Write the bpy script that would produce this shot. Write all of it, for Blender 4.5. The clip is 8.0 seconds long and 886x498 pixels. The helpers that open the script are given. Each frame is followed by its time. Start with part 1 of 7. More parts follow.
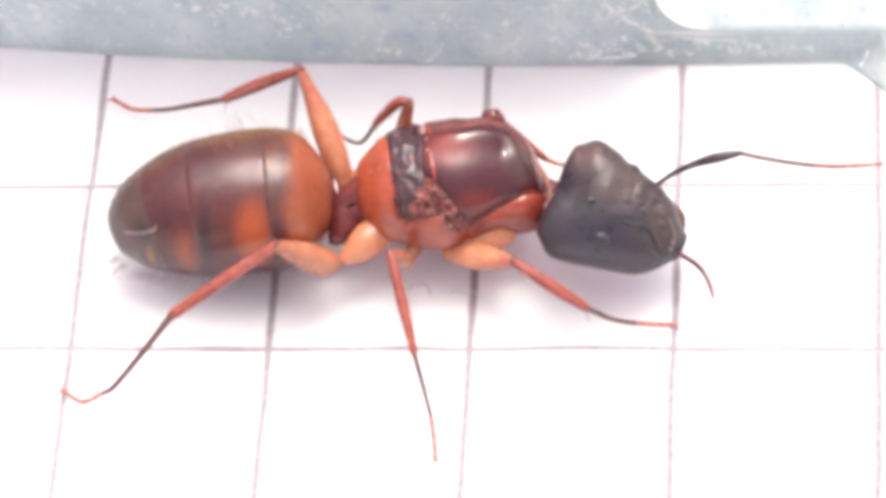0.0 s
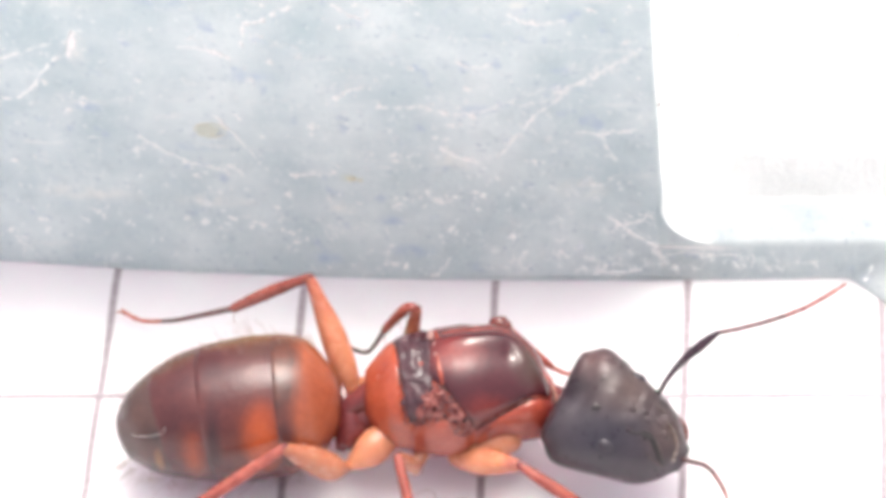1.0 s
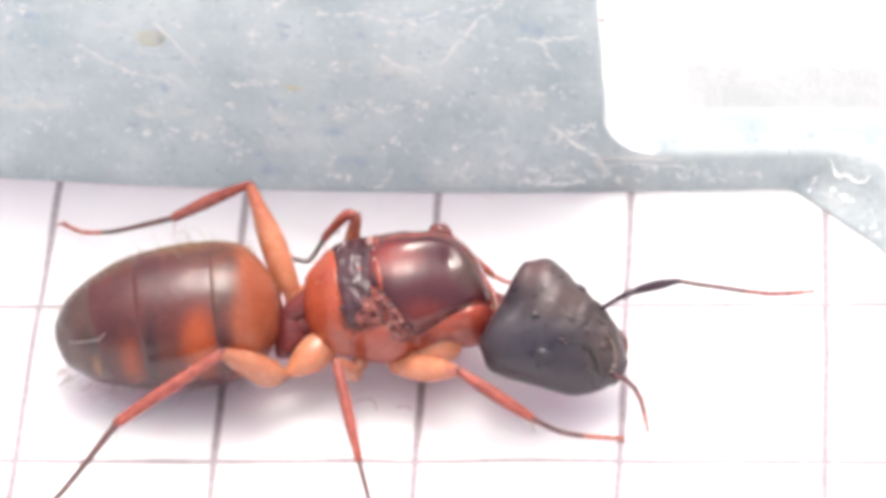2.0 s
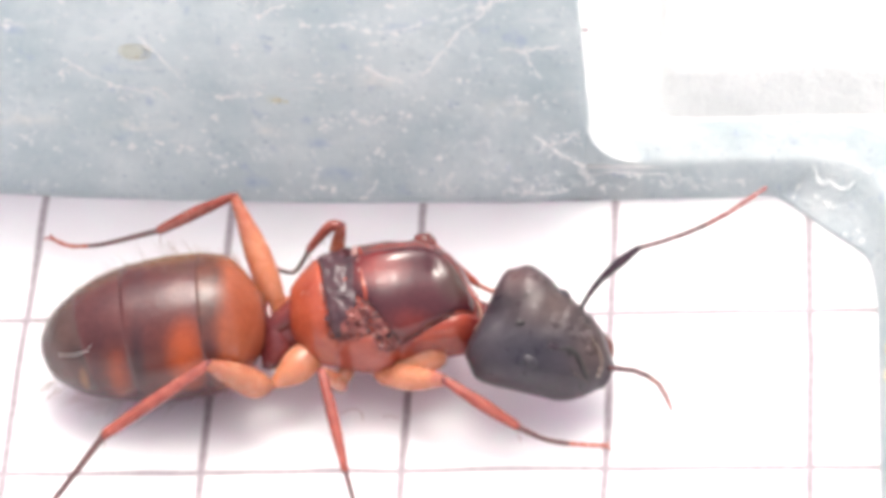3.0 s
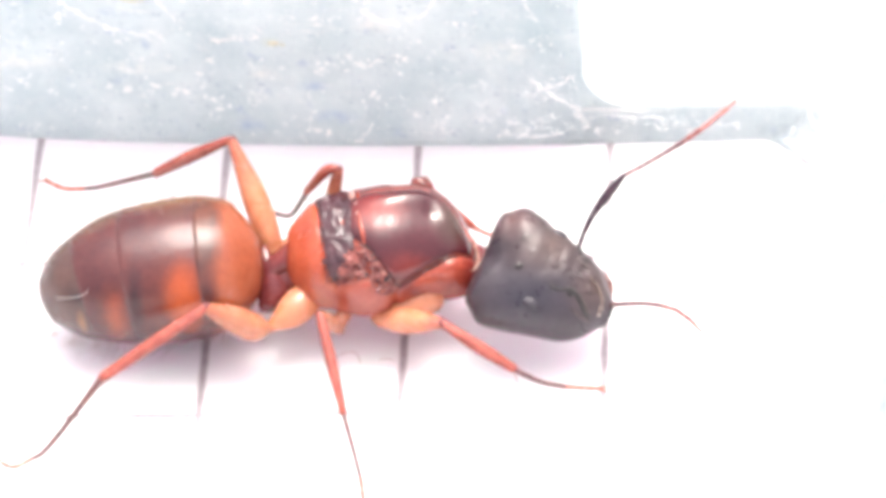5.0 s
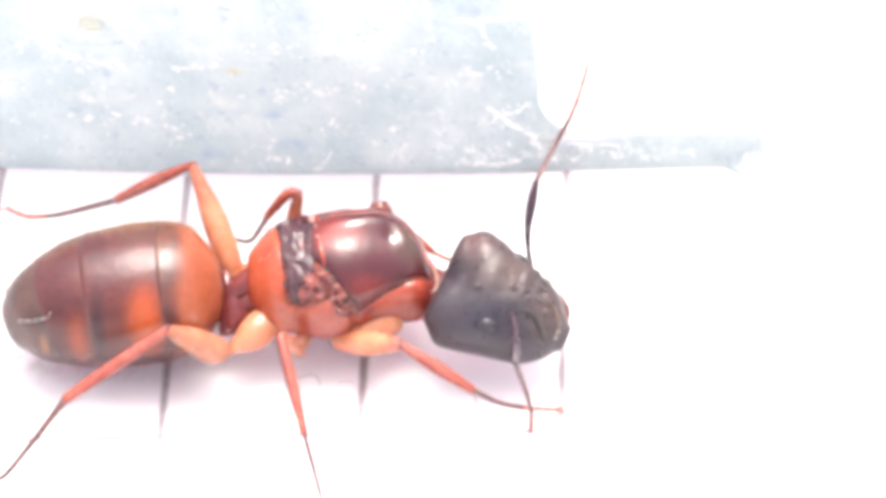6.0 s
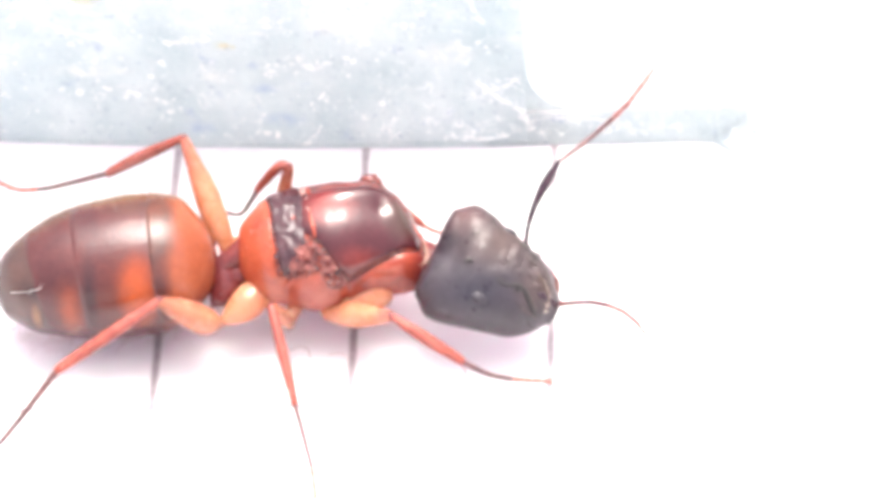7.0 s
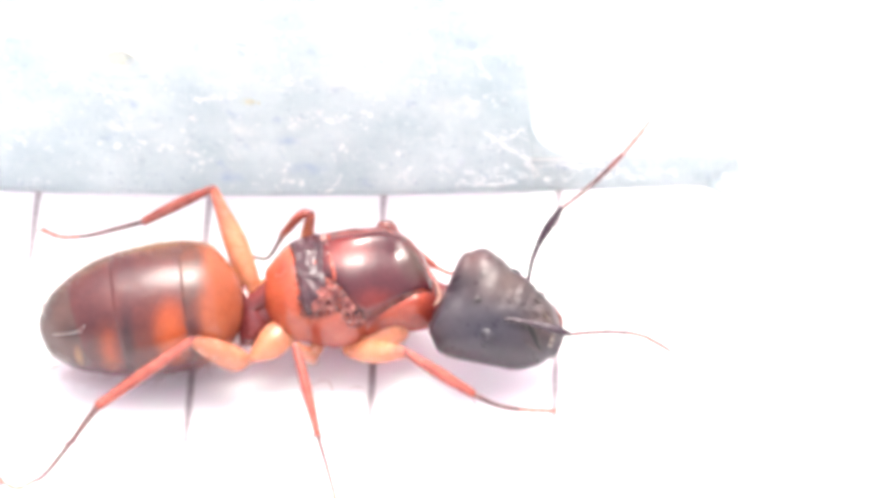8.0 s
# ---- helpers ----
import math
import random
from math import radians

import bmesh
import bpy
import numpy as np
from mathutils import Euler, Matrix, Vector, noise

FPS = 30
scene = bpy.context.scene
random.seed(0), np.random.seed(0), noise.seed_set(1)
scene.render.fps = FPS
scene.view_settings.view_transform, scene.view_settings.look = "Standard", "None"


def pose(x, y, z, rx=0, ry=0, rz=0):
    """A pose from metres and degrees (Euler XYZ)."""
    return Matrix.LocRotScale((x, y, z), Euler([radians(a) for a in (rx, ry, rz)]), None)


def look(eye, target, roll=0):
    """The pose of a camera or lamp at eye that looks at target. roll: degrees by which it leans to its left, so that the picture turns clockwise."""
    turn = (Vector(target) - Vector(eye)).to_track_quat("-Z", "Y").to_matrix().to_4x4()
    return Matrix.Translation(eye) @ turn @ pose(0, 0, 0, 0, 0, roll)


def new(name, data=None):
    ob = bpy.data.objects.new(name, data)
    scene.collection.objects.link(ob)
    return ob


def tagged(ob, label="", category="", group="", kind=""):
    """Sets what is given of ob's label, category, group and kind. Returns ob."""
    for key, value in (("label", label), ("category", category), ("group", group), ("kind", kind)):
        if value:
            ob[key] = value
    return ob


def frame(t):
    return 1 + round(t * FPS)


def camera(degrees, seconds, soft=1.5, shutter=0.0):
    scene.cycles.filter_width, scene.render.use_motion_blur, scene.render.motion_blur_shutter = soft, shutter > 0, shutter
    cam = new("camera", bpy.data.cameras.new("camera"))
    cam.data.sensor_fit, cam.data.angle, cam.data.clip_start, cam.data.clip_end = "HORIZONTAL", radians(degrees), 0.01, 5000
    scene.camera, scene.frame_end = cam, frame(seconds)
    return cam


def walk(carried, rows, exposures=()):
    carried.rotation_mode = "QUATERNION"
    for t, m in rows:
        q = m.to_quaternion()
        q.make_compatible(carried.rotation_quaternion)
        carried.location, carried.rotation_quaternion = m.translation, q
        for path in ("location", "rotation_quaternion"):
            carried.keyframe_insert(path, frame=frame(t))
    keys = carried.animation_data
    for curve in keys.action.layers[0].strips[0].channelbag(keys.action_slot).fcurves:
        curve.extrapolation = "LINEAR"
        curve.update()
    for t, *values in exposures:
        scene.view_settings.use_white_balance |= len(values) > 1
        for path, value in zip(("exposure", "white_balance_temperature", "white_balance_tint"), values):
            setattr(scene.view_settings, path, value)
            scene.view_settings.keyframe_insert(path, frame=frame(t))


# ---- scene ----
MM = 0.001  # the plan below is in millimetres
random.seed(4)


# ---- camera ----
cam = camera(12.0, 8.0, soft=5.0)
PATH = [
    (0, 20.015, -63.092, 85.394, 35.721, 4.860, 3.365),
    (0.1, 19.583, -63.256, 85.066, 36.733, 4.789, 3.483),
    (0.2, 19.764, -63.354, 85.307, 37.482, 5.132, 3.570),
    (0.3, 19.895, -63.442, 85.346, 38.255, 5.318, 3.686),
    (0.4, 19.525, -64.067, 85.183, 38.762, 4.857, 3.624),
    (0.5, 19.962, -64.277, 84.807, 39.061, 4.773, 3.623),
    (0.6, 20.117, -64.377, 84.438, 39.137, 5.059, 3.186),
    (0.8, 19.676, -65.883, 83.506, 40.387, 4.842, 3.544),
    (1, 19.640, -66.509, 83.538, 40.651, 4.534, 3.564),
    (1.2, 20.077, -66.917, 83.712, 40.434, 4.567, 3.496),
    (1.5, 20.828, -68.979, 82.478, 40.833, 4.504, 3.491),
    (1.7, 20.807, -68.667, 80.837, 41.137, 4.398, 3.559),
    (2.8, 21.743, -68.399, 81.990, 40.906, 4.905, 3.276),
    (2.9, 21.315, -68.659, 81.925, 41.058, 4.810, 3.078),
    (3, 21.503, -68.889, 81.115, 41.331, 4.877, 3.195),
    (3.2, 21.304, -68.967, 81.067, 41.287, 4.904, 3.320),
    (3.5, 21.078, -68.241, 80.718, 40.747, 5.005, 3.379),
    (3.8, 20.573, -67.825, 80.027, 40.936, 4.744, 3.687),
    (4, 19.857, -67.686, 80.650, 40.624, 4.812, 3.249),
    (4.2, 20.181, -67.176, 81.678, 39.802, 4.820, 3.146),
    (4.5, 20.187, -68.055, 80.952, 40.385, 4.642, 3.076),
    (4.7, 20.577, -67.626, 79.961, 40.528, 4.494, 3.494),
    (5, 20.542, -68.905, 81.559, 40.385, 4.420, 2.827),
    (5.2, 20.714, -69.059, 81.672, 40.342, 4.259, 2.678),
    (6.3, 19.896, -71.624, 80.982, 42.128, 3.822, 2.132),
    (6.5, 19.858, -71.580, 80.937, 42.158, 3.848, 2.219),
    (6.7, 20.059, -71.842, 81.421, 41.917, 3.465, 2.684),
    (6.9, 19.667, -71.988, 81.239, 41.664, 3.388, 2.129),
    (7, 19.684, -72.126, 81.321, 41.681, 3.514, 1.996),
    (7.2, 20.257, -72.474, 81.979, 41.522, 4.202, 1.690),
    (7.5, 20.245, -72.641, 82.257, 41.383, 3.840, 2.040),
    (7.7, 20.604, -74.029, 87.142, 40.837, 3.866, 2.313),
    (7.8, 20.813, -75.517, 87.282, 41.506, 4.071, 2.203),
    (8, 21.525, -76.881, 88.219, 41.708, 4.489, 2.058),
]
EXPOSURES = [
    (0, 0.94, 6700, 12), (1.5, 0.98, 6700, 12), (2.9, 0.90, 6700, 12), (4, 0.92, 6700, 12), (4.5, 1.34, 6700, 12), (5.2, 1.52, 6700, 12), (6.3, 1.64, 6700, 12), (8, 1.68, 6700, 12),
]
walk(cam, [(t, pose(x * MM, y * MM, z * MM, rx, ry, rz)) for t, x, y, z, rx, ry, rz in PATH], EXPOSURES)

# ---- world and sun ----
SUN_ELEVATION, SUN_AZIMUTH = 76.0, 18.0  # azimuth from +y towards +x
world = bpy.data.worlds.new("world")
scene.world = world
world.use_nodes = True
wn = world.node_tree.nodes
sky = wn.new("ShaderNodeTexSky")
sky.sky_type, sky.sun_disc = "NISHITA", False
sky.sun_elevation, sky.sun_rotation = radians(SUN_ELEVATION), radians(SUN_AZIMUTH)
sky.air_density, sky.dust_density, sky.ozone_density = 1.0, 8.0, 0.6
wn["Background"].inputs["Strength"].default_value = 0.15
haze = wn.new("ShaderNodeHueSaturation")  # high thin cloud
haze.inputs["Saturation"].default_value = 0.35
world.node_tree.links.new(sky.outputs["Color"], haze.inputs["Color"])
world.node_tree.links.new(haze.outputs["Color"], wn["Background"].inputs["Color"])
sun_data = bpy.data.lights.new("sun", "SUN")
sun_data.energy, sun_data.angle, sun_data.color = 0.75, radians(11), (1.0, 0.95, 0.88)
sun = new("sun", sun_data)
ce = math.cos(radians(SUN_ELEVATION))
sun.matrix_world = look((0.3 * ce * math.sin(radians(SUN_AZIMUTH)), 0.3 * ce * math.cos(radians(SUN_AZIMUTH)),
                         0.3 * math.sin(radians(SUN_ELEVATION))), (0, 0, 0))


# ---- materials ----
class Nodes:
    """Short hand for node materials in millimetre object coordinates."""

    def __init__(self, name):
        self.mat = bpy.data.materials.new(name)
        self.mat.use_nodes = True
        self.tree = self.mat.node_tree
        self.bsdf = self.tree.nodes["Principled BSDF"]
        coords = self.add("ShaderNodeTexCoord")
        self.mm = self.add("ShaderNodeVectorMath", operation="SCALE")
        self.link(coords.outputs["Object"], self.mm.inputs[0])
        self.mm.inputs["Scale"].default_value = 1000.0
        self.pos = self.mm.outputs[0]

    def add(self, kind, **values):
        node = self.tree.nodes.new(kind)
        for key, value in values.items():
            if key == "operation":
                node.operation = value
            elif key == "feature":
                node.feature = value
        return node

    def link(self, a, b):
        self.tree.links.new(a, b)

    def noise(self, scale, detail=4.0, rough=0.55, stretch=None, turn=None):
        node = self.add("ShaderNodeTexNoise")
        node.inputs["Scale"].default_value, node.inputs["Detail"].default_value, node.inputs["Roughness"].default_value = scale, detail, rough
        src = self.pos
        if stretch:
            m = self.add("ShaderNodeMapping")
            m.inputs["Scale"].default_value = stretch
            if turn:
                m.inputs["Rotation"].default_value = [radians(a) for a in turn]
            self.link(src, m.inputs["Vector"])
            src = m.outputs[0]
        self.link(src, node.inputs["Vector"])
        return node.outputs["Fac"]

    def ramp(self, fac, *stops):
        node = self.add("ShaderNodeValToRGB")
        els = node.color_ramp.elements
        while len(els) < len(stops):
            els.new(0.5)
        for el, (at, col) in zip(els, stops):
            el.position = at
            el.color = (col, col, col, 1) if isinstance(col, (int, float)) else (*col, 1)
        self.link(fac, node.inputs["Fac"])
        return node.outputs["Color"]

    def mix(self, fac, a, b, mode="MIX"):
        node = self.add("ShaderNodeMix")
        node.data_type, node.blend_type = "RGBA", mode
        for value, socket in ((fac, node.inputs[0]), (a, node.inputs[6]), (b, node.inputs[7])):
            if isinstance(value, (int, float)):
                socket.default_value = value
            elif isinstance(value, tuple):
                socket.default_value = (*value, 1)
            else:
                self.link(value, socket)
        return node.outputs[2]

    def math(self, op, a, b=None, clamp=False):
        node = self.add("ShaderNodeMath", operation=op)
        node.use_clamp = clamp
        for value, socket in ((a, node.inputs[0]), (b, node.inputs[1])):
            if value is None:
                continue
            if isinstance(value, (int, float)):
                socket.default_value = value
            else:
                self.link(value, socket)
        return node.outputs[0]

    def spot(self, at, radii, soft=0.5):
        """1 inside an ellipsoid at a place in millimetres, 0 outside."""
        sub = self.add("ShaderNodeVectorMath", operation="SUBTRACT")
        self.link(self.pos, sub.inputs[0])
        sub.inputs[1].default_value = at
        div = self.add("ShaderNodeVectorMath", operation="DIVIDE")
        self.link(sub.outputs[0], div.inputs[0])
        div.inputs[1].default_value = radii
        ln = self.add("ShaderNodeVectorMath", operation="LENGTH")
        self.link(div.outputs[0], ln.inputs[0])
        return self.ramp(ln.outputs["Value"], (1.0 - soft, 1.0), (1.0, 0.0))

    def finish(self, color, rough=0.4, bump=None, height=0.01, sss=0.0, radius=(1.0, 0.35, 0.15), coat=0.0, spec=0.4):
        b = self.bsdf.inputs
        if isinstance(color, tuple):
            b["Base Color"].default_value = (*color, 1)
        else:
            self.link(color, b["Base Color"])
        if isinstance(rough, (int, float)):
            b["Roughness"].default_value = rough
        else:
            self.link(rough, b["Roughness"])
        b["Specular IOR Level"].default_value = spec
        b["Coat Weight"].default_value = coat
        b["Coat Roughness"].default_value = 0.15
        if sss:
            b["Subsurface Weight"].default_value = sss
            b["Subsurface Radius"].default_value = radius
            b["Subsurface Scale"].default_value = 0.0006
        if bump is not None:
            node = self.add("ShaderNodeBump")
            node.inputs["Distance"].default_value = height * MM
            node.inputs["Strength"].default_value = 1.0
            self.link(bump, node.inputs["Height"])
            self.link(node.outputs[0], b["Normal"])
        return self.mat


def paper_material():
    n = Nodes("ruled_paper")
    sep = n.add("ShaderNodeSeparateXYZ")
    n.link(n.pos, sep.inputs[0])
    wob = n.math("MULTIPLY", n.math("SUBTRACT", n.noise(0.25, 3.0), 0.5), 0.22)
    ink = None
    for axis in (0, 1):
        v = n.math("ADD", sep.outputs[axis], wob)
        d = n.math("ABSOLUTE", n.math("SUBTRACT", n.math("PINGPONG", n.math("ADD", v, 1000.0), 2.5), 0.0))
        line = n.ramp(d, *(((0.055, 1.0), (0.14, 0.0)) if axis == 0 else ((0.04, 1.0), (0.12, 0.0))))
        ink = line if ink is None else n.math("MAXIMUM", ink, line)
    grain = n.ramp(n.noise(5.0, 6.0, 0.75), (0.3, 0.72), (0.6, 1.0))
    ink = n.math("MULTIPLY", ink, grain)
    base = n.mix(n.noise(0.8, 5.0, 0.6), (0.69, 0.668, 0.695), (0.74, 0.718, 0.745))
    color = n.mix(n.math("MULTIPLY", ink, 0.9), base, (0.24, 0.19, 0.215))
    mat = n.finish(color, 0.85, n.noise(9.0, 6.0, 0.7), 0.02, 0.75, (7.6, 6.2, 6.9), spec=0.2)
    n.link(n.math("SUBTRACT", 0.8, n.math("MULTIPLY", ink, 0.5)), n.bsdf.inputs["Subsurface Weight"])
    return mat


def plastic_material(name, tones, clear, marks=()):
    """Cloudy plastic: three tones, how much light passes through it, and stains: place, size and kind."""
    n = Nodes(name)
    cloud = n.noise(0.55, 5.0, 0.6)
    color = n.ramp(cloud, *zip((0.3, 0.5, 0.68), tones))
    blot = n.ramp(n.noise(1.5, 3.0, 0.5), (0.64, 0.0), (0.74, 1.0))
    color = n.mix(n.math("MULTIPLY", blot, 0.75 if marks else 0.1), color, (0.44, 0.52, 0.64))
    streak = n.ramp(n.noise(1.0, 5.0, 0.7, (0.5, 1.0, 3.0), (0, 32, 0)), (0.60, 0.0), (0.70, 1.0))
    color = n.mix(n.math("MULTIPLY", streak, 0.65), color, (0.86, 0.85, 0.845))
    fleck = n.math("MULTIPLY", n.ramp(n.noise(9.0, 5.0, 0.75), (0.57, 0.0), (0.67, 1.0)), n.ramp(n.noise(0.7, 3.0), (0.42, 0.15), (0.6, 1.0)))
    color = n.mix(fleck, color, (0.95, 0.95, 0.94))
    pit = n.ramp(n.noise(5.0, 2.0, 0.5, (1, 1, 1.6)), (0.30, 1.0), (0.345, 0.0))
    color = n.mix(n.math("MULTIPLY", pit, 0.6 if marks else 0.05), color, (0.34, 0.41, 0.50))
    for x, z, w, h, tone in marks:
        mark = n.math("MULTIPLY", n.spot((x, 4.3, z), (w, 2.0, h), 0.95), n.ramp(n.noise(2.5, 5.0, 0.65), (0.35, 0.0), (0.6, 1.0)))
        color = n.mix(n.math("MULTIPLY", mark, (0.9, 0.8, 0.6)[tone]), color, ((0.40, 0.50, 0.64), (0.93, 0.90, 0.86), (0.70, 0.70, 0.44))[tone])
    bump = n.math("ADD", n.noise(1.6, 6.0, 0.65), n.math("MULTIPLY", n.noise(9.0, 4.0, 0.7), 0.35))
    mat = n.finish(color, n.ramp(n.noise(2.0, 4.0), (0.35, 0.25), (0.65, 0.5)), bump, 0.12, spec=0.45)
    through_light = n.add("ShaderNodeBsdfTranslucent")
    n.link(n.mix(0.2, color, (0.97, 0.98, 0.98)), through_light.inputs["Color"])
    both = n.add("ShaderNodeMixShader")
    both.inputs[0].default_value = clear
    n.link(n.bsdf.outputs[0], both.inputs[1])
    n.link(through_light.outputs[0], both.inputs[2])
    n.link(both.outputs[0], n.tree.nodes["Material Output"].inputs["Surface"])
    return mat


def chitin(name, dark, light, rough=0.28, scale=2.5, spots=(), sss=0.25, grain=0.004, coat=0.0, mottle=0.5, wave=1.2):
    """Insect shell: two mottled tones, with differently coloured spots at places of the body."""
    n = Nodes(name)
    color = n.mix(n.ramp(n.noise(scale, 5.0, 0.6), (0.36, 0.0), (0.64, 1.0)), dark, light)
    for at, radii, tone, amount, soft in spots:
        edge = n.math("MULTIPLY", n.spot(at, radii, soft), n.ramp(n.noise(1.8, 4.0), (0.25, 0.7), (0.6, 1.0)))
        color = n.mix(n.math("MULTIPLY", edge, amount), color, tone)
    color = n.mix(n.ramp(n.noise(8.0, 4.0, 0.65), (0.35, mottle), (0.6, 0.0)), color, n.mix(1.0, color, (0.62, 0.58, 0.60), "MULTIPLY"))
    color = n.mix(1.0, color, (0.92, 0.92, 0.92), "MULTIPLY")
    fine = n.math("ADD", n.noise(14.0, 5.0, 0.6), n.math("MULTIPLY", n.noise(2.6, 3.0), wave))
    rg = n.ramp(n.noise(3.0, 6.0, 0.7), (0.3, rough * 0.55), (0.7, min(1.0, rough * 1.5)))
    return n.finish(color, rg, fine, grain, sss, coat=coat, spec=0.58)


# x, z, width, height and kind: 0 blue-grey, 1 whitish, 2 yellowish
STAINS = ((4.3, 7.2, 0.75, 0.3, 0), (0.0, 5.8, 0.5, 0.25, 0), (2.6, 4.5, 0.6, 0.25, 0), (12.0, 6.9, 0.45, 0.2, 0), (7.9, 0.9, 0.7, 0.3, 0), (9.9, 6.1, 0.5, 0.25, 0),
          (2.3, 9.8, 0.8, 0.4, 0), (5.6, 0.6, 0.6, 0.3, 0), (7.4, 1.9, 0.5, 0.25, 0), (9.2, 4.2, 0.8, 0.5, 1), (11.1, 9.8, 0.7, 0.35, 1), (6.5, 3.45, 0.35, 0.25, 2), (-0.5, 2.5, 1.8, 0.35, 1), (2.8, 2.45, 1.2, 0.3, 1), (6.2, 2.3, 0.5, 0.25, 1), (12.4, 3.1, 0.9, 0.5, 1), (0.0, 7.9, 0.35, 0.9, 1), (3.05, 5.2, 0.35, 0.22, 2))
M_PAPER = paper_material()
M_PLASTIC = plastic_material("scuffed_plastic", ((0.51, 0.60, 0.63), (0.64, 0.705, 0.725), (0.75, 0.80, 0.81)), 0.53, STAINS)
# paler copy of the tray's plastic: the light on upward faces is in the colour
M_PLASTIC_LIT = plastic_material("plastic_lit", ((0.80, 0.82, 0.82), (0.86, 0.875, 0.875), (0.90, 0.91, 0.91)), 0.3)
M_SCRATCH = Nodes("scratch_white").finish((0.95, 0.94, 0.93), 0.3, spec=0.6)
M_FIBRE = Nodes("pale_fibre").finish((0.72, 0.68, 0.68), 0.4)
M_STAIN = Nodes("grey_blue_stain")
M_STAIN = M_STAIN.finish(M_STAIN.mix(M_STAIN.noise(2.0), (0.36, 0.43, 0.54), (0.50, 0.56, 0.64)), 0.5)
M_AMBERSPECK = Nodes("yellow_residue")
M_AMBERSPECK = M_AMBERSPECK.finish(M_AMBERSPECK.mix(M_AMBERSPECK.noise(6.0), (0.66, 0.62, 0.44), (0.74, 0.71, 0.60)), 0.4)
M_BUBBLE = Nodes("bubble")
M_BUBBLE = M_BUBBLE.finish(M_BUBBLE.mix(M_BUBBLE.noise(3.0), (0.58, 0.62, 0.53), (0.68, 0.71, 0.64)), 0.3)
M_TABLE = Nodes("table_top")
M_TABLE = M_TABLE.finish(M_TABLE.mix(M_TABLE.noise(0.05, 6.0), (0.55, 0.54, 0.52), (0.66, 0.65, 0.63)), 0.5)


# ---- shaping ----
def part(name, bm, material, parent=None, label="", smooth=True):
    """Links a bmesh as one mesh object."""
    bmesh.ops.recalc_face_normals(bm, faces=bm.faces)
    me = bpy.data.meshes.new(name)
    bm.to_mesh(me)
    bm.free()
    for p in me.polygons:
        p.use_smooth = smooth
    me.materials.append(material)
    ob = new(name, me)
    if parent:
        ob.parent = parent
    return tagged(ob, label) if label else ob


def spline(values, u):
    """Catmull-Rom through evenly spaced values, u from 0 to 1."""
    n = len(values) - 1
    k = min(int(u * n), n - 1)
    f = u * n - k
    get = lambda i: values[max(0, min(n, i))]
    a, b, c, d = get(k - 1), get(k), get(k + 1), get(k + 2)
    return 0.5 * ((2 * b) + (c - a) * f + (2 * a - 5 * b + 4 * c - d) * f * f + (3 * b - a - 3 * c + d) * f ** 3)


def skin(bm, rings, close=True):
    """Joins rings of points into a closed tube."""
    made = [[bm.verts.new(p) for p in ring] for ring in rings]
    for a, b in zip(made, made[1:]):
        n = len(a)
        for i in range(n):
            bm.faces.new((a[i], a[(i + 1) % n], b[(i + 1) % n], b[i]))
    if close:
        for ring in (made[0], made[-1]):
            mid = bm.verts.new(sum((v.co for v in ring), Vector()) / len(ring))
            for i in range(len(ring)):
                bm.faces.new((ring[i], ring[(i + 1) % len(ring)], mid))
    return made


def tube(bm, points, radii, sides=12, steps=None, flat=1.0, up=(0, 0, 1), u0=0.0, u1=1.0, rough=0.0, round_ends=True):
    """A rounded limb along a spline through points in millimetres, with its radii; flat squeezes it across its up side."""
    pts, rad = [Vector(p) for p in points], list(radii)
    steps = steps or max(6, 5 * (len(pts) - 1))
    us = [u0 + (u1 - u0) * i / steps for i in range(steps + 1)]
    rings, seed = [], random.random() * 50
    side_prev = None
    for i, u in enumerate(us):
        c, r = spline(pts, u), max(spline(rad, u), 0.004)
        d = (spline(pts, min(1, u + 0.01)) - spline(pts, max(0, u - 0.01))).normalized()
        side = d.cross(Vector(up))
        side = side_prev.copy() - d * d.dot(side_prev) if side.length < 0.15 and side_prev else side
        side.normalize()
        side_prev = side
        top = side.cross(d).normalized()
        row = []
        for k in range(sides):
            a = 2 * math.pi * k / sides
            w = r
            if rough:
                w *= 1 + rough * noise.noise(Vector((math.cos(a) * 1.5 + seed, math.sin(a) * 1.5, u * 7)))
            row.append((c + side * (math.cos(a) * w) + top * (math.sin(a) * w * flat)) * MM)
        rings.append((row, c, d, r))
    out = [r[0] for r in rings]
    if round_ends:
        for at, sign in ((0, -1), (-1, 1)):
            row, c, d, r = rings[at]
            for turn in (35, 65):
                k, push = math.cos(radians(turn)), math.sin(radians(turn))
                extra = [((Vector(p) / MM - c) * k + c + d * sign * r * push * 0.8) * MM for p in row]
                out.insert(0, extra) if at == 0 else out.append(extra)
    return skin(bm, out)


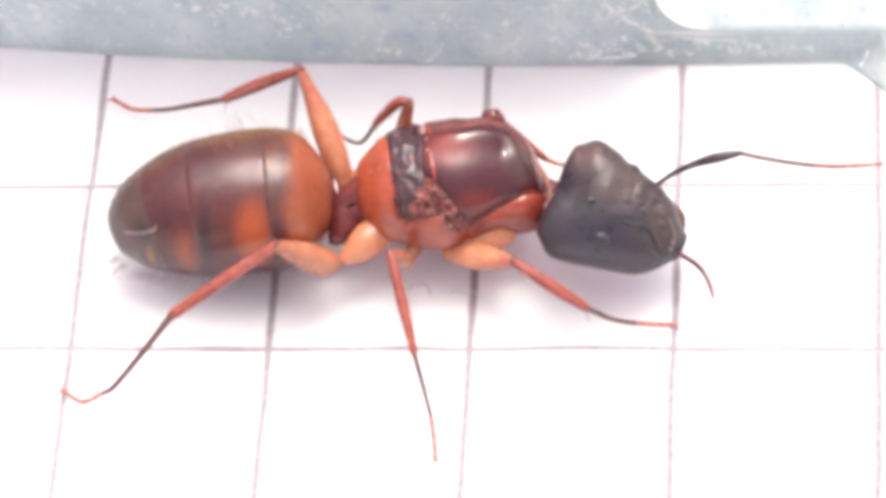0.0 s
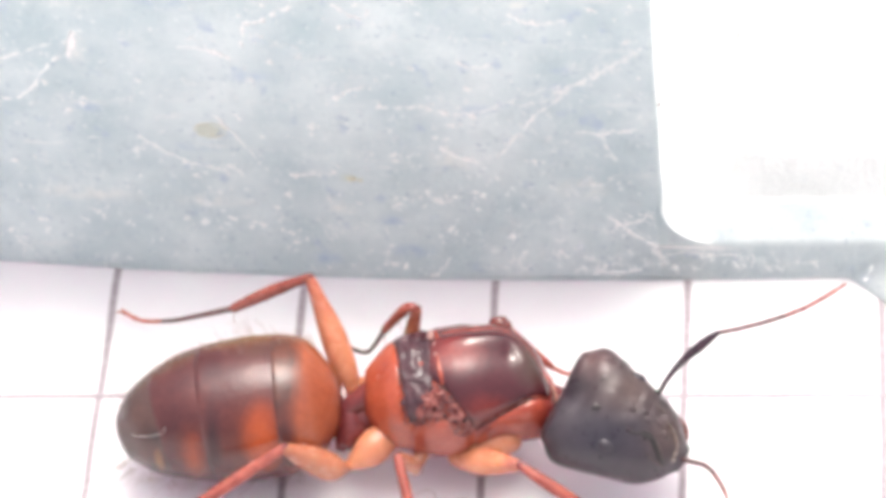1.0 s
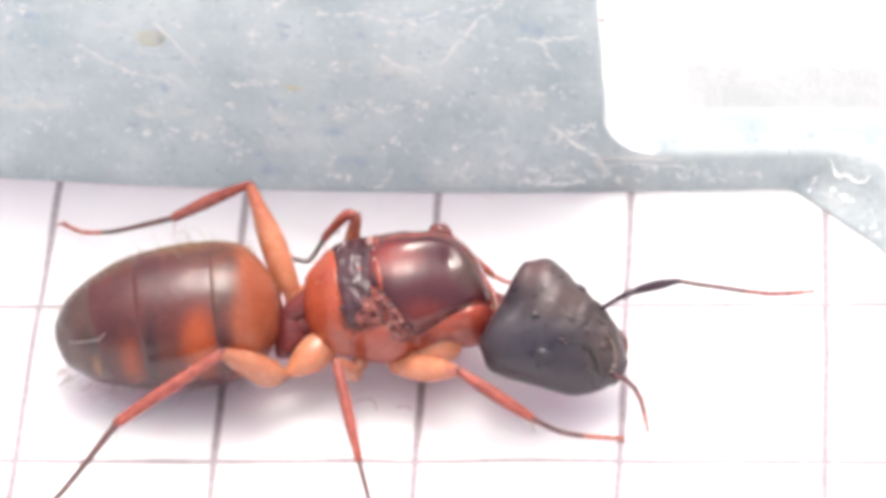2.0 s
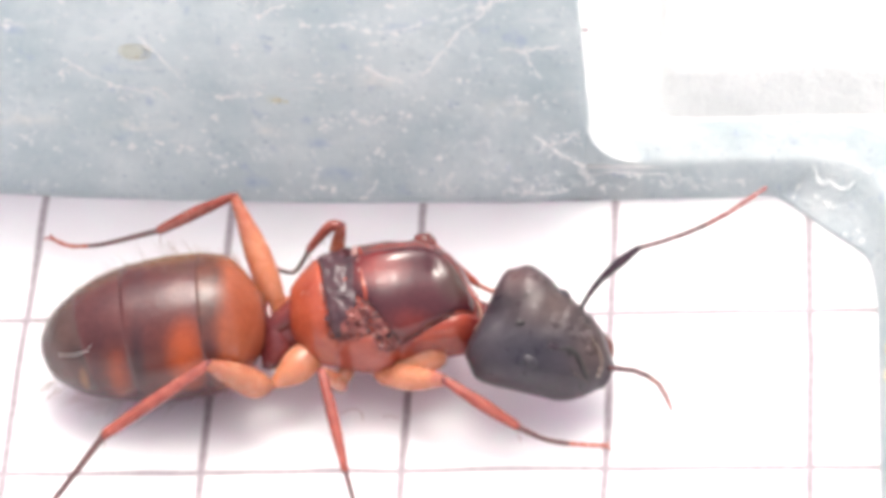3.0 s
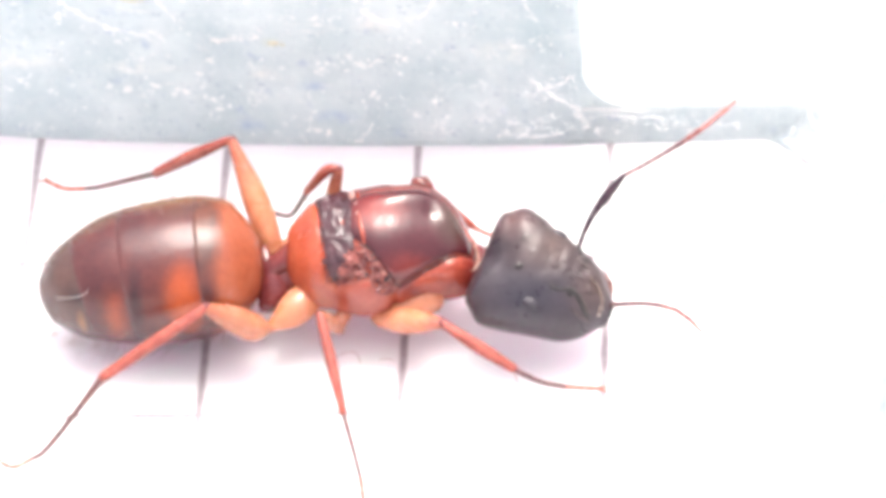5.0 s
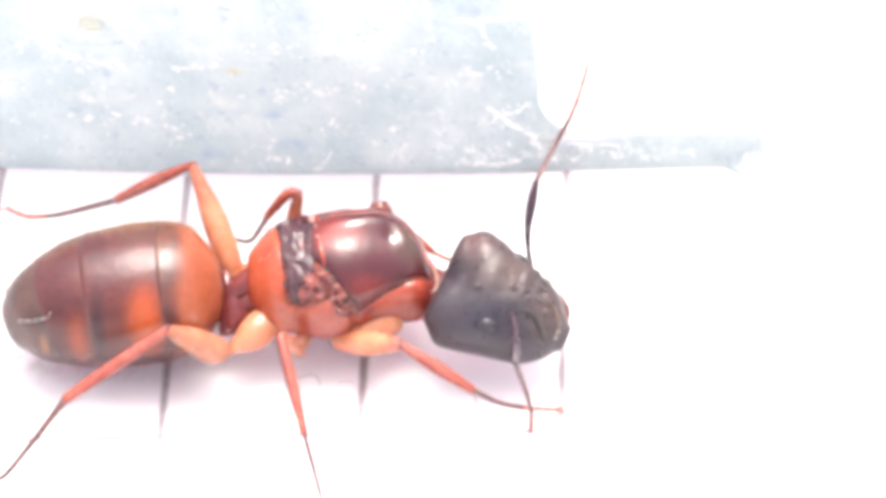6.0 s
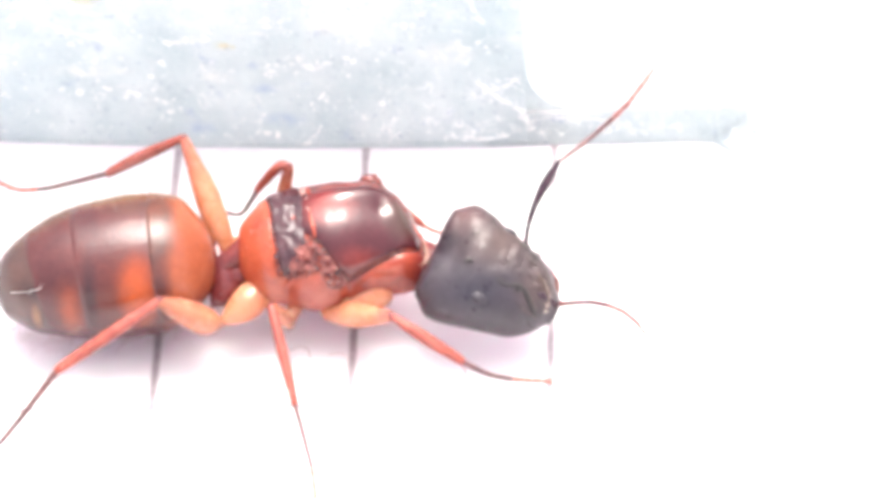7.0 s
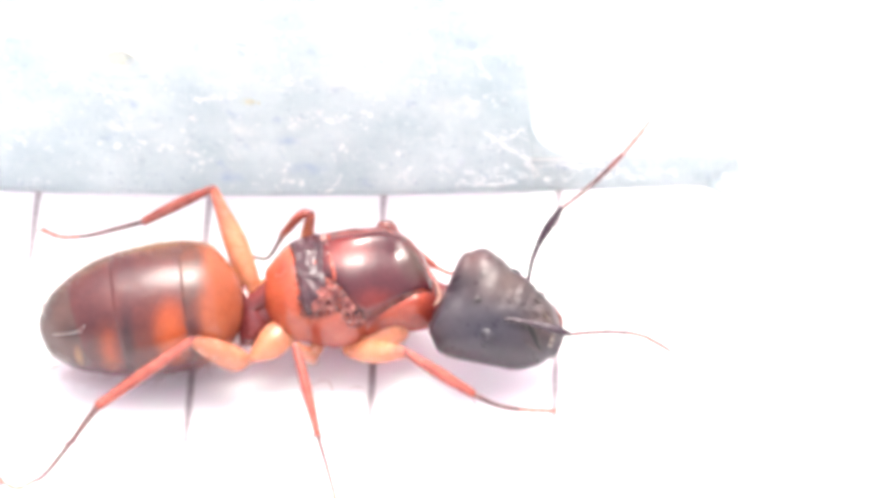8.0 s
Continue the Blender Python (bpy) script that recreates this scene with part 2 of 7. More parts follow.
def blob(bm, at, radii, axes=None, rings=14, sides=22, rough=0.0, square=2.0):
    """A rounded lump, an ellipsoid with uneven skin; axes are its three directions; square above 2 makes it boxier."""
    c, ax = Vector(at), [Vector(a) for a in (axes or ((1, 0, 0), (0, 1, 0), (0, 0, 1)))]
    seed, out = random.random() * 50, []
    power = lambda v: math.copysign(abs(v) ** (2.0 / square), v)
    for i in range(1, rings):
        a = math.pi * i / rings
        row = []
        for k in range(sides):
            b = 2 * math.pi * k / sides
            v = Vector((power(math.cos(a)), power(math.sin(a)) * power(math.cos(b)), power(math.sin(a)) * power(math.sin(b))))
            w = 1 + (rough * noise.noise(v * 1.6 + Vector((seed, 0, 0))) if rough else 0)
            row.append((c + (ax[0] * v.x * radii[0] + ax[1] * v.y * radii[1] + ax[2] * v.z * radii[2]) * w) * MM)
        out.append(row)
    return skin(bm, out)


def slab(bm, outline, z0, z1, bevel=0.0, profile=None):
    """A plate with a flat outline in millimetres between two heights, with its upper edge rounded."""
    def inset(k):
        out, n = [], len(outline)
        for i in range(n):
            a, b, c = (Vector((*outline[j % n], 0)) for j in (i - 1, i, i + 1))
            d1, d2 = (b - a).normalized(), (c - b).normalized()
            nrm = Vector((-(d1.y + d2.y), d1.x + d2.x, 0))
            nrm = nrm.normalized() if nrm.length > 1e-6 else Vector((-d1.y, d1.x, 0))
            out.append(b + nrm * k)
        return out
    rows = [[(p.x * MM, p.y * MM, z0 * MM) for p in inset(0)]]
    steps = profile or [(bevel * (1 - math.cos(radians(a))), z1 - bevel + bevel * math.sin(radians(a))) for a in ((0, 30, 60, 90) if bevel else (90,))]
    for k, h in steps:
        rows.append([(p.x * MM, p.y * MM, h * MM) for p in inset(k)])
    made = [[bm.verts.new(p) for p in row] for row in rows]
    n = len(outline)
    for a, b in zip(made, made[1:]):
        for i in range(n):
            bm.faces.new((a[i], a[(i + 1) % n], b[(i + 1) % n], b[i]))
    bm.faces.new(made[-1])
    bm.faces.new(list(reversed(made[0])))


# ---- the sheet and the table under it ----
def table_and_paper():
    bm = bmesh.new()
    slab(bm, [(-300, -220), (300, -220), (300, 220), (-300, 220)], -20, -0.15, 3.0)
    tagged(part("ground", bm, M_TABLE, smooth=False), "plain pale table top under the sheet", "table", kind="structure")
    bm = bmesh.new()
    xs = [-130 + 2 * i for i in range(141)]
    ys = [-130 + 2 * i for i in range(131)]
    lift = lambda x, y: 0.05 * (noise.noise(Vector((x * 0.06, y * 0.06, 3))) - 0.6)
    rows = [[bm.verts.new((x * MM, y * MM, lift(x, y) * MM)) for x in xs] for y in ys]
    for a, b in zip(rows, rows[1:]):
        for i in range(len(xs) - 1):
            bm.faces.new((a[i], a[i + 1], b[i + 1], b[i]))
    ret = part("paper_sheet", bm, M_PAPER)
    tagged(ret, "white squared paper with faint pinkish five-millimetre ruling", "paper", kind="structure")


# ---- the plastic tray ----
def edge_y(x):
    """Foot of the back wall: it bows gently towards the sheet."""
    return 3.82 + 0.0042 * max(0.0, 11.5 - x) ** 2 * 0.85 + 0.0022 * max(0.0, x - 13) ** 2


def tray_paths():
    """Foot and crest of the low rim, from the far side along the back and round the corner."""
    foot, crest = [], []
    for i in range(30):
        x = 13.9 + (18.7 - 13.9) * i / 29
        y = edge_y(x)
        foot.append((x, y))
        crest.append((x + max(0, x - 12) * 0.19, y + 0.30 - 0.13 * (x - 12) / 6.7))
    y0, cx, cy = foot[-1][1], crest[-1][0], crest[-1][1]
    for i in range(1, 19):
        u = i / 18
        foot.append(tuple(spline([Vector(p) for p in ((18.7, y0), (19.1, 3.84), (19.6, 3.40), (20.1, 2.93), (20.6, 2.47), (21.1, 2.03), (21.46, 1.62), (21.6, 0.95), (21.68, 0.0))], u)))
        t = radians(90 - 90 * u)
        crest.append((cx + 2.12 * math.cos(t), cy - 2.12 + 2.12 * math.sin(t)))
    for i in range(1, 16):
        y = -60 * i / 15
        foot.append((21.68 - 0.012 * y * 0.3, y))
        crest.append((22.14 - 0.002 * y, y + 1.9 * (1 - i / 15)))
    return foot, crest


WALL_PROFILE = [(-0.02, -0.09), (0.04, 0.25), (0.11, 0.55), (0.19, 0.9), (0.26, 1.25), (0.33, 1.7), (0.38, 2.3), (0.42, 3.2), (0.42, 10.35), (0.5, 10.55), (0.66, 10.62), (0.95, 10.62), (1.12, 10.5), (1.12, -0.03)]


def on_wall(x, z, lift=0.0):
    """A place on the inner face of the back wall, rim and tall wall alike."""
    y = edge_y(max(x, -8))
    z = max(z, 0.0)
    for (a, za), (b, zb) in zip(WALL_PROFILE, WALL_PROFILE[1:]):
        if z <= zb:
            return (x, y + a + (b - a) * (z - za) / (zb - za) - lift, z)
    return (x, y + 0.42 - lift, z)


def scuffs(tray):
    """Scratches, slivers and stains on the wall: the large ones singly, the fine ones together."""
    def line(row, width, label="", ticks=0, seed=1):
        """A ragged scratch: a torn thread with short splinters across it."""
        bm, rng = bmesh.new(), random.Random(seed)
        n = len(row) - 1
        pts = [Vector((x, z, 0)) for x, z in row]
        count = 7 * n
        trail = [spline(pts, i / count) + Vector((rng.gauss(0, 0.025), rng.gauss(0, 0.025), 0)) for i in range(count + 1)]
        at = 0
        while at < count - 1:
            run = trail[at:at + rng.randint(3, 6)]
            if len(run) > 2:
                tube(bm, [on_wall(p.x, p.y, 0.002) for p in run], [width * 0.35] + [width * rng.uniform(0.7, 1.6) for _ in run[2:]] + [width * 0.25], 6, 3 * len(run), flat=0.3, up=(0, -1, 0.2), rough=0.6, round_ends=False)
            at += len(run) - rng.choice((0, 1, 1))
        for _ in range(ticks):
            p, a, q = spline(pts, rng.random()), rng.choice((1.0, 2.2, 0.1, 2.9)) + rng.gauss(0, 0.3), rng.uniform(0.05, 0.17)
            p = p + Vector((rng.gauss(0, 0.10), rng.gauss(0, 0.08), 0))
            ends = [(p.x + q * u * math.cos(a), p.y + q * u * math.sin(a)) for u in (-0.5, 0, 0.5)]
            tube(bm, [on_wall(min(x, 14.3), z, 0.004) for x, z in ends], [0.008, rng.uniform(0.018, 0.042), 0.008], 5, 4, flat=0.4, rough=0.8, round_ends=False)
        part("scratch", bm, M_SCRATCH, tray, label)
    line([(10.3, 4.3), (10.75, 4.9), (11.35, 5.85), (11.8, 6.3), (12.34, 6.98)], 0.03, "", 16, 1)
    line([(12.3, 6.95), (12.9, 7.3), (13.42, 7.68), (13.9, 8.05), (14.2, 8.3)], 0.032, "", 26, 2)
    line([(9.3, 5.9), (10.2, 6.1), (11.3, 6.7), (12.3, 7.0)], 0.018, "", 8, 3)
    line([(3.2, 5.74), (3.6, 5.1), (4.17, 4.13)], 0.024, "", 2, 4)
    line([(2.59, 8.24), (3.0, 8.2), (3.28, 8.13), (3.55, 8.02)], 0.03, "", 3, 5)
    line([(3.4, 8.1), (3.6, 8.0), (3.85, 7.85)], 0.06, "ragged white gouge", 4, 6)
    line([(4.22, 8.28), (4.33, 8.9), (4.39, 9.13)], 0.035, "", 3, 7)
    line([(4.39, 9.13), (4.8, 9.2), (5.2, 9.5), (5.66, 9.81)], 0.05, "", 6, 8)
    line([(-2.2, 5.91), (-1.7, 6.1), (-1.32, 6.43)], 0.04, "", 3, 9)
    line([(-1.4, 6.4), (-0.9, 7.2), (-0.5, 7.7)], 0.035, "", 3, 10)
    line([(0.0, 8.6), (-0.1, 8.2), (-0.3, 7.5)], 0.06, "ragged white gouge", 3, 11)
    line([(-2.4, 7.3), (-1.5, 7.7), (-0.7, 8.1)], 0.03, "", 4, 12)
    line([(1.13, 4.81), (1.5, 4.5), (1.78, 4.26), (2.32, 3.93)], 0.028, "", 6, 13)
    line([(2.2, 3.9), (2.8, 3.75), (3.3, 3.6)], 0.03, "", 5, 14)
    line([(8.3, 0.1), (8.6, 0.35), (8.9, 0.75)], 0.024, "", 1, 15)
    line([(12.4, 5.25), (12.9, 5.2), (13.4, 5.25), (13.9, 5.3)], 0.032, "", 8, 16)
    line([(13.0, 5.25), (13.1, 4.7), (13.35, 4.1)], 0.026, "", 6, 17)
    line([(8.9, 4.7), (9.3, 4.35), (9.8, 4.1)], 0.05, "ragged white gouge", 10, 18)
    line([(6.4, 6.4), (6.75, 6.75), (7.1, 6.9)], 0.04, "", 14, 19)
    line([(7.4, 6.2), (7.9, 6.15), (8.5, 6.2), (8.9, 6.0)], 0.03, "", 8, 20)
    line([(8.4, 3.0), (8.8, 2.6), (9.2, 2.9)], 0.03, "", 7, 21)
    line([(13.2, 1.7), (13.8, 1.9), (14.2, 2.2)], 0.035, "", 14, 24)
    line([(14.1, 0.87), (14.5, 0.82), (15.2, 0.84), (15.7, 0.76), (16.4, 0.77)], 0.02, "", 34, 25)
    line([(13.0, 2.1), (13.6, 1.5), (14.2, 1.1)], 0.03, "", 26, 31)
    line([(12.6, 0.3), (13.2, 0.25), (13.9, 0.35)], 0.03, "", 12, 32)
    line([(10.9, 9.5), (11.6, 9.2), (12.3, 9.3)], 0.035, "", 12, 26)
    line([(6.6, 9.9), (7.2, 9.4), (7.6, 9.7)], 0.03, "", 8, 27)
    line([(9.5, 7.9), (9.9, 7.6), (10.4, 7.75)], 0.03, "", 9, 28)
    bm = bmesh.new()
    ring = [(3.06 + 0.40 * math.cos(a), 5.15 + 0.26 * math.sin(a)) for a in [2 * math.pi * k / 14 for k in range(14)]]
    tube(bm, [on_wall(x, z, 0.005) for x, z in ring], [0.016] * 14, 6, 40, rough=0.5)
    ring_bm = bm
    bm = bmesh.new()
    blob(bm, on_wall(3.06, 5.13, -0.004), (0.36, 0.02, 0.22), rough=0.3)
    part("bubble", bm, M_BUBBLE, tray, "olive-grey bubble in the plastic")
    bm = ring_bm
    part("bubble_ring", bm, M_AMBERSPECK, tray, "faint yellowish ring of a trapped bubble")
    for x, z, r in ((6.52, 3.45, 0.13), (3.1, 5.0, 0.06), (6.75, 3.4, 0.06)):
        bm = bmesh.new()
        blob(bm, on_wall(x, z, 0.0), (r, 0.04, r * 0.6), rough=0.5)
        part("yellow_speck", bm, M_AMBERSPECK, tray, "tiny yellow speck")
    bm = bmesh.new()
    tube(bm, [(20.11, 4.00, 1.03), (20.21, 3.81, 0.81), (20.32, 3.62, 0.71), (20.52, 3.63, 0.82), (20.75, 3.41, 0.78), (20.98, 3.34, 0.86), (21.16, 3.44, 1.02)],
         [0.010, 0.018, 0.02, 0.016, 0.021, 0.02, 0.010], 6, 30, rough=0.4)
    part("sliver", bm, M_SCRATCH, tray, "curled white plastic sliver")
    bm, rng = bmesh.new(), random.Random(3)
    for y, z in ((-1.7, 0.5), (-2.0, 0.75), (-2.25, 0.9), (-1.5, 0.95), (-2.5, 0.4)):
        blob(bm, (21.72 + 0.36 * z, y, z), (0.05, 0.12 + 0.1 * rng.random(), 0.09), rough=0.5)
    part("yellow_smudge", bm, M_AMBERSPECK, tray, "yellow residue on the side wall")
    # chips on the corner of the rim
    bm, rng = bmesh.new(), random.Random(17)
    for x, y, z in ((20.40, 3.20, 0.43), (20.54, 3.06, 0.42), (20.89, 2.38, 0.15), (19.60, 3.61, 0.21), (19.75, 3.75, 0.45), (20.15, 3.40, 0.42), (21.39, 2.01, 0.24), (21.2, 2.3, 0.3)):
        for _ in range(3):
            r = rng.uniform(0.012, 0.032)
            blob(bm, (x + rng.gauss(0, 0.07), y + rng.gauss(0, 0.05), z + rng.gauss(0, 0.03)), (r * rng.uniform(1, 2), r, r), rings=5, sides=7, rough=0.9)
    part("chip", bm, M_SCRATCH, tray, "white chips on the corner of the rim")
    # fine scratches
    bm, rng = bmesh.new(), random.Random(21)
    for i in range(420):
        x, z = rng.uniform(-4, 14.1), rng.uniform(0.15, 10.2)
        if i % 3 == 0:
            x, z = rng.gauss(rng.choice((11.5, 6.7, 9.0, 13.2, 12.6)), 0.9), rng.gauss(rng.choice((5.5, 6.6, 4.2, 5.0, 2.4, 3.2)), 0.9)
        if i % 6 == 0:
            x, z = rng.uniform(10, 18.4), rng.uniform(0.3, 0.95)
        x, z = (min(14.1, x) if z > 1.0 else min(18.5, x)), min(10.2, max(0.15, z))
        size = 0.35 + 1.2 * rng.random() ** 3
        for _ in range(rng.randint(1, 6)):
            a, q = rng.uniform(0, math.pi), size * rng.uniform(0.04, 0.24)
            cx, cz = x + rng.gauss(0, 0.10 * size), z + rng.gauss(0, 0.08 * size)
            ends = [(cx + q * u * math.cos(a), max(0.05, cz + q * u * math.sin(a))) for u in (-0.5, 0, 0.5)]
            r = rng.uniform(0.008, 0.028)
            tube(bm, [on_wall(min(ex, 14.3) if ez > 1.0 else ex, ez, 0.003) for ex, ez in ends], [r * 0.4, r, r * 0.4], 5, 3, flat=0.5, rough=0.4, round_ends=False)
    for _ in range(300):
        x, z = rng.uniform(-4, 14.1), rng.uniform(0.2, 10.2)
        r = 0.012 + 0.035 * rng.random() ** 2
        blob(bm, on_wall(x, z, 0.0), (r * rng.uniform(0.8, 1.5), 0.015, r), rings=5, sides=7, rough=0.9)
    for _ in range(110):
        x, z, spread = rng.uniform(-4, 14.0), rng.uniform(0.3, 10.5), rng.uniform(0.05, 0.15)
        for _ in range(rng.randint(3, 8)):
            r = 0.012 + 0.05 * rng.random() ** 2
            blob(bm, on_wall(min(14.2, x + rng.gauss(0, spread)), z + rng.gauss(0, spread), 0.0), (r * rng.uniform(0.8, 2), 0.02, r), rings=5, sides=7, rough=0.9)
    tagged(part("fine_scratch", bm, M_SCRATCH, tray, "fine white scratches and nicks"), kind="stuff")
    bm = bmesh.new()
    for _ in range(110):
        x, z = rng.uniform(-4, 14.1), rng.uniform(0.2, 10.2)
        if rng.random() < 0.3:
            x, z = rng.uniform(11, 20), rng.uniform(0.2, 1.1)
        r = 0.010 + 0.03 * rng.random() ** 2
        blob(bm, on_wall(min(x, 18.5) if z < 1.0 else min(x, 14.2), z, -0.006), (r * rng.uniform(1, 2.5), 0.012, r), rings=5, sides=6, rough=0.4)
    tagged(part("dark_speck", bm, M_STAIN, tray, "fine dark specks"), kind="stuff")


def plastic_tray():
    tray = tagged(new("plastic_tray"), "scuffed translucent grey plastic tray with a stepped wall around the paper", "tray")
    foot, crest = tray_paths()
    # low rim with a flat ledge on top
    bm, rings = bmesh.new(), []
    for i, (f, c) in enumerate(zip(foot, crest)):
        j, k = max(0, i - 1), min(len(crest) - 1, i + 1)
        d = (Vector(crest[k]) - Vector(crest[j])).normalized()
        out = Vector((-d.y, d.x))
        f, c = Vector(f), Vector(c)
        hollow = 1 + 0.8 * min(1.0, max(0.0, ((c - f).length - 0.4) / 0.5))
        prof = [(f, -0.09)]
        for s in (0.15, 0.35, 0.6, 0.8, 0.93):
            prof.append((f.lerp(c, s ** 1.15), 1.16 * s ** hollow))
        prof += [(c + out * 0.05, 1.14), (c + out * 0.14, 1.17), (c + out * 0.9, 1.17), (c + out * 1.42, 1.15), (c + out * 1.5, -0.02)]
        rings.append([(p.x * MM, p.y * MM, h * MM) for p, h in prof])
    skin(bm, rings)
    part("low_rim", bm, M_PLASTIC, tray)
    # tall thin wall that stands on the rim, with a coved foot at its end
    bm = bmesh.new()
    xs = [-44 + 58.1 * i / 80 for i in range(81)] + [14.25, 14.34, 14.39]
    rows = []
    for i, x in enumerate(xs):
        back = (0, 0, 0.03, 0.1)[i - 80] if i > 80 else 0.0
        rows.append([(x * MM, (edge_y(max(x, -8)) + a + (back if k < 9 else 0)) * MM, z * MM) for k, (a, z) in enumerate(WALL_PROFILE)])
    made = skin(bm, rows, close=False)
    for ring in (made[0], made[-1]):
        bm.faces.new(ring)
    part("tall_wall", bm, M_PLASTIC, tray)
    y1 = edge_y(14.4) + 0.36
    bm, r = bmesh.new(), 1.3
    arc = [(14.36 + r - r * math.sin(radians(a)), 1.14 + r - r * math.cos(radians(a))) for a in range(0, 91, 9)]
    lean = lambda z: -0.13 * max(0.0, 1 - (z - 1.1) / 1.2)
    rows = [[bm.verts.new((x * MM, (y + (lean(z) if y < y1 + 0.5 else 0)) * MM, z * MM)) for x, z in arc] for y in (y1 + 0.03, y1 + 0.08, y1 + 1.25)]
    for a, b in zip(rows, rows[1:]):
        for k in range(len(arc) - 1):
            bm.faces.new((a[k], a[k + 1], b[k + 1], b[k]))
    front = [tuple(v.co) for v in rows[0]]
    part("cove", bm, M_PLASTIC_LIT, tray)
    bm = bmesh.new()
    corner = bm.verts.new((14.2 * MM, (y1 - 0.14) * MM, 0.9 * MM))
    edge = [bm.verts.new((x, y - 0.004 * MM, z)) for x, y, z in front]
    for a, b in zip(edge, edge[1:]):
        bm.faces.new((corner, a, b))
    part("cove_face", bm, M_PLASTIC, tray)
    # second step behind the ledge, with an upright front
    bm, rows = bmesh.new(), []
    for k, h in ((0.0, 0.5), (0.0, 1.12), (0.03, 1.16), (0.10, 1.3), (0.30, 1.7), (0.5, 2.1), (0.62, 2.3), (0.72, 2.4), (0.86, 2.45)):
        ring, r = [], 0.5
        for cx, cy, a0 in ((16.05 + 0.5 * k + r, 5.62 + k + r, 180), (23.3 - r, 5.62 + k + r, 270), (23.3 - r, 15.0 - r, 0), (16.05 + 0.5 * k + r, 15.0 - r, 90)):
            ring += [((cx + r * math.cos(radians(a0 + t))) * MM, (cy + r * math.sin(radians(a0 + t))) * MM, h * MM) for t in range(0, 91, 15)]
        rows.append(ring)
    skin(bm, rows)
    part("back_step", bm, M_PLASTIC_LIT, tray)
    bm = bmesh.new()
    slab(bm, [(14.2, 5.0), (21.2, 5.0), (22.9, 3.2), (23.2, 0), (23.2, -62), (40, -62), (40, 16), (14.2, 16)], 0.3, 1.12, 0.05)
    part("ledge", bm, M_PLASTIC_LIT, tray)
    scuffs(tray)
    return tray


# ---- the ant ----
ANT = Vector((8.5, -2.0, 0.0))
RIGHT, UP, BACK = Vector((0.995, 0.061, -0.08)), Vector((0.006, 0.758, 0.653)), Vector((0.100, -0.650, 0.753))


def rel(*points):
    return [tuple(Vector(p) - ANT) for p in points]


def rl(p):
    return tuple(Vector(p) - ANT)


M_FEMUR = chitin("shell_amber", (0.42, 0.160, 0.092), (0.47, 0.19, 0.11), 0.24, 2.0,
                 [(rl((8.45, -0.08, 3.4)), (0.5, 0.5, 0.6), (0.30, 0.07, 0.06), 0.8, 0.9), (rl((5.5, -3.75, 2.55)), (0.5, 0.4, 0.5), (0.36, 0.11, 0.07), 0.7, 0.9)], sss=0.35, mottle=0.12)
M_PALE = chitin("shell_pale", (0.54, 0.205, 0.115), (0.60, 0.245, 0.137), 0.25, 1.2,
                [(rl((5.8, 0.8, 3.5)), (0.9, 1.3, 1.5), (0.33, 0.075, 0.05), 0.9, 0.95), (rl((11.05, -3.68, 1.85)), (0.45, 0.3, 0.4), (0.24, 0.06, 0.075), 0.9, 0.8),
                 (rl((9.55, -2.85, 1.12)), (0.3, 0.3, 0.3), (0.42, 0.14, 0.09), 0.7, 0.9)], sss=0.4, mottle=0.12)
M_TIBIA = chitin("shell_rust", (0.275, 0.060, 0.045), (0.405, 0.104, 0.077), 0.2, 3.0, sss=0.2)
M_TARSUS = chitin("shell_dusky", (0.0943, 0.0508, 0.0536), (0.174, 0.0725, 0.0696), 0.35, 5.0, sss=0.05)
M_CLAW = chitin("shell_claw", (0.406, 0.102, 0.0725), (0.551, 0.16, 0.102), 0.4, 5.0, sss=0.2)
# paler brown upper face and dark bluish cheek put the lighting into the colour
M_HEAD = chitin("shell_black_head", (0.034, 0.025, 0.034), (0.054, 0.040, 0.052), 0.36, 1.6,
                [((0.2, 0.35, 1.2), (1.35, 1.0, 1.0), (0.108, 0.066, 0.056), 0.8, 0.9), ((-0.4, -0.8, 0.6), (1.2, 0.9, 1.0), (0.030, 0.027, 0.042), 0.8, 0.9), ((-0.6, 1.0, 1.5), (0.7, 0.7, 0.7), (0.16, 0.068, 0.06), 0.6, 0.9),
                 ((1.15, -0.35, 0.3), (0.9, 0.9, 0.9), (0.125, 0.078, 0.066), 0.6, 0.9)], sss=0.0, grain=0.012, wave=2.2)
M_EYE = chitin("eye_grey", (0.030, 0.024, 0.034), (0.045, 0.037, 0.050), 0.36, 6.0, sss=0.0)
# pale tone is the glint of the dark ocelli, put into the colour
M_OCELLUS = chitin("ocellus", (0.174, 0.16, 0.16), (0.29, 0.261, 0.246), 0.12, 6.0, sss=0.0)
M_THORAX = chitin("shell_thorax", (0.27, 0.038, 0.026), (0.42, 0.073, 0.040), 0.17, 1.5,
                  [(rl((10.15, -2.85, 2.3)), (0.5, 0.4, 0.5), (0.12, 0.028, 0.036), 0.8, 0.9),
                   (rl((11.85, -2.1, 2.2)), (0.36, 0.65, 0.7), (0.15, 0.020, 0.022), 0.9, 0.8)], sss=0.15)
M_PROPODEUM = chitin("shell_propodeum", (0.38, 0.068, 0.036), (0.48, 0.096, 0.046), 0.2, 1.2, sss=0.25)
M_COLLAR = chitin("shell_collar", (0.42, 0.22, 0.17), (0.60, 0.36, 0.28), 0.2, 3.0, sss=0.1)
M_PLEURON = chitin("shell_pleuron", (0.34, 0.066, 0.044), (0.44, 0.100, 0.066), 0.2, 1.2, sss=0.25)
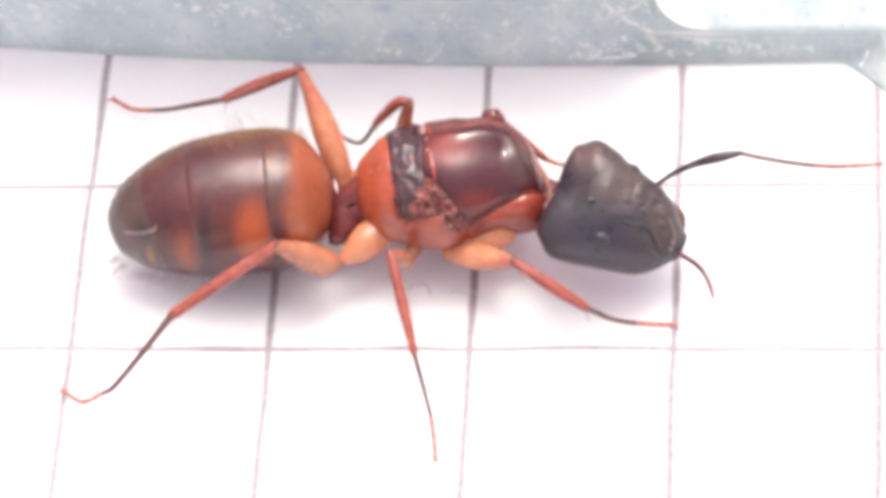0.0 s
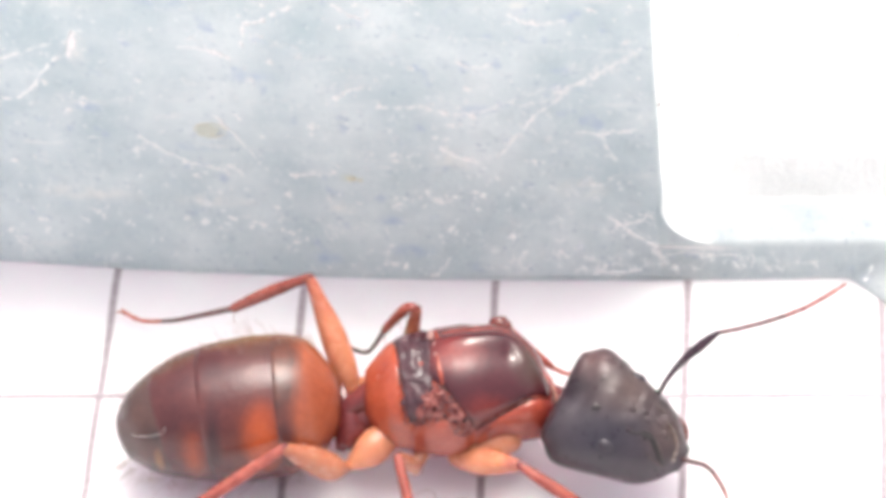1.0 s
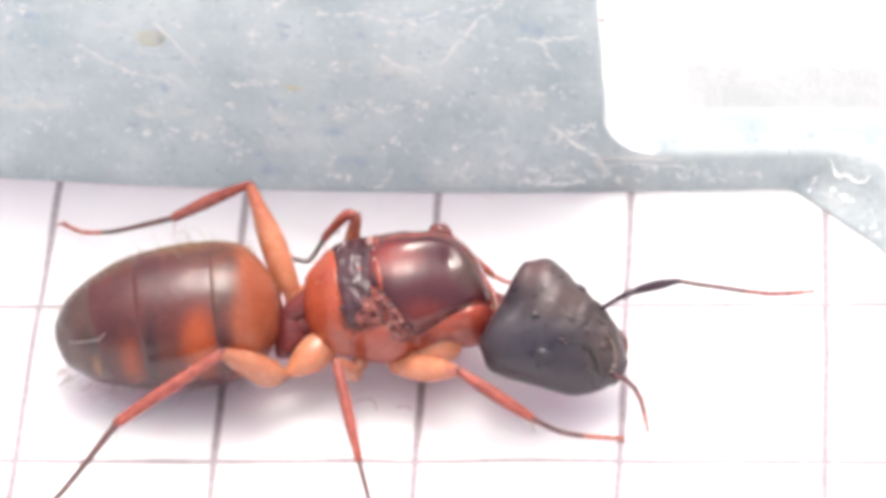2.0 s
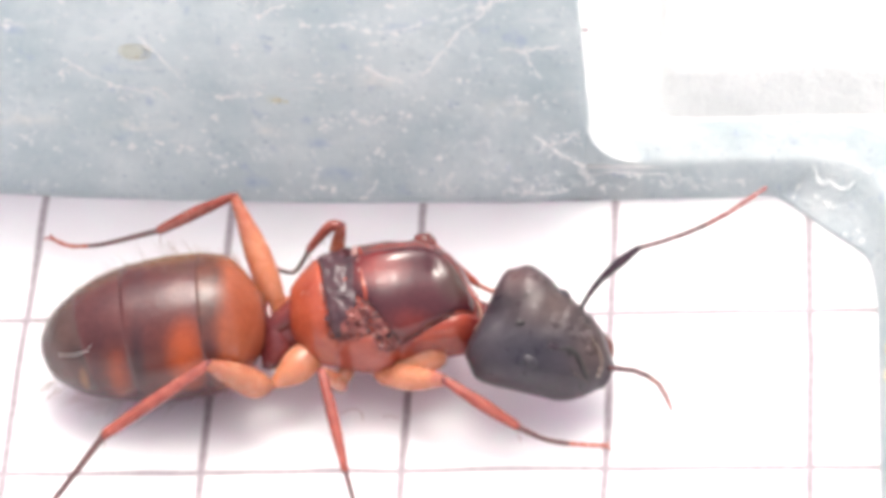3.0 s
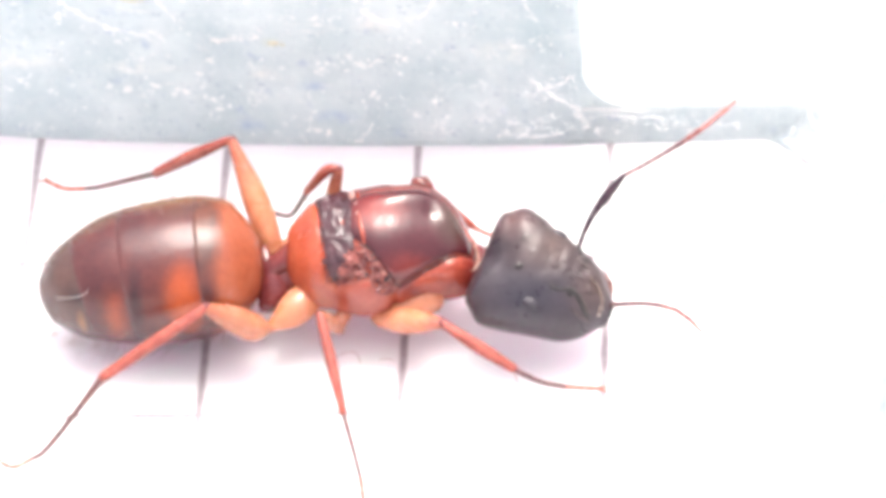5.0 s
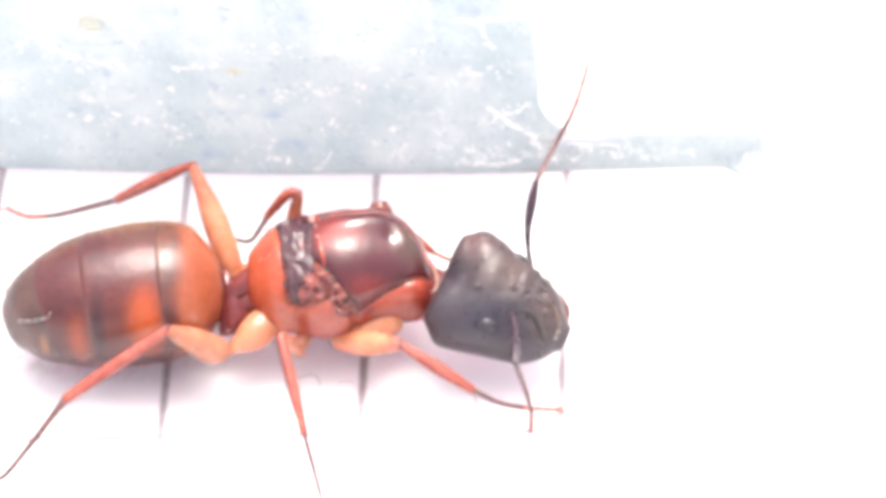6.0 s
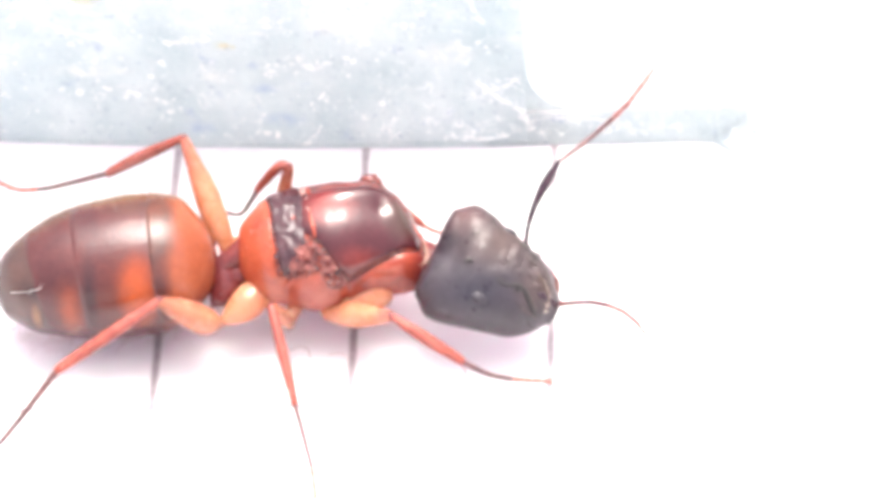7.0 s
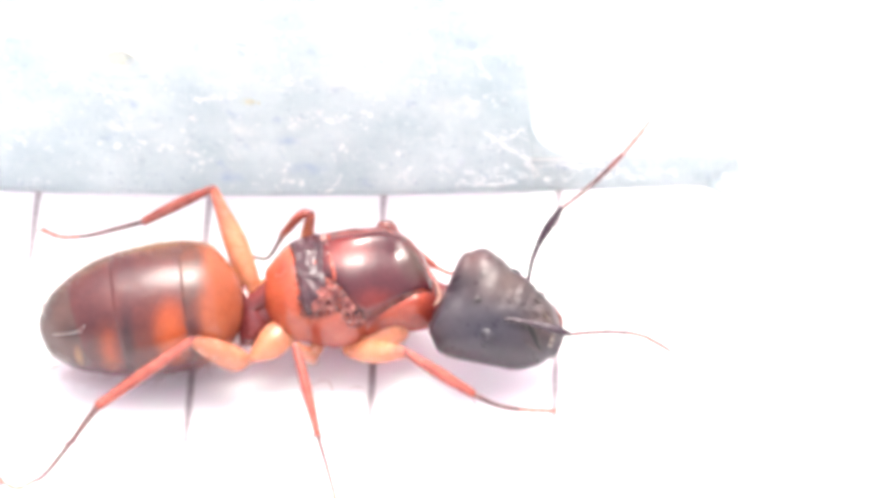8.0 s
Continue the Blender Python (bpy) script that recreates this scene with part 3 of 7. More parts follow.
M_PARAPSIS = chitin("shell_shoulder", (0.10, 0.024, 0.022), (0.22, 0.058, 0.050), 0.18, 2.6, sss=0.05)
# the third spot is a reflection on the front end, put into the colour
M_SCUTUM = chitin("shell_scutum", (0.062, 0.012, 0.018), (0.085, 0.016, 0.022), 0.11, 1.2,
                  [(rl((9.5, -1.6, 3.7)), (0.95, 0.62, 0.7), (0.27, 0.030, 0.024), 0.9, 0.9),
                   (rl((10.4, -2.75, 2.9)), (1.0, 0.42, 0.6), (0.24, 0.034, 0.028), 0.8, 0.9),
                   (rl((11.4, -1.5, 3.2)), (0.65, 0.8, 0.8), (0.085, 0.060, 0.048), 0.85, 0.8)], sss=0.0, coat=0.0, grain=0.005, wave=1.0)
M_DARKPLATE = chitin("shell_dark_plate", (0.049, 0.0218, 0.0305), (0.0922, 0.037, 0.0452), 0.24, 2.0, sss=0.0)
M_SUTURE = chitin("seam_dark", (0.0435, 0.0174, 0.0217), (0.087, 0.029, 0.029), 0.25, 2.0, sss=0.0)
M_SCLERITE = chitin("shell_crumpled", (0.14, 0.035, 0.036), (0.32, 0.096, 0.082), 0.17, 3.5, sss=0.05, grain=0.012, wave=2.5)
M_PETIOLE = chitin("shell_petiole", (0.128, 0.0247, 0.029), (0.22, 0.0444, 0.0435), 0.2, 2.0, sss=0.05)
M_SCAR = chitin("wing_scar", (0.36, 0.17, 0.15), (0.62, 0.47, 0.43), 0.3, 5.0, sss=0.0)
M_HAIR = chitin("hair", (0.22, 0.15, 0.12), (0.34, 0.24, 0.18), 0.5, 3.0, sss=0.0)
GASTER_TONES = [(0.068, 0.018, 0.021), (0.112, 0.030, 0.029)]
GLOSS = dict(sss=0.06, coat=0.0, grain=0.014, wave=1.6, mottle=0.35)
# orange patches and golden rim paint pigment together with light shining through the shell
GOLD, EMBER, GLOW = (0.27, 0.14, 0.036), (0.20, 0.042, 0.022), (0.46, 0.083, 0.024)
M_TERGITE = {
    "front": chitin("tergite_front", (0.28, 0.068, 0.034), (0.39, 0.104, 0.050), 0.15, 1.1,
                    [(rl((5.2, -2.0, 3.4)), (0.66, 1.7, 1.2), (0.080, 0.034, 0.028), 1.0, 0.45),
                     (rl((5.35, -3.3, 2.3)), (0.42, 1.2, 1.6), (0.075, 0.027, 0.030), 0.95, 0.7),
                     (rl((5.3, -3.75, 1.4)), (0.9, 0.7, 1.0), (0.085, 0.034, 0.036), 0.9, 0.8),
                     (rl((5.4, -0.5, 3.1)), (1.0, 1.0, 0.8), (0.22, 0.085, 0.030), 0.85, 0.8),
                     (rl((6.2, -1.6, 3.0)), (0.55, 0.9, 0.8), (0.42, 0.112, 0.050), 0.8, 0.9),
                     (rl((6.0, -3.1, 2.4)), (0.5, 0.7, 0.9), (0.42, 0.105, 0.042), 0.8, 0.9)], **GLOSS),
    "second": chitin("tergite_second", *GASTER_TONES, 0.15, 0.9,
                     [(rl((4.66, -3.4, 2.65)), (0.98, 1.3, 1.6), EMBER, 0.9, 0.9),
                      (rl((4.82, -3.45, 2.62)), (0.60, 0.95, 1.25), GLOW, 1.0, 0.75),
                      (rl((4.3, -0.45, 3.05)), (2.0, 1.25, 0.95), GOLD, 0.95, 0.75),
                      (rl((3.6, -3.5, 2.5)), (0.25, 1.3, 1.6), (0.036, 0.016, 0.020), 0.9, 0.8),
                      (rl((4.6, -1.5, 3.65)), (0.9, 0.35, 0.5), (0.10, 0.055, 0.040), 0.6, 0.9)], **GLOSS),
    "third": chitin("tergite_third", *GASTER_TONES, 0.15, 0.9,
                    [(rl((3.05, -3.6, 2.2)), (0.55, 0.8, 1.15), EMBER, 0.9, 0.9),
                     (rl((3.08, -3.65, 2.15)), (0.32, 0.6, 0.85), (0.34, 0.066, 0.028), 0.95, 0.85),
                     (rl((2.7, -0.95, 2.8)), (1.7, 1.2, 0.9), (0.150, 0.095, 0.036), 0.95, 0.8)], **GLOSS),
    "tip": chitin("tergite_tip", (0.068, 0.036, 0.034), (0.105, 0.052, 0.044), 0.17, 0.9,
                  [(rl((2.17, -3.55, 1.8)), (0.16, 0.4, 0.5), (0.36, 0.17, 0.085), 0.75, 0.9),
                   (rl((2.2, -3.3, 2.5)), (0.5, 0.4, 0.25), (0.035, 0.024, 0.028), 0.8, 0.9),
                   (rl((1.9, -1.7, 2.4)), (0.7, 0.7, 0.7), (0.150, 0.095, 0.045), 0.7, 0.9)], **GLOSS),
}


def gaster(ant):
    spine = rel((1.17, -2.50, 1.50), (1.66, -2.36, 1.58), (2.40, -2.18, 1.68), (3.12, -2.05, 1.78), (3.84, -1.96, 1.83), (4.56, -1.87, 1.88),
                (5.28, -1.79, 1.92), (5.90, -1.74, 1.90), (6.38, -1.70, 1.90))
    radii = [0.66, 1.14, 1.49, 1.69, 1.78, 1.80, 1.73, 1.48, 0.86]
    body = None
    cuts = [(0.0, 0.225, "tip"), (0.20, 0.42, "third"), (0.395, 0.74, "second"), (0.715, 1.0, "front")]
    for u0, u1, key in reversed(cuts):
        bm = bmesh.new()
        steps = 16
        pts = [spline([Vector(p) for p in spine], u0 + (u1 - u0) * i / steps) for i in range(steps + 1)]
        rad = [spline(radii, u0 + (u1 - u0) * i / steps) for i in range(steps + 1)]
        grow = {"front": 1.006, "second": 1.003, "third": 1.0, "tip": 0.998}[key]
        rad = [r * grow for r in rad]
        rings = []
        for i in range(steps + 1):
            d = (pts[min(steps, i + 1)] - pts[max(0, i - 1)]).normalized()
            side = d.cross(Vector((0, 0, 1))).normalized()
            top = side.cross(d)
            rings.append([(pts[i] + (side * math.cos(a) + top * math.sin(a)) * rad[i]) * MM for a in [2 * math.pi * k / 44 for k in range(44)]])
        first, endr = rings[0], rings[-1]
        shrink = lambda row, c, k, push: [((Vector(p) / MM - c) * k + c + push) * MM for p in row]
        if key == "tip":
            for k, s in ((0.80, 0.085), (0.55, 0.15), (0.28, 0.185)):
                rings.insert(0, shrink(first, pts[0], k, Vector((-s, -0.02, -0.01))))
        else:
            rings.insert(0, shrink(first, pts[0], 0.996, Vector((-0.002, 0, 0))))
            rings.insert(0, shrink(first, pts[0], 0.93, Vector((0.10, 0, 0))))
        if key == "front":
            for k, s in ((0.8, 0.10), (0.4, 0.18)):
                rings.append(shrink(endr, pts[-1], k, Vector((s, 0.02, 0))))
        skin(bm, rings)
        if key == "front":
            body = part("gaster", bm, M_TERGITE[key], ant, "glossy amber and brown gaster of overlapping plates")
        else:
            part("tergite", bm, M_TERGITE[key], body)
    bm = bmesh.new()
    tube(bm, rel((1.55, -3.20, 2.42), (1.95, -3.36, 2.60), (2.33, -3.40, 2.76), (2.45, -3.30, 2.88)), [0.004, 0.006, 0.006, 0.004], 6)
    part("fibre", bm, M_FIBRE, body, "pale fibre stuck to the gaster")
    # sparse fine hair
    bm, rng = bmesh.new(), random.Random(5)
    for _ in range(620):
        u, a = rng.uniform(0.0, 0.93) ** 1.3, rng.uniform(0, 2 * math.pi)
        c, r = spline([Vector(p) for p in spine], u), spline(radii, u)
        out = Vector((0, math.cos(a), math.sin(a)))
        if out.dot(BACK) > 0.62:
            continue
        foot = c + out * r * 0.985
        lean = Vector((-0.35 - 0.9 * (1 - u), 0, 0.1)) + Vector([rng.uniform(-0.35, 0.35) for _ in range(3)])
        tip = foot + (out + lean).normalized() * rng.uniform(0.18, 0.62)
        tube(bm, [foot, (foot + tip) / 2 + out * 0.03, tip], [0.0055, 0.0045, 0.002], 4, 4, round_ends=False)
    tagged(part("hair", bm, M_HAIR, body, "sparse fine pale hairs"), kind="stuff")


def petiole(ant):
    bm = bmesh.new()
    tube(bm, rel((6.2, -1.72, 1.45), (6.75, -1.90, 1.50), (7.45, -1.90, 1.55)), [0.40, 0.33, 0.42], 14)
    ob = part("petiole", bm, M_PETIOLE, ant, "dark red waist with an upright scale")
    # a pointed wedge: up along it, then its rear and front edges and its half thickness
    bm, rings, foot = bmesh.new(), [], Vector((6.47, -1.80, 1.75))
    for up, rear, front, half in ((-1.05, -0.02, 0.35, 0.18), (-0.85, -0.06, 0.72, 0.30), (-0.55, -0.03, 0.82, 0.42), (-0.25, 0.0, 0.66, 0.46), (0.05, 0.02, 0.47, 0.42),
                                  (0.32, 0.04, 0.30, 0.30), (0.52, 0.07, 0.19, 0.16), (0.62, 0.10, 0.14, 0.05)):
        mid, wide = (rear + front) / 2, (front - rear) / 2
        rings.append([(foot - ANT + RIGHT * (mid + wide * math.cos(a)) + UP * (up + 0.03 * math.sin(3 * a)) + BACK * (half * math.sin(a) * (1.0 if math.sin(a) < 0 else 0.8))) * MM
                      for a in [2 * math.pi * k / 20 for k in range(20)]])
    skin(bm, rings)
    part("scale", bm, M_PETIOLE, ob)
    bm = bmesh.new()
    tube(bm, rel((6.72, -1.86, 1.80), (7.0, -1.74, 1.92), (7.32, -1.62, 2.05)), [0.26, 0.30, 0.38], 16)
    part("waist_joint", bm, M_PETIOLE, ob)


THORAX = [(7.16, -1.56, 2.05), (7.74, -1.57, 2.05), (8.32, -1.52, 2.05), (9.04, -1.50, 2.05), (9.76, -1.45, 2.05), (10.60, -1.28, 2.05), (11.31, -1.42, 1.90), (11.80, -1.66, 1.70), (12.12, -1.80, 1.58)]
THORAX_R = [0.55, 1.20, 1.42, 1.53, 1.54, 1.38, 1.13, 0.68, 0.38]


def thorax_at(x, turn, lift=0.0):
    """A place on the thorax: x along it, turn 0 to the near flank, 90 over the back, -90 to the belly."""
    xs = [p[0] for p in THORAX]
    k = max(i for i in range(len(xs) - 1) if xs[i] <= max(x, xs[0]))
    u = (k + min(1.0, (x - xs[k]) / (xs[k + 1] - xs[k]))) / (len(xs) - 1)
    c, r = spline([Vector(p) for p in THORAX], u), spline(THORAX_R, u)
    a = radians(turn)
    out = BACK * math.cos(a) + UP * math.sin(a)
    return c + out * (r + lift)


def line_between(rows, x):
    """Straight interpolation in a short table."""
    if x <= rows[0][0]:
        return rows[0][1]
    for (a, va), (b, vb) in zip(rows, rows[1:]):
        if x <= b:
            return va + (vb - va) * (x - a) / (b - a)
    return rows[-1][1]


def plate(name, x0, x1, low, high, material, parent, lift=0.07, label="", nx=22, na=20, rough=0.03, slant=0.0, slant_rear=0.0, shoulder=0.0, crease=0.0):
    """A shell plate that follows the thorax, with rolled edges; low and high are tables of turns along x."""
    bm, seed = bmesh.new(), random.random() * 40
    grid = []
    for i in range(nx + 1):
        s = 2 * i / nx - 1
        row = []
        for j in range(na + 1):
            t = 2 * j / na - 1
            x = x0 + (x1 - x0) * i / nx
            lo, hi = line_between(low, x), line_between(high, x)
            turn = lo + (hi - lo) * j / na
            edge = max(abs(s), abs(t))
            round_off = 1 - abs(s) ** 8 - abs(t) ** 8
            h = lift * max(0.0, round_off) ** 0.5 - (0.10 if edge > 0.999 else 0.0)
            h += rough * (noise.noise(Vector((x * 1.7 + seed, turn * 0.03, 0))) + 0.45 * noise.noise(Vector((x * 4.6 + seed, turn * 0.085, 4)))) * (1 - edge ** 4)
            if shoulder:
                h += shoulder * math.exp(-((turn - 49) / 13) ** 2) * (1 - s * s)
                h += 0.10 * math.exp(-((x - 11.12) / 0.24) ** 2 - ((turn - 30) / 12) ** 2) - 0.05 * math.exp(-((x - 10.72) / 0.10) ** 2 - ((turn - 36) / 9) ** 2)
            if crease:
                fold = noise.noise(Vector((x * 4.2 + turn * 0.05 + seed, turn * 0.10, 2))) + 0.5 * noise.noise(Vector((x * 9.0 + seed, turn * 0.21, 7)))
                h += crease * (0.5 - abs(fold) * 2.2) * (1 - edge ** 6)
            row.append(bm.verts.new((thorax_at(x + (slant_rear + (slant - slant_rear) * i / nx) * t, turn, h) - ANT) * MM))
        grid.append(row)
    for a, b in zip(grid, grid[1:]):
        for j in range(na):
            bm.faces.new((a[j], a[j + 1], b[j + 1], b[j]))
    return part(name, bm, material, parent, label)


def mesosoma(ant):
    bm = bmesh.new()
    rings = []
    for i in range(45):
        x = 7.18 + (12.10 - 7.18) * i / 44
        rings.append([(thorax_at(x, t) - ANT) * MM for t in range(0, 360, 10)])
    skin(bm, rings)
    core = part("thorax", bm, M_THORAX, ant, "rust-red thorax of a queen with worn wing bases")
    flat = lambda v: [(0, v)]
    plate("propodeum", 7.22, 8.10, flat(-88), flat(95), M_PROPODEUM, core, 0.05, "amber rear plate", slant=-0.26)
    plate("metapleuron", 7.84, 8.42, flat(-88), flat(-22), M_PROPODEUM, core, 0.05)
    plate("metanotum", 8.02, 8.82, [(8.02, -26), (8.2, -34), (8.4, -24), (8.6, -16), (8.82, 4)], flat(88), M_DARKPLATE, core, 0.10, "dark brown plate", nx=30, na=40, rough=0.13, slant=-0.06, slant_rear=-0.22)
    plate("pleuron", 8.26, 9.82, [(8.26, -80), (9.0, -92), (9.82, -80)], [(8.26, -40), (8.7, -24), (9.3, -24), (9.82, -42)], M_PLEURON, core, 0.10, "pinkish side plate")
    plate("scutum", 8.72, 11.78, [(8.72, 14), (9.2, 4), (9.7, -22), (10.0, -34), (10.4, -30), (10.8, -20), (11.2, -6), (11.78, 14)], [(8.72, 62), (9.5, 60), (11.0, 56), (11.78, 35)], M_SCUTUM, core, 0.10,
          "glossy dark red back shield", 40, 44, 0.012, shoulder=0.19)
    plate("pronotum", 9.86, 12.05, [(9.86, -80), (11.0, -88), (12.05, -80)], [(9.86, -40), (10.0, -37), (10.4, -33), (10.8, -23), (11.2, -9), (11.7, 9), (12.05, 18)], M_THORAX, core, 0.08, "rust-red front collar plate")
    plate("parapsis", 8.78, 11.62, [(8.78, 62), (9.5, 60), (11.0, 56), (11.62, 40)], flat(92), M_PARAPSIS, core, 0.06, "brown-red shoulder strip", 40, 14, 0.06)
    bm = bmesh.new()
    tube(bm, rel((11.8, -1.66, 1.74), (12.2, -1.76, 1.66), (12.6, -1.85, 1.62)), [0.50, 0.44, 0.38], 16)
    part("neck", bm, M_PETIOLE, core, "dark red neck")
    bm = bmesh.new()
    tube(bm, rel(*[thorax_at(x, t, 0.06) for x, t in ((11.62, -24), (11.86, 0), (11.90, 20), (11.82, 42))]), [0.02, 0.035, 0.035, 0.02], 8)
    part("collar", bm, M_COLLAR, core, "pale-edged collar")
    # crumpled sclerites of the wing bases
    plate("wing_base", 8.30, 9.88, [(8.30, -34), (9.88, -46)], [(8.30, -10), (8.75, 10), (9.1, 4), (9.5, -10), (9.88, -34)], M_SCLERITE, core, 0.05, "crumpled brown wing base", 90, 60, 0.12, crease=0.13)
    rng = random.Random(11)
    for i in range(34):
        x = rng.uniform(8.22, 9.78)
        turn = rng.uniform(-30, 6 - max(0, x - 9.1) * 42)
        ang = rng.gauss(0.5, 0.8)
        bm = bmesh.new()
        blob(bm, rl(thorax_at(x, turn, 0.03)), (rng.uniform(0.05, 0.18), rng.uniform(0.02, 0.05), 0.04), [RIGHT * math.cos(ang) + UP * math.sin(ang), UP * math.cos(ang) - RIGHT * math.sin(ang), BACK], 10, 16, rough=0.9)
        part("sclerite", bm, (M_PARAPSIS, M_SUTURE, M_SCLERITE, M_SUTURE)[i % 4], core)
    for x, turn, q in ((8.15, 62, 0.16), (8.45, 40, 0.18), (8.4, 14, 0.17), (8.28, -8, 0.13), (8.50, -4, 0.12), (8.22, 4, 0.09), (8.62, 12, 0.10), (8.18, 26, 0.10)):
        bm = bmesh.new()
        blob(bm, rl(thorax_at(x, turn, -0.01)), (q * 1.3, q, 0.10), [RIGHT, UP, BACK], 10, 14, rough=0.5)
        part("tubercle", bm, M_DARKPLATE, core)
    for at, turn, size in ((8.80, 60, (0.07, 0.17)), (8.90, 47, (0.035, 0.12)), (8.93, 36, (0.03, 0.09))):
        bm = bmesh.new()
        blob(bm, rl(thorax_at(at, turn, 0.05)), (size[0], size[1], 0.06), [RIGHT, UP, BACK], 10, 14, rough=0.6)
        part("wing_scar", bm, M_SCAR, core, "pale torn wing stump")
    bm = bmesh.new()
    tube(bm, rel(*[thorax_at(x, t, 0.07) for x, t in ((8.92, 70), (8.98, 54), (8.98, 36), (9.06, 18), (9.10, 8))]), [0.04, 0.06, 0.05, 0.06, 0.04], 10, rough=0.4)
    part("wing_stump", bm, M_THORAX, core, "red ridge of a shed wing")
    for row in ([(8.95, 8), (9.25, 2), (9.55, -10), (9.85, -30), (9.98, -40)], [(8.74, 10), (8.70, 34), (8.74, 60)], [(8.22, -26), (8.04, 20), (7.86, 66)], [(10.0, -37), (10.4, -32), (10.8, -22), (11.2, -8), (11.7, 10)], [(11.66, -12), (11.80, 6), (11.82, 24), (11.72, 42)]):
        bm = bmesh.new()
        tube(bm, rel(*[thorax_at(x, t, 0.015) for x, t in row]), [0.012] + [0.028] * (len(row) - 2) + [0.012], 8, rough=0.4)
        part("suture", bm, M_SUTURE, core, "dark seam")
    bm = bmesh.new()
    blob(bm, rl((10.49, 0.0, 2.80)), (0.30, 0.2, 0.22), rough=0.3)
    part("tegula", bm, M_PARAPSIS, core)


LEGS = [
    # name, coxa, femur, tibia, tarsus: points and radii
    ("hind_leg", [(7.85, -2.30, 1.55), (7.35, -2.85, 1.40), (6.80, -3.22, 1.22)], [0.38, 0.43, 0.13],
     [(6.74, -3.26, 1.20), (6.42, -3.46, 1.50), (5.95, -3.62, 2.05), (5.42, -3.80, 2.68)], [0.13, 0.36, 0.33, 0.15],
     [(5.40, -3.80, 2.70), (4.2, -4.45, 2.25), (2.85, -5.15, 1.70)], [0.12, 0.17, 0.14],
     [(2.82, -5.16, 1.68), (1.40, -6.2, 0.30), (0.98, -6.42, 0.12), (0.52, -6.65, 0.08), (0.0, -6.3, 0.05)], [0.08, 0.06, 0.05, 0.045, 0.03], M_FEMUR),
    ("middle_leg", [(8.70, -2.40, 1.35), (8.58, -2.90, 1.25), (8.50, -3.20, 1.20)], [0.28, 0.20, 0.13],
     [(8.48, -3.24, 1.15), (8.36, -3.6, 1.85), (8.22, -3.95, 2.55)], [0.17, 0.2, 0.13],
     [(8.20, -3.97, 2.58), (8.5, -5.0, 2.0), (8.80, -6.08, 1.42)], [0.11, 0.145, 0.10],
     [(8.80, -6.08, 1.40), (9.0, -6.65, 0.85), (9.19, -7.22, 0.34), (9.28, -7.75, 0.12), (9.34, -8.28, 0.05)], [0.06, 0.05, 0.045, 0.045, 0.03], M_FEMUR),
    ("front_leg", [(10.75, -2.45, 1.45), (10.1, -2.72, 1.35), (9.55, -2.85, 1.12)], [0.44, 0.44, 0.24],
     [(9.50, -2.80, 1.12), (10.2, -3.25, 1.45), (11.08, -3.70, 1.88)], [0.30, 0.34, 0.16],
     [(11.12, -3.70, 1.90), (12.0, -4.1, 1.45), (12.86, -4.44, 1.0)], [0.11, 0.17, 0.12],
     [(12.86, -4.44, 0.98), (13.5, -4.5, 0.55), (14.08, -4.42, 0.25), (14.55, -4.36, 0.12), (14.98, -4.33, 0.05)], [0.07, 0.055, 0.06, 0.06, 0.04], M_PALE),
    ("hind_leg", [(7.5, -1.2, 1.5), (7.1, -0.88, 1.45), (6.80, -0.95, 1.42)], [0.34, 0.28, 0.15],
     [(6.76, -1.05, 1.35), (6.56, -0.62, 1.90), (6.26, -0.04, 2.62), (5.98, 0.46, 3.18), (5.76, 0.86, 3.58)], [0.24, 0.33, 0.33, 0.21, 0.13],
     [(5.74, 0.90, 3.62), (4.65, 1.2, 2.7), (3.58, 1.40, 1.82)], [0.10, 0.17, 0.13],
     [(3.56, 1.40, 1.80), (2.02, 1.78, 0.90), (1.51, 1.97, 0.6), (0.9, 2.2, 0.35), (0.3, 2.75, 0.06)], [0.075, 0.055, 0.05, 0.045, 0.03], M_PALE),
    ("middle_leg", [(8.5, -0.9, 1.5), (8.3, -0.5, 1.7), (8.15, -0.3, 1.95)], [0.3, 0.3, 0.18],
     [(8.13, -0.28, 1.98), (8.3, -0.18, 2.7), (8.49, -0.06, 3.48)], [0.17, 0.19, 0.13],
     [(8.49, -0.06, 3.52), (8.2, -0.02, 3.45), (7.58, 0.15, 2.45)], [0.10, 0.14, 0.11],
     [(7.57, 0.15, 2.43), (7.05, 0.38, 1.3), (6.57, 0.91, 0.75), (6.2, 1.5, 0.3), (5.9, 1.9, 0.05)], [0.06, 0.055, 0.05, 0.045, 0.03], M_FEMUR),
    ("front_leg", [(10.9, -0.9, 1.5), (10.8, -0.4, 1.7), (10.7, -0.15, 2.0)], [0.3, 0.3, 0.18],
     [(10.7, -0.12, 2.02), (10.6, -0.02, 2.4), (10.49, 0.06, 2.78)], [0.16, 0.18, 0.14],
     [(10.49, 0.06, 2.82), (11.1, -0.15, 2.2), (11.71, -0.33, 1.6)], [0.13, 0.13, 0.09],
     [(11.71, -0.33, 1.58), (12.11, -0.15, 1.05), (12.6, 0.3, 0.55), (13.0, 0.6, 0.2), (13.4, 0.8, 0.05)], [0.06, 0.05, 0.05, 0.045, 0.03], M_TIBIA),
]


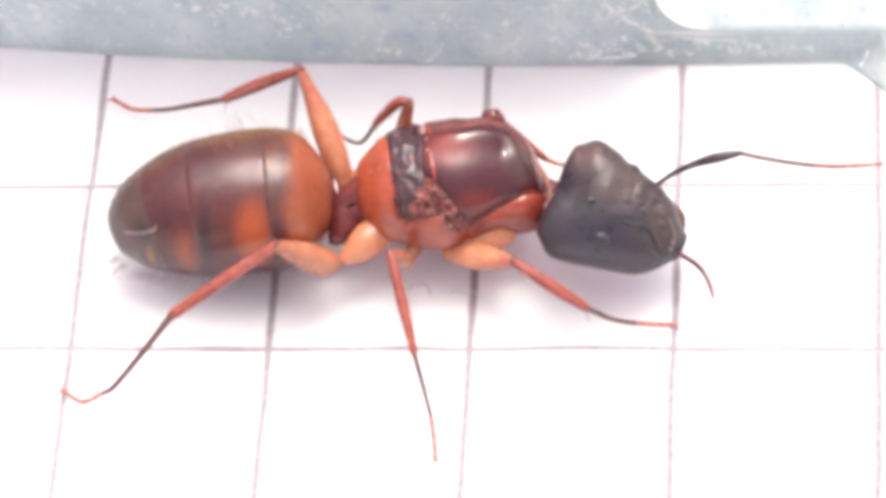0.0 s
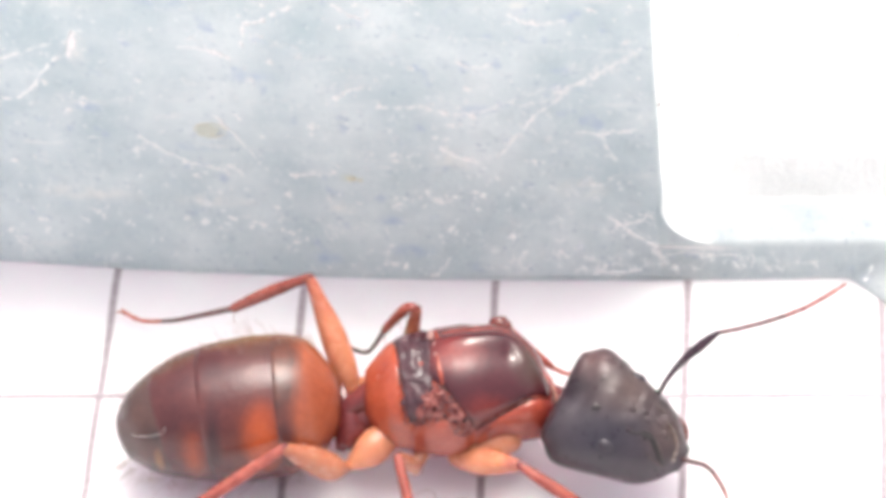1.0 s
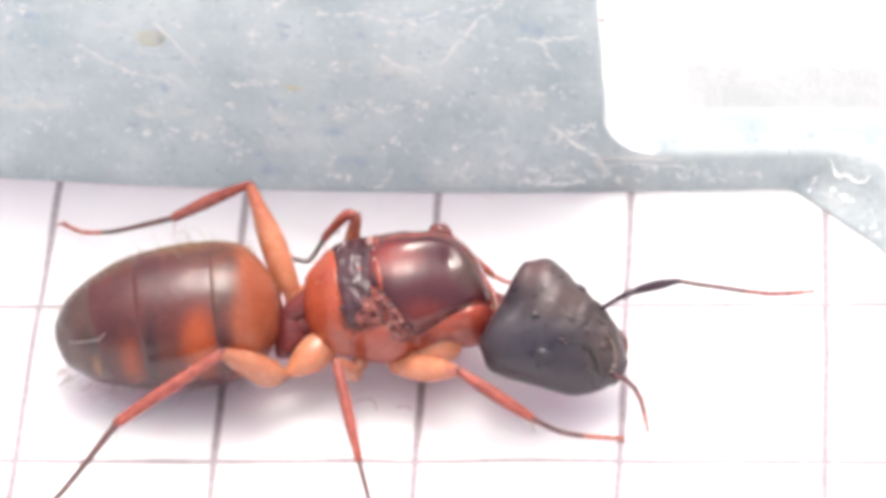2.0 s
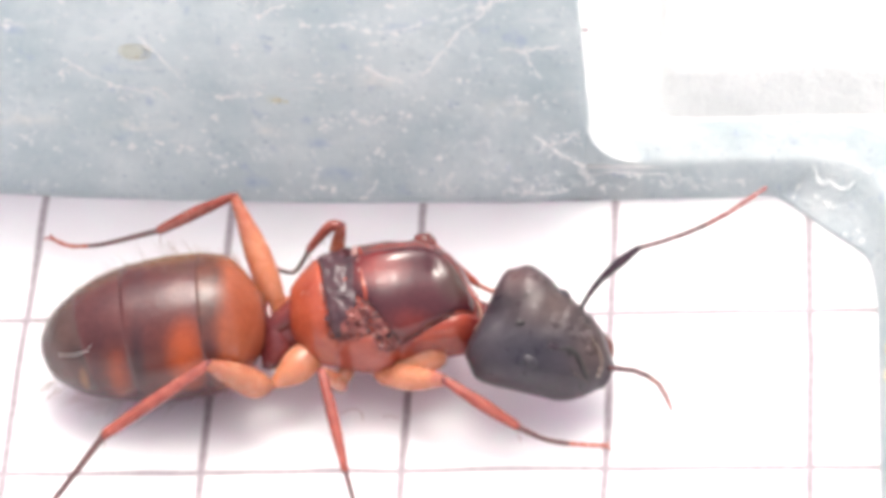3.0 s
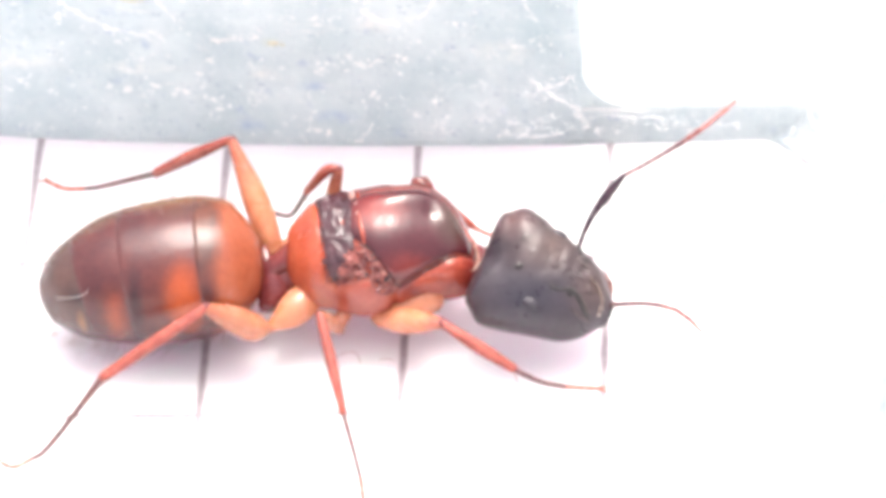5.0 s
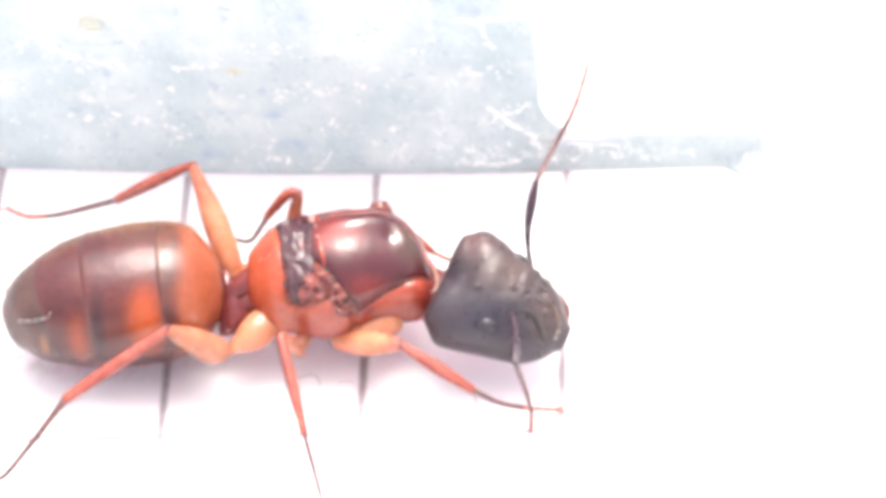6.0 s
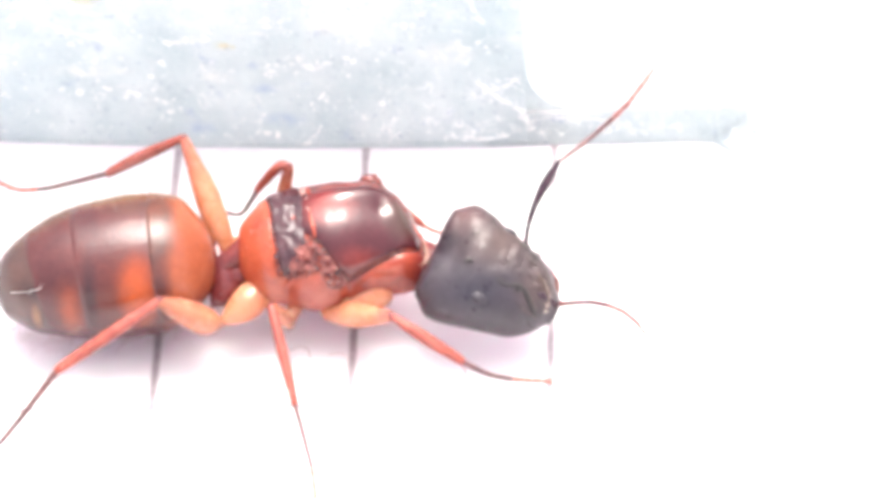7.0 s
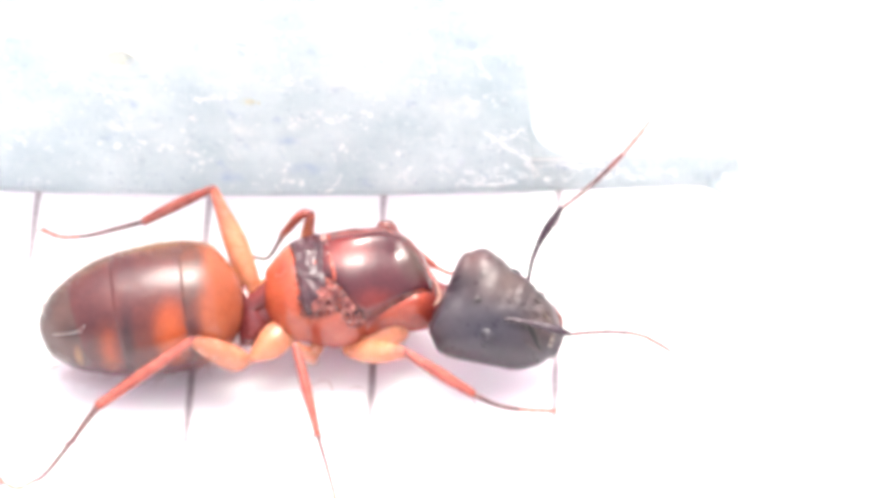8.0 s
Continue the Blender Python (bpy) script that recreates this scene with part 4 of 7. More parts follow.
def legs(ant):
    for name, cp, cr, fp, fr, tp, tr, sp, sr, thigh in LEGS:
        bm = bmesh.new()
        tube(bm, rel(*cp), cr, 18, 12)
        leg = part(name, bm, M_PALE if name != "middle_leg" else M_FEMUR, ant, "amber leg with a dusky foot")
        bm = bmesh.new()
        tube(bm, rel(*fp), fr, 16, 14)
        part("femur", bm, thigh, leg)
        bm = bmesh.new()
        a, b = Vector(cp[-1]), Vector(fp[0])
        d = (Vector(fp[1]) - Vector(fp[0])).normalized()
        tube(bm, rel(a - d * 0.05, b, b + d * 0.09), [cr[-1] * 0.85, fr[0] * 0.92, fr[0] * 0.88], 14, 6)
        part("trochanter", bm, M_TIBIA, leg)
        bm = bmesh.new()
        blob(bm, rl(Vector(fp[-1]).lerp(Vector(tp[0]), 0.5)), (fr[-1] * 0.9, fr[-1] * 0.85, fr[-1] * 0.9), rings=9, sides=14, rough=0.3)
        part("knee", bm, M_PETIOLE, leg)
        bm = bmesh.new()
        tube(bm, rel(*tp), tr, 14, 14)
        rng = random.Random(7)
        end, back = Vector(tp[-1]), (Vector(tp[-1]) - Vector(tp[-2])).normalized()
        tip = end + (back * 0.25 - UP + RIGHT * 0.1).normalized() * 0.42
        tube(bm, rel(end - back * 0.05, (end + tip) / 2, tip), [0.016, 0.011, 0.004], 5, 4)
        for _ in range(10):
            at = Vector(tp[0]).lerp(end, rng.uniform(0.25, 1.0))
            tip = at + (back * 0.8 + Vector([rng.uniform(-1, 1) for _ in range(3)])).normalized() * 0.22
            tube(bm, rel(at, at.lerp(tip, 0.5), tip), [0.010, 0.008, 0.003], 4, 3, round_ends=False)
        part("tibia", bm, M_TIBIA, leg)
        bm = bmesh.new()
        tube(bm, rel(*sp[:2], *sp[2:3]), [r * 1.15 for r in sr[:3]], 10, 14)
        part("basitarsus", bm, M_CLAW if thigh is M_TIBIA else M_TARSUS, leg)
        bm = bmesh.new()
        pts = [Vector(p) for p in sp[2:]]
        for k in range(4):
            u = k / 4
            tube(bm, rel(spline(pts, u), spline(pts, u + 0.11), spline(pts, u + 0.22)), [0.042, 0.056, 0.062], 8, 4)
        end, way = pts[-1], (pts[-1] - pts[-2]).normalized()
        side = way.cross(Vector((0, 0, 1))).normalized()
        for s in (-1, 1):
            tube(bm, rel(end, end + way * 0.10 + side * s * 0.08, end + way * 0.16 + side * s * 0.13 + Vector((0, 0, -0.03))), [0.028, 0.022, 0.008], 6, 5)
        part("tarsus", bm, M_CLAW, leg)


HEAD_AT = Vector((13.57, -2.70, 1.82))
HF = (RIGHT * 0.885 - UP * 0.465 - BACK * 0.06).normalized()
HN = BACK - HF * BACK.dot(HF)
HN = HN.normalized()
HS = HF.cross(HN)  # towards the near side of the face


def on_head(f, s, n):
    """A place in the head's own directions: forward, near side, outward from the face."""
    return HF * f + HS * s + HN * n


HEAD_W = [1.20, 1.54, 1.52, 1.41, 1.30, 1.20, 1.08, 0.80, 0.34]
HEAD_T = [0.62, 0.88, 1.00, 1.02, 1.00, 0.92, 0.80, 0.60, 0.30]


def head_point(u, a):
    w, t = spline(HEAD_W, u), spline(HEAD_T, u)
    s, n = math.cos(a), math.sin(a)
    s, n = math.copysign(abs(s) ** 0.9, s) * w, math.copysign(abs(n) ** 0.9, n) * t
    q = s / max(w, 0.01)
    # the nape is hollow
    f = -1.62 + 3.32 * u + (1 - u) ** 2.5 * (0.32 * math.exp(-((q + 0.1) / 0.45) ** 2) - 0.10 * max(0.0, q) ** 2 - 0.06 * min(0.0, q) ** 2)
    return on_head(f, s - 0.12 * (1 - u) ** 2, n)


def face(f, s, lift=0.0):
    """A place on the face above the given forward and side distances."""
    u = min(1.0, max(0.0, (f + 1.62) / 3.32))
    w, t = spline(HEAD_W, u), spline(HEAD_T, u)
    k = max(0.0, 1 - min(1.0, abs(s) / w) ** 2.2) ** 0.45
    return on_head(f, s, t * k + lift)


def head(ant):
    bm = bmesh.new()
    rings = []
    for i in range(57):
        u, ring = i / 56, []
        for k in range(80):
            p = head_point(u, 2 * math.pi * k / 80)
            # the upper front of the face is lumpy, the cheek smooth
            rough_part = min(1.0, max(0.0, 0.55 - p.dot(HS))) * min(1.0, max(0.0, p.dot(HF) + 1.3))
            lump = noise.noise(p * 1.7 + Vector((4, 1, 7))) * 0.05 + noise.noise(p * 4.2) * 0.035 + noise.noise(p * 9.0) * 0.016
            ring.append((p + p.normalized() * lump * (0.12 + rough_part)) * MM)
        rings.append(ring)
    mid = sum((Vector(p) for p in rings[0]), Vector()) / 80
    back_ring = rings[0]
    for k, push in ((0.86, 0.07), (0.6, 0.12), (0.3, 0.14)):
        rings.insert(0, [mid + (Vector(p) - mid) * k - HF * push * MM for p in back_ring])
    skin(bm, rings)
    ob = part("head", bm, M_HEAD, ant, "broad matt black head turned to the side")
    for f, s in ((-0.30, 0.48), (-0.22, -1.30)):
        bm = bmesh.new()
        blob(bm, face(f, s, -0.05), (0.22, 0.155, 0.10), [HF, HS, HN], 12, 20)
        part("eye", bm, M_EYE, ob, "small oval compound eye")
    for f, s in ((-1.04, -1.0), (-0.72, -0.74), (-0.95, -0.29)):
        bm = bmesh.new()
        blob(bm, face(f, s, 0.0), (0.05, 0.045, 0.04), [HF, HS, HN], 8, 12)
        part("ocellus", bm, M_OCELLUS, ob)
        for df, ds, r in ((0.09, 0.02, 0.055), (-0.02, 0.09, 0.05)):
            bm = bmesh.new()
            blob(bm, face(f + df, s + ds, -0.01), (r, r * 0.8, 0.03), [HF, HS, HN], 6, 10, rough=0.4)
            part("pit", bm, M_PIT, ob)
    for row, r in ((((-0.24, -0.28), (-0.12, -0.20), (0.04, -0.18), (0.22, -0.23), (0.38, -0.42), (0.42, -0.56)), 0.042),
                   (((0.54, 0.16), (0.72, 0.24), (0.90, 0.31), (1.10, 0.34), (1.28, 0.36)), 0.04),
                   (((0.60, -0.22), (0.86, -0.06), (1.08, 0.12), (1.25, 0.22)), 0.035),
                   (((0.25, -1.00), (0.50, -0.88), (0.85, -0.84), (1.15, -0.72)), 0.045),
                   (((-0.55, -0.62), (-0.25, -0.66), (0.05, -0.62), (0.28, -0.70)), 0.03)):
        bm = bmesh.new()
        tube(bm, [face(f, q, -0.02) for f, q in row], [r * 0.4] + [r * 1.05] * (len(row) - 2) + [r * 0.4], 8, rough=0.4)
        part("frontal_ridge", bm, M_RIDGE, ob)
    for row in (((-0.14, -0.12), (0.04, -0.08), (0.24, -0.10), (0.46, -0.20), (0.70, -0.12), (0.95, 0.10), (1.2, 0.30)), ((0.34, -1.08), (0.6, -0.98), (0.85, -0.95))):
        bm = bmesh.new()
        tube(bm, [face(f, q, -0.02) for f, q in row], [0.03] + [0.062] * (len(row) - 2) + [0.03], 8, rough=0.3)
        part("groove", bm, M_PIT, ob)
    for f, s in ((0.46, -0.14), (0.30, -1.16)):
        bm = bmesh.new()
        blob(bm, face(f, s, -0.03), (0.15, 0.11, 0.06), [HF, HS, HN], 8, 12)
        part("antenna_socket", bm, M_PIT, ob)
    for s in (1, -1):
        bm = bmesh.new()
        mid = -0.22
        tube(bm, [on_head(1.12, mid + 0.50 * s, -0.12), on_head(1.36, mid + 0.42 * s, -0.14), on_head(1.52, mid + 0.20 * s, -0.16), on_head(1.57, mid - 0.05 * s, -0.18)],
             [0.20, 0.17, 0.11, 0.05], 12, flat=0.7, up=HN)
        part("mandible", bm, M_MANDIBLE, ob, "dark red-brown jaw")
    bm = bmesh.new()
    row = [face(f, q, 0.01) for f, q in ((0.79, -0.69), (1.08, -0.52), (1.29, -0.31), (1.38, -0.08), (1.36, 0.11))]
    tube(bm, row, [0.02, 0.035, 0.04, 0.035, 0.02], 8, rough=0.5)
    part("clypeus", bm, M_CLYPEUS, ob, "pale-rimmed front edge of the face")
    for f, s, r in ((1.37, -0.07, 0.085), (1.40, 0.10, 0.05)):
        bm = bmesh.new()
        blob(bm, face(f, s, -0.01), (r * 0.7, r, 0.05), [HF, HS, HN], 8, 12, rough=0.6)
        part("pale_fleck", bm, M_CREAM, ob, "cream fleck at the mouth")
    rng = random.Random(9)
    for f, s in ((-0.2, -0.55), (0.1, -0.62), (0.3, -0.45), (0.55, -0.55), (0.85, -0.35)):
        bm = bmesh.new()
        blob(bm, face(f, s, -0.04), (0.18 + 0.1 * rng.random(), 0.13, 0.055), [HF, HS, HN], 8, 12, rough=0.4)
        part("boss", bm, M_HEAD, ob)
    ob.location = (HEAD_AT - ANT) * MM
    return ob


M_RIDGE = chitin("head_ridge", (0.055, 0.042, 0.045), (0.095, 0.068, 0.062), 0.3, 4.0, sss=0.0)
M_PIT = chitin("head_pit", (0.0174, 0.0145, 0.0145), (0.029, 0.0247, 0.0247), 0.5, 4.0, sss=0.0)
M_MANDIBLE = chitin("mandible", (0.131, 0.0435, 0.0362), (0.232, 0.0653, 0.0435), 0.3, 3.0, sss=0.0)
M_CLYPEUS = chitin("clypeus", (0.145, 0.109, 0.0943), (0.232, 0.174, 0.145), 0.28, 4.0, sss=0.0)
M_CREAM = chitin("mouth_fleck", (0.42, 0.32, 0.26), (0.62, 0.52, 0.45), 0.3, 4.0, sss=0.0)
M_SCAPE = chitin("scape", (0.034, 0.020, 0.032), (0.060, 0.030, 0.042), 0.24, 5.0, sss=0.0)
M_FLAG = chitin("flagellum", (0.11, 0.055, 0.062), (0.17, 0.078, 0.08), 0.4, 5.0, sss=0.1)
M_FLAGMID = chitin("flagellum_mid", (0.26, 0.085, 0.082), (0.34, 0.12, 0.11), 0.4, 5.0, sss=0.1)
M_FLAGTIP = chitin("flagellum_tip", (0.34, 0.105, 0.098), (0.43, 0.148, 0.125), 0.4, 5.0, sss=0.2)
RUNS = 6
RUN = 3.68 / RUNS


def antenna(ant, scape_length, bow):
    """Scape and rigid runs of the whip, each along its own x axis."""
    bm = bmesh.new()
    L = scape_length
    tube(bm, [(0, 0, 0), (L * 0.22, bow * 0.75, 0.02), (L * 0.48, bow, 0.03), (L * 0.76, bow * 0.6, 0.03), (L, 0, 0)], [0.062, 0.068, 0.095, 0.135, 0.075], 12, 20)
    out = [part("scape", bm, M_SCAPE, ant, "dark stalk of the feeler")]
    for k in range(RUNS):
        bm = bmesh.new()
        for b in range(2):
            a0, a1 = RUN * b / 2, RUN * (b + 1) / 2
            r = 0.066 if k < RUNS - 1 else 0.062 - 0.018 * b
            tube(bm, [(a0, 0, 0), ((a0 + a1) / 2, 0, 0), (a1, 0, 0)], [r * 0.85, r, r * 1.04], 9, 4)
        out.append(part("flagellum", bm, M_FLAG if k < 3 else M_FLAGMID if k < 5 else M_FLAGTIP, ant, "thin reddish whip of the feeler"))
    return out


def build_ant():
    ant = tagged(new("ant"), "large red-brown queen ant with a black head resting on squared paper", "ant")
    ant.location = ANT * MM
    gaster(ant)
    petiole(ant)
    mesosoma(ant)
    legs(ant)
    hd = head(ant)
    far, near = antenna(ant, 2.28, 0.16), antenna(ant, 1.8, 0.05)
    return ant, hd, far, near


def lint_fibre(points, radius, label):
    bm = bmesh.new()
    tube(bm, [(x, y, z) for x, y, z in points], [radius] * len(points), 6, 24)
    tagged(part("lint_fibre", bm, M_LINT), label, "lint")


table_and_paper()
plastic_tray()
M_LINT = Nodes("lint").finish((0.45, 0.36, 0.36), 0.6)
lint_fibre([(8.33, -3.22, 0.02), (8.62, -3.07, 0.03), (8.84, -3.16, 0.03), (8.92, -3.42, 0.02)], 0.016, "tiny curled grey fibre lying on the squared paper")
lint_fibre([(9.4, -3.35, 0.02), (9.6, -3.30, 0.03), (9.8, -3.38, 0.02)], 0.013, "tiny curled grey fibre lying on the squared paper")
lint_fibre([(13.62, 1.66, 0.02), (13.75, 1.64, 0.03), (13.9, 1.67, 0.02)], 0.014, "tiny grey fibre lying beside the tray wall")
lint_fibre([(16.9, 1.57, 0.02), (17.03, 1.60, 0.03), (17.16, 1.58, 0.02)], 0.012, "tiny grey fibre lying beside the tray wall")
ANT_OB, HEAD_OB, FAR_FEELER, NEAR_FEELER = build_ant()

FAR_ROWS = [
    [
        (0, 6.045, 0.149, 2.400, 36.9, -17.7, 13.4),
        (0.1, 5.999, 0.109, 2.400, 37.4, -14.7, 14.6),
        (0.2, 5.967, 0.028, 2.400, 36.7, -9.9, 23.2),
        (0.3, 6.003, 0.058, 2.400, 37.3, -23.8, 26.6),
        (0.4, 5.952, 0.096, 2.400, 38.6, -34.7, 27.7),
        (0.6, 5.926, 0.069, 2.400, 37.1, -37.0, 33.0),
        (0.8, 5.910, 0.086, 2.400, 39.7, -41.8, 31.0),
        (1, 5.952, -0.007, 2.400, 39.2, -38.5, 30.8),
        (1.2, 5.912, -0.010, 2.400, 42.3, -31.9, 18.9),
        (1.35, 5.948, -0.109, 2.400, 43.4, -28.3, 13.0),
        (1.5, 5.984, -0.208, 2.400, 44.0, -24.5, 7.4),
        (1.7, 5.966, -0.429, 2.400, 44.4, -21.0, 0.9),
        (1.837, 5.958, -0.379, 2.400, 44.5, -22.0, 1.8),
        (1.975, 5.951, -0.329, 2.400, 44.9, -24.8, 4.5),
        (2.112, 5.943, -0.278, 2.400, 45.3, -28.6, 8.3),
        (2.25, 5.936, -0.228, 2.400, 45.3, -33.0, 12.8),
        (2.387, 5.928, -0.178, 2.400, 44.9, -37.5, 17.5),
        (2.525, 5.920, -0.127, 2.400, 44.1, -41.3, 22.0),
        (2.662, 5.913, -0.077, 2.400, 43.3, -44.0, 25.3),
        (2.8, 5.905, -0.027, 2.400, 42.9, -45.0, 26.7),
        (2.9, 5.879, -0.082, 2.400, 40.6, -41.4, 29.5),
        (3.05, 5.895, -0.055, 2.400, 40.5, -38.2, 28.6),
        (3.2, 5.910, -0.028, 2.400, 40.4, -35.0, 27.9),
        (3.35, 5.937, -0.006, 2.400, 39.7, -36.2, 29.6),
        (3.5, 5.963, 0.016, 2.400, 39.0, -37.4, 31.4),
        (3.65, 5.942, 0.004, 2.400, 38.8, -38.3, 32.3),
        (3.8, 5.921, -0.007, 2.400, 38.6, -39.2, 33.1),
        (4, 5.957, 0.058, 2.400, 39.2, -38.4, 30.8),
        (4.2, 5.955, 0.060, 2.400, 34.4, -23.9, 37.5),
        (4.35, 5.948, 0.035, 2.400, 36.5, -32.6, 34.4),
        (4.5, 5.942, 0.011, 2.400, 39.5, -41.1, 30.6),
        (4.7, 5.920, 0.082, 2.400, 39.8, -47.9, 33.5),
        (4.85, 5.928, 0.054, 2.400, 35.5, -45.2, 39.9),
        (5, 5.936, 0.027, 2.400, 31.8, -42.3, 45.7),
        (5.2, 5.949, 0.132, 2.400, 30.6, -42.9, 47.6),
        (5.338, 5.934, 0.144, 2.400, 29.8, -43.6, 49.2),
        (5.475, 5.920, 0.156, 2.400, 27.5, -45.5, 53.6),
        (5.612, 5.906, 0.168, 2.400, 23.7, -47.9, 60.2),
        (5.75, 5.891, 0.180, 2.400, 18.6, -50.2, 68.4),
        (5.888, 5.877, 0.192, 2.400, 12.9, -52.0, 77.3),
        (6.025, 5.863, 0.204, 2.400, 7.4, -53.1, 85.6),
        (6.162, 5.848, 0.216, 2.400, 3.2, -53.6, 91.6),
        (6.3, 5.834, 0.228, 2.400, 1.7, -53.7, 93.9),
        (6.5, 5.927, 0.160, 2.400, 24.7, -47.3, 58.8),
        (6.7, 5.921, 0.037, 2.400, 25.1, -34.9, 57.3),
        (6.9, 5.866, 0.000, 2.400, 22.8, -36.0, 60.3),
        (7, 5.963, 0.100, 2.400, 23.7, -42.4, 59.1),
        (7.2, 5.915, 0.205, 2.400, 22.3, -36.2, 61.6),
        (7.35, 5.914, 0.196, 2.400, 21.9, -36.3, 62.3),
        (7.5, 5.914, 0.188, 2.400, 21.4, -36.5, 63.0),
        (7.7, 5.895, 0.373, 2.400, 24.8, -46.0, 57.9),
        (7.8, 5.942, 0.308, 2.400, 28.8, -51.0, 52.7),
        (8, 5.903, 0.300, 2.400, 33.6, -52.0, 45.6),
    ],
    [
        (0, 8.157, 0.653, 3.094, 39.8, 30.4, 8.4),
        (0.1, 8.134, 0.664, 2.979, 43.8, 33.3, 18.2),
        (0.2, 8.032, 0.912, 2.790, 37.8, 12.8, 3.8),
        (0.3, 7.867, 0.994, 3.320, 45.3, 30.4, 24.0),
        (0.4, 7.611, 0.966, 3.699, 41.8, 19.2, 22.7),
        (0.6, 7.453, 1.059, 3.773, 42.0, 18.3, 25.9),
        (0.8, 7.367, 0.963, 3.919, 42.4, 15.5, 26.3),
        (1, 7.485, 0.906, 3.819, 43.1, 17.2, 28.3),
        (1.2, 7.742, 0.618, 3.606, 43.8, 20.6, 19.9),
        (1.35, 7.904, 0.344, 3.480, 44.5, 23.5, 16.5),
        (1.5, 8.041, 0.059, 3.346, 45.0, 26.5, 12.9),
        (1.7, 8.094, -0.398, 3.218, 49.8, 36.9, 15.4),
        (1.837, 8.071, -0.311, 3.256, 49.6, 35.8, 16.1),
        (1.975, 8.015, -0.167, 3.355, 49.0, 33.0, 17.9),
        (2.112, 7.924, 0.009, 3.492, 48.0, 29.1, 20.3),
        (2.25, 7.799, 0.195, 3.643, 46.6, 24.7, 23.2),
        (2.387, 7.654, 0.368, 3.787, 45.1, 20.3, 26.0),
        (2.525, 7.509, 0.514, 3.904, 43.6, 16.6, 28.5),
        (2.662, 7.396, 0.625, 3.982, 42.4, 14.0, 30.4),
        (2.8, 7.347, 0.697, 4.011, 42.0, 13.0, 31.1),
        (2.9, 7.367, 0.758, 3.909, 41.7, 11.7, 30.7),
        (3.05, 7.466, 0.803, 3.811, 42.4, 13.0, 28.1),
        (3.2, 7.561, 0.844, 3.709, 43.1, 14.2, 25.6),
        (3.35, 7.535, 0.903, 3.748, 42.8, 13.9, 23.3),
        (3.5, 7.508, 0.960, 3.786, 42.5, 13.7, 21.1),
        (3.65, 7.455, 0.959, 3.814, 42.6, 14.3, 23.7),
        (3.8, 7.401, 0.958, 3.842, 42.9, 14.9, 26.3),
        (4, 7.492, 0.972, 3.817, 43.0, 16.4, 25.9),
        (4.2, 7.608, 1.329, 3.324, 40.8, 10.0, 18.1),
        (4.35, 7.533, 1.121, 3.627, 41.4, 13.0, 24.0),
        (4.5, 7.421, 0.884, 3.898, 42.4, 16.0, 30.0),
        (4.7, 7.196, 0.927, 4.090, 41.0, 14.0, 37.5),
        (4.85, 7.161, 1.084, 4.018, 39.5, 11.1, 39.0),
        (5, 7.115, 1.233, 3.934, 38.0, 8.3, 40.6),
        (5.2, 7.075, 1.366, 3.952, 37.6, 6.8, 39.9),
        (5.338, 7.013, 1.394, 3.973, 37.0, 5.6, 41.1),
        (5.475, 6.869, 1.443, 4.026, 35.3, 2.3, 44.4),
        (5.612, 6.666, 1.495, 4.091, 32.6, -2.1, 49.2),
        (5.75, 6.428, 1.537, 4.152, 29.1, -6.9, 55.0),
        (5.888, 6.184, 1.561, 4.197, 25.0, -11.2, 61.2),
        (6.025, 5.968, 1.569, 4.223, 21.1, -14.7, 66.9),
        (6.162, 5.810, 1.569, 4.235, 18.0, -16.9, 71.1),
        (6.3, 5.741, 1.575, 4.237, 16.8, -17.6, 72.8),
        (6.5, 6.728, 1.483, 4.075, 31.1, -5.9, 51.7),
        (6.7, 6.933, 1.610, 3.705, 35.2, -13.2, 38.6),
        (6.9, 6.780, 1.603, 3.740, 37.2, -20.5, 30.7),
        (7, 6.827, 1.546, 3.936, 34.7, -2.6, 43.5),
        (7.2, 6.791, 1.824, 3.746, 36.1, -10.1, 36.1),
        (7.35, 6.769, 1.822, 3.751, 35.3, -8.9, 38.6),
        (7.5, 6.746, 1.821, 3.756, 34.6, -7.5, 41.0),
        (7.7, 6.738, 1.715, 4.039, 33.5, -2.1, 45.9),
        (7.8, 6.813, 1.450, 4.171, 33.9, 1.0, 48.5),
        (8, 6.885, 1.301, 4.198, 35.5, 1.5, 45.7),
    ],
    [
        (0, 8.681, 0.730, 2.784, 36.1, 18.0, 1.3),
        (0.1, 8.621, 0.823, 2.643, 40.7, 27.2, 12.4),
        (0.2, 8.629, 0.951, 2.654, 42.5, 29.2, 14.7),
        (0.3, 8.351, 1.209, 3.009, 42.7, 24.6, 20.3),
        (0.4, 8.145, 1.189, 3.497, 39.6, 9.0, 17.9),
        (0.6, 7.977, 1.313, 3.580, 40.2, 11.2, 23.2),
        (0.8, 7.897, 1.225, 3.756, 40.7, 6.9, 23.5),
        (1, 8.001, 1.184, 3.637, 41.3, 10.0, 25.9),
        (1.2, 8.282, 0.814, 3.390, 41.4, 10.4, 14.6),
        (1.35, 8.444, 0.503, 3.235, 41.4, 12.3, 8.9),
        (1.5, 8.577, 0.182, 3.073, 41.2, 14.3, 3.1),
        (1.7, 8.567, -0.268, 2.850, 45.2, 29.4, 8.1),
        (1.837, 8.548, -0.173, 2.897, 45.1, 28.4, 9.0),
        (1.975, 8.504, -0.010, 3.020, 45.0, 25.6, 11.3),
        (2.112, 8.426, 0.196, 3.193, 44.6, 21.7, 14.6),
        (2.25, 8.312, 0.414, 3.387, 43.8, 17.3, 18.3),
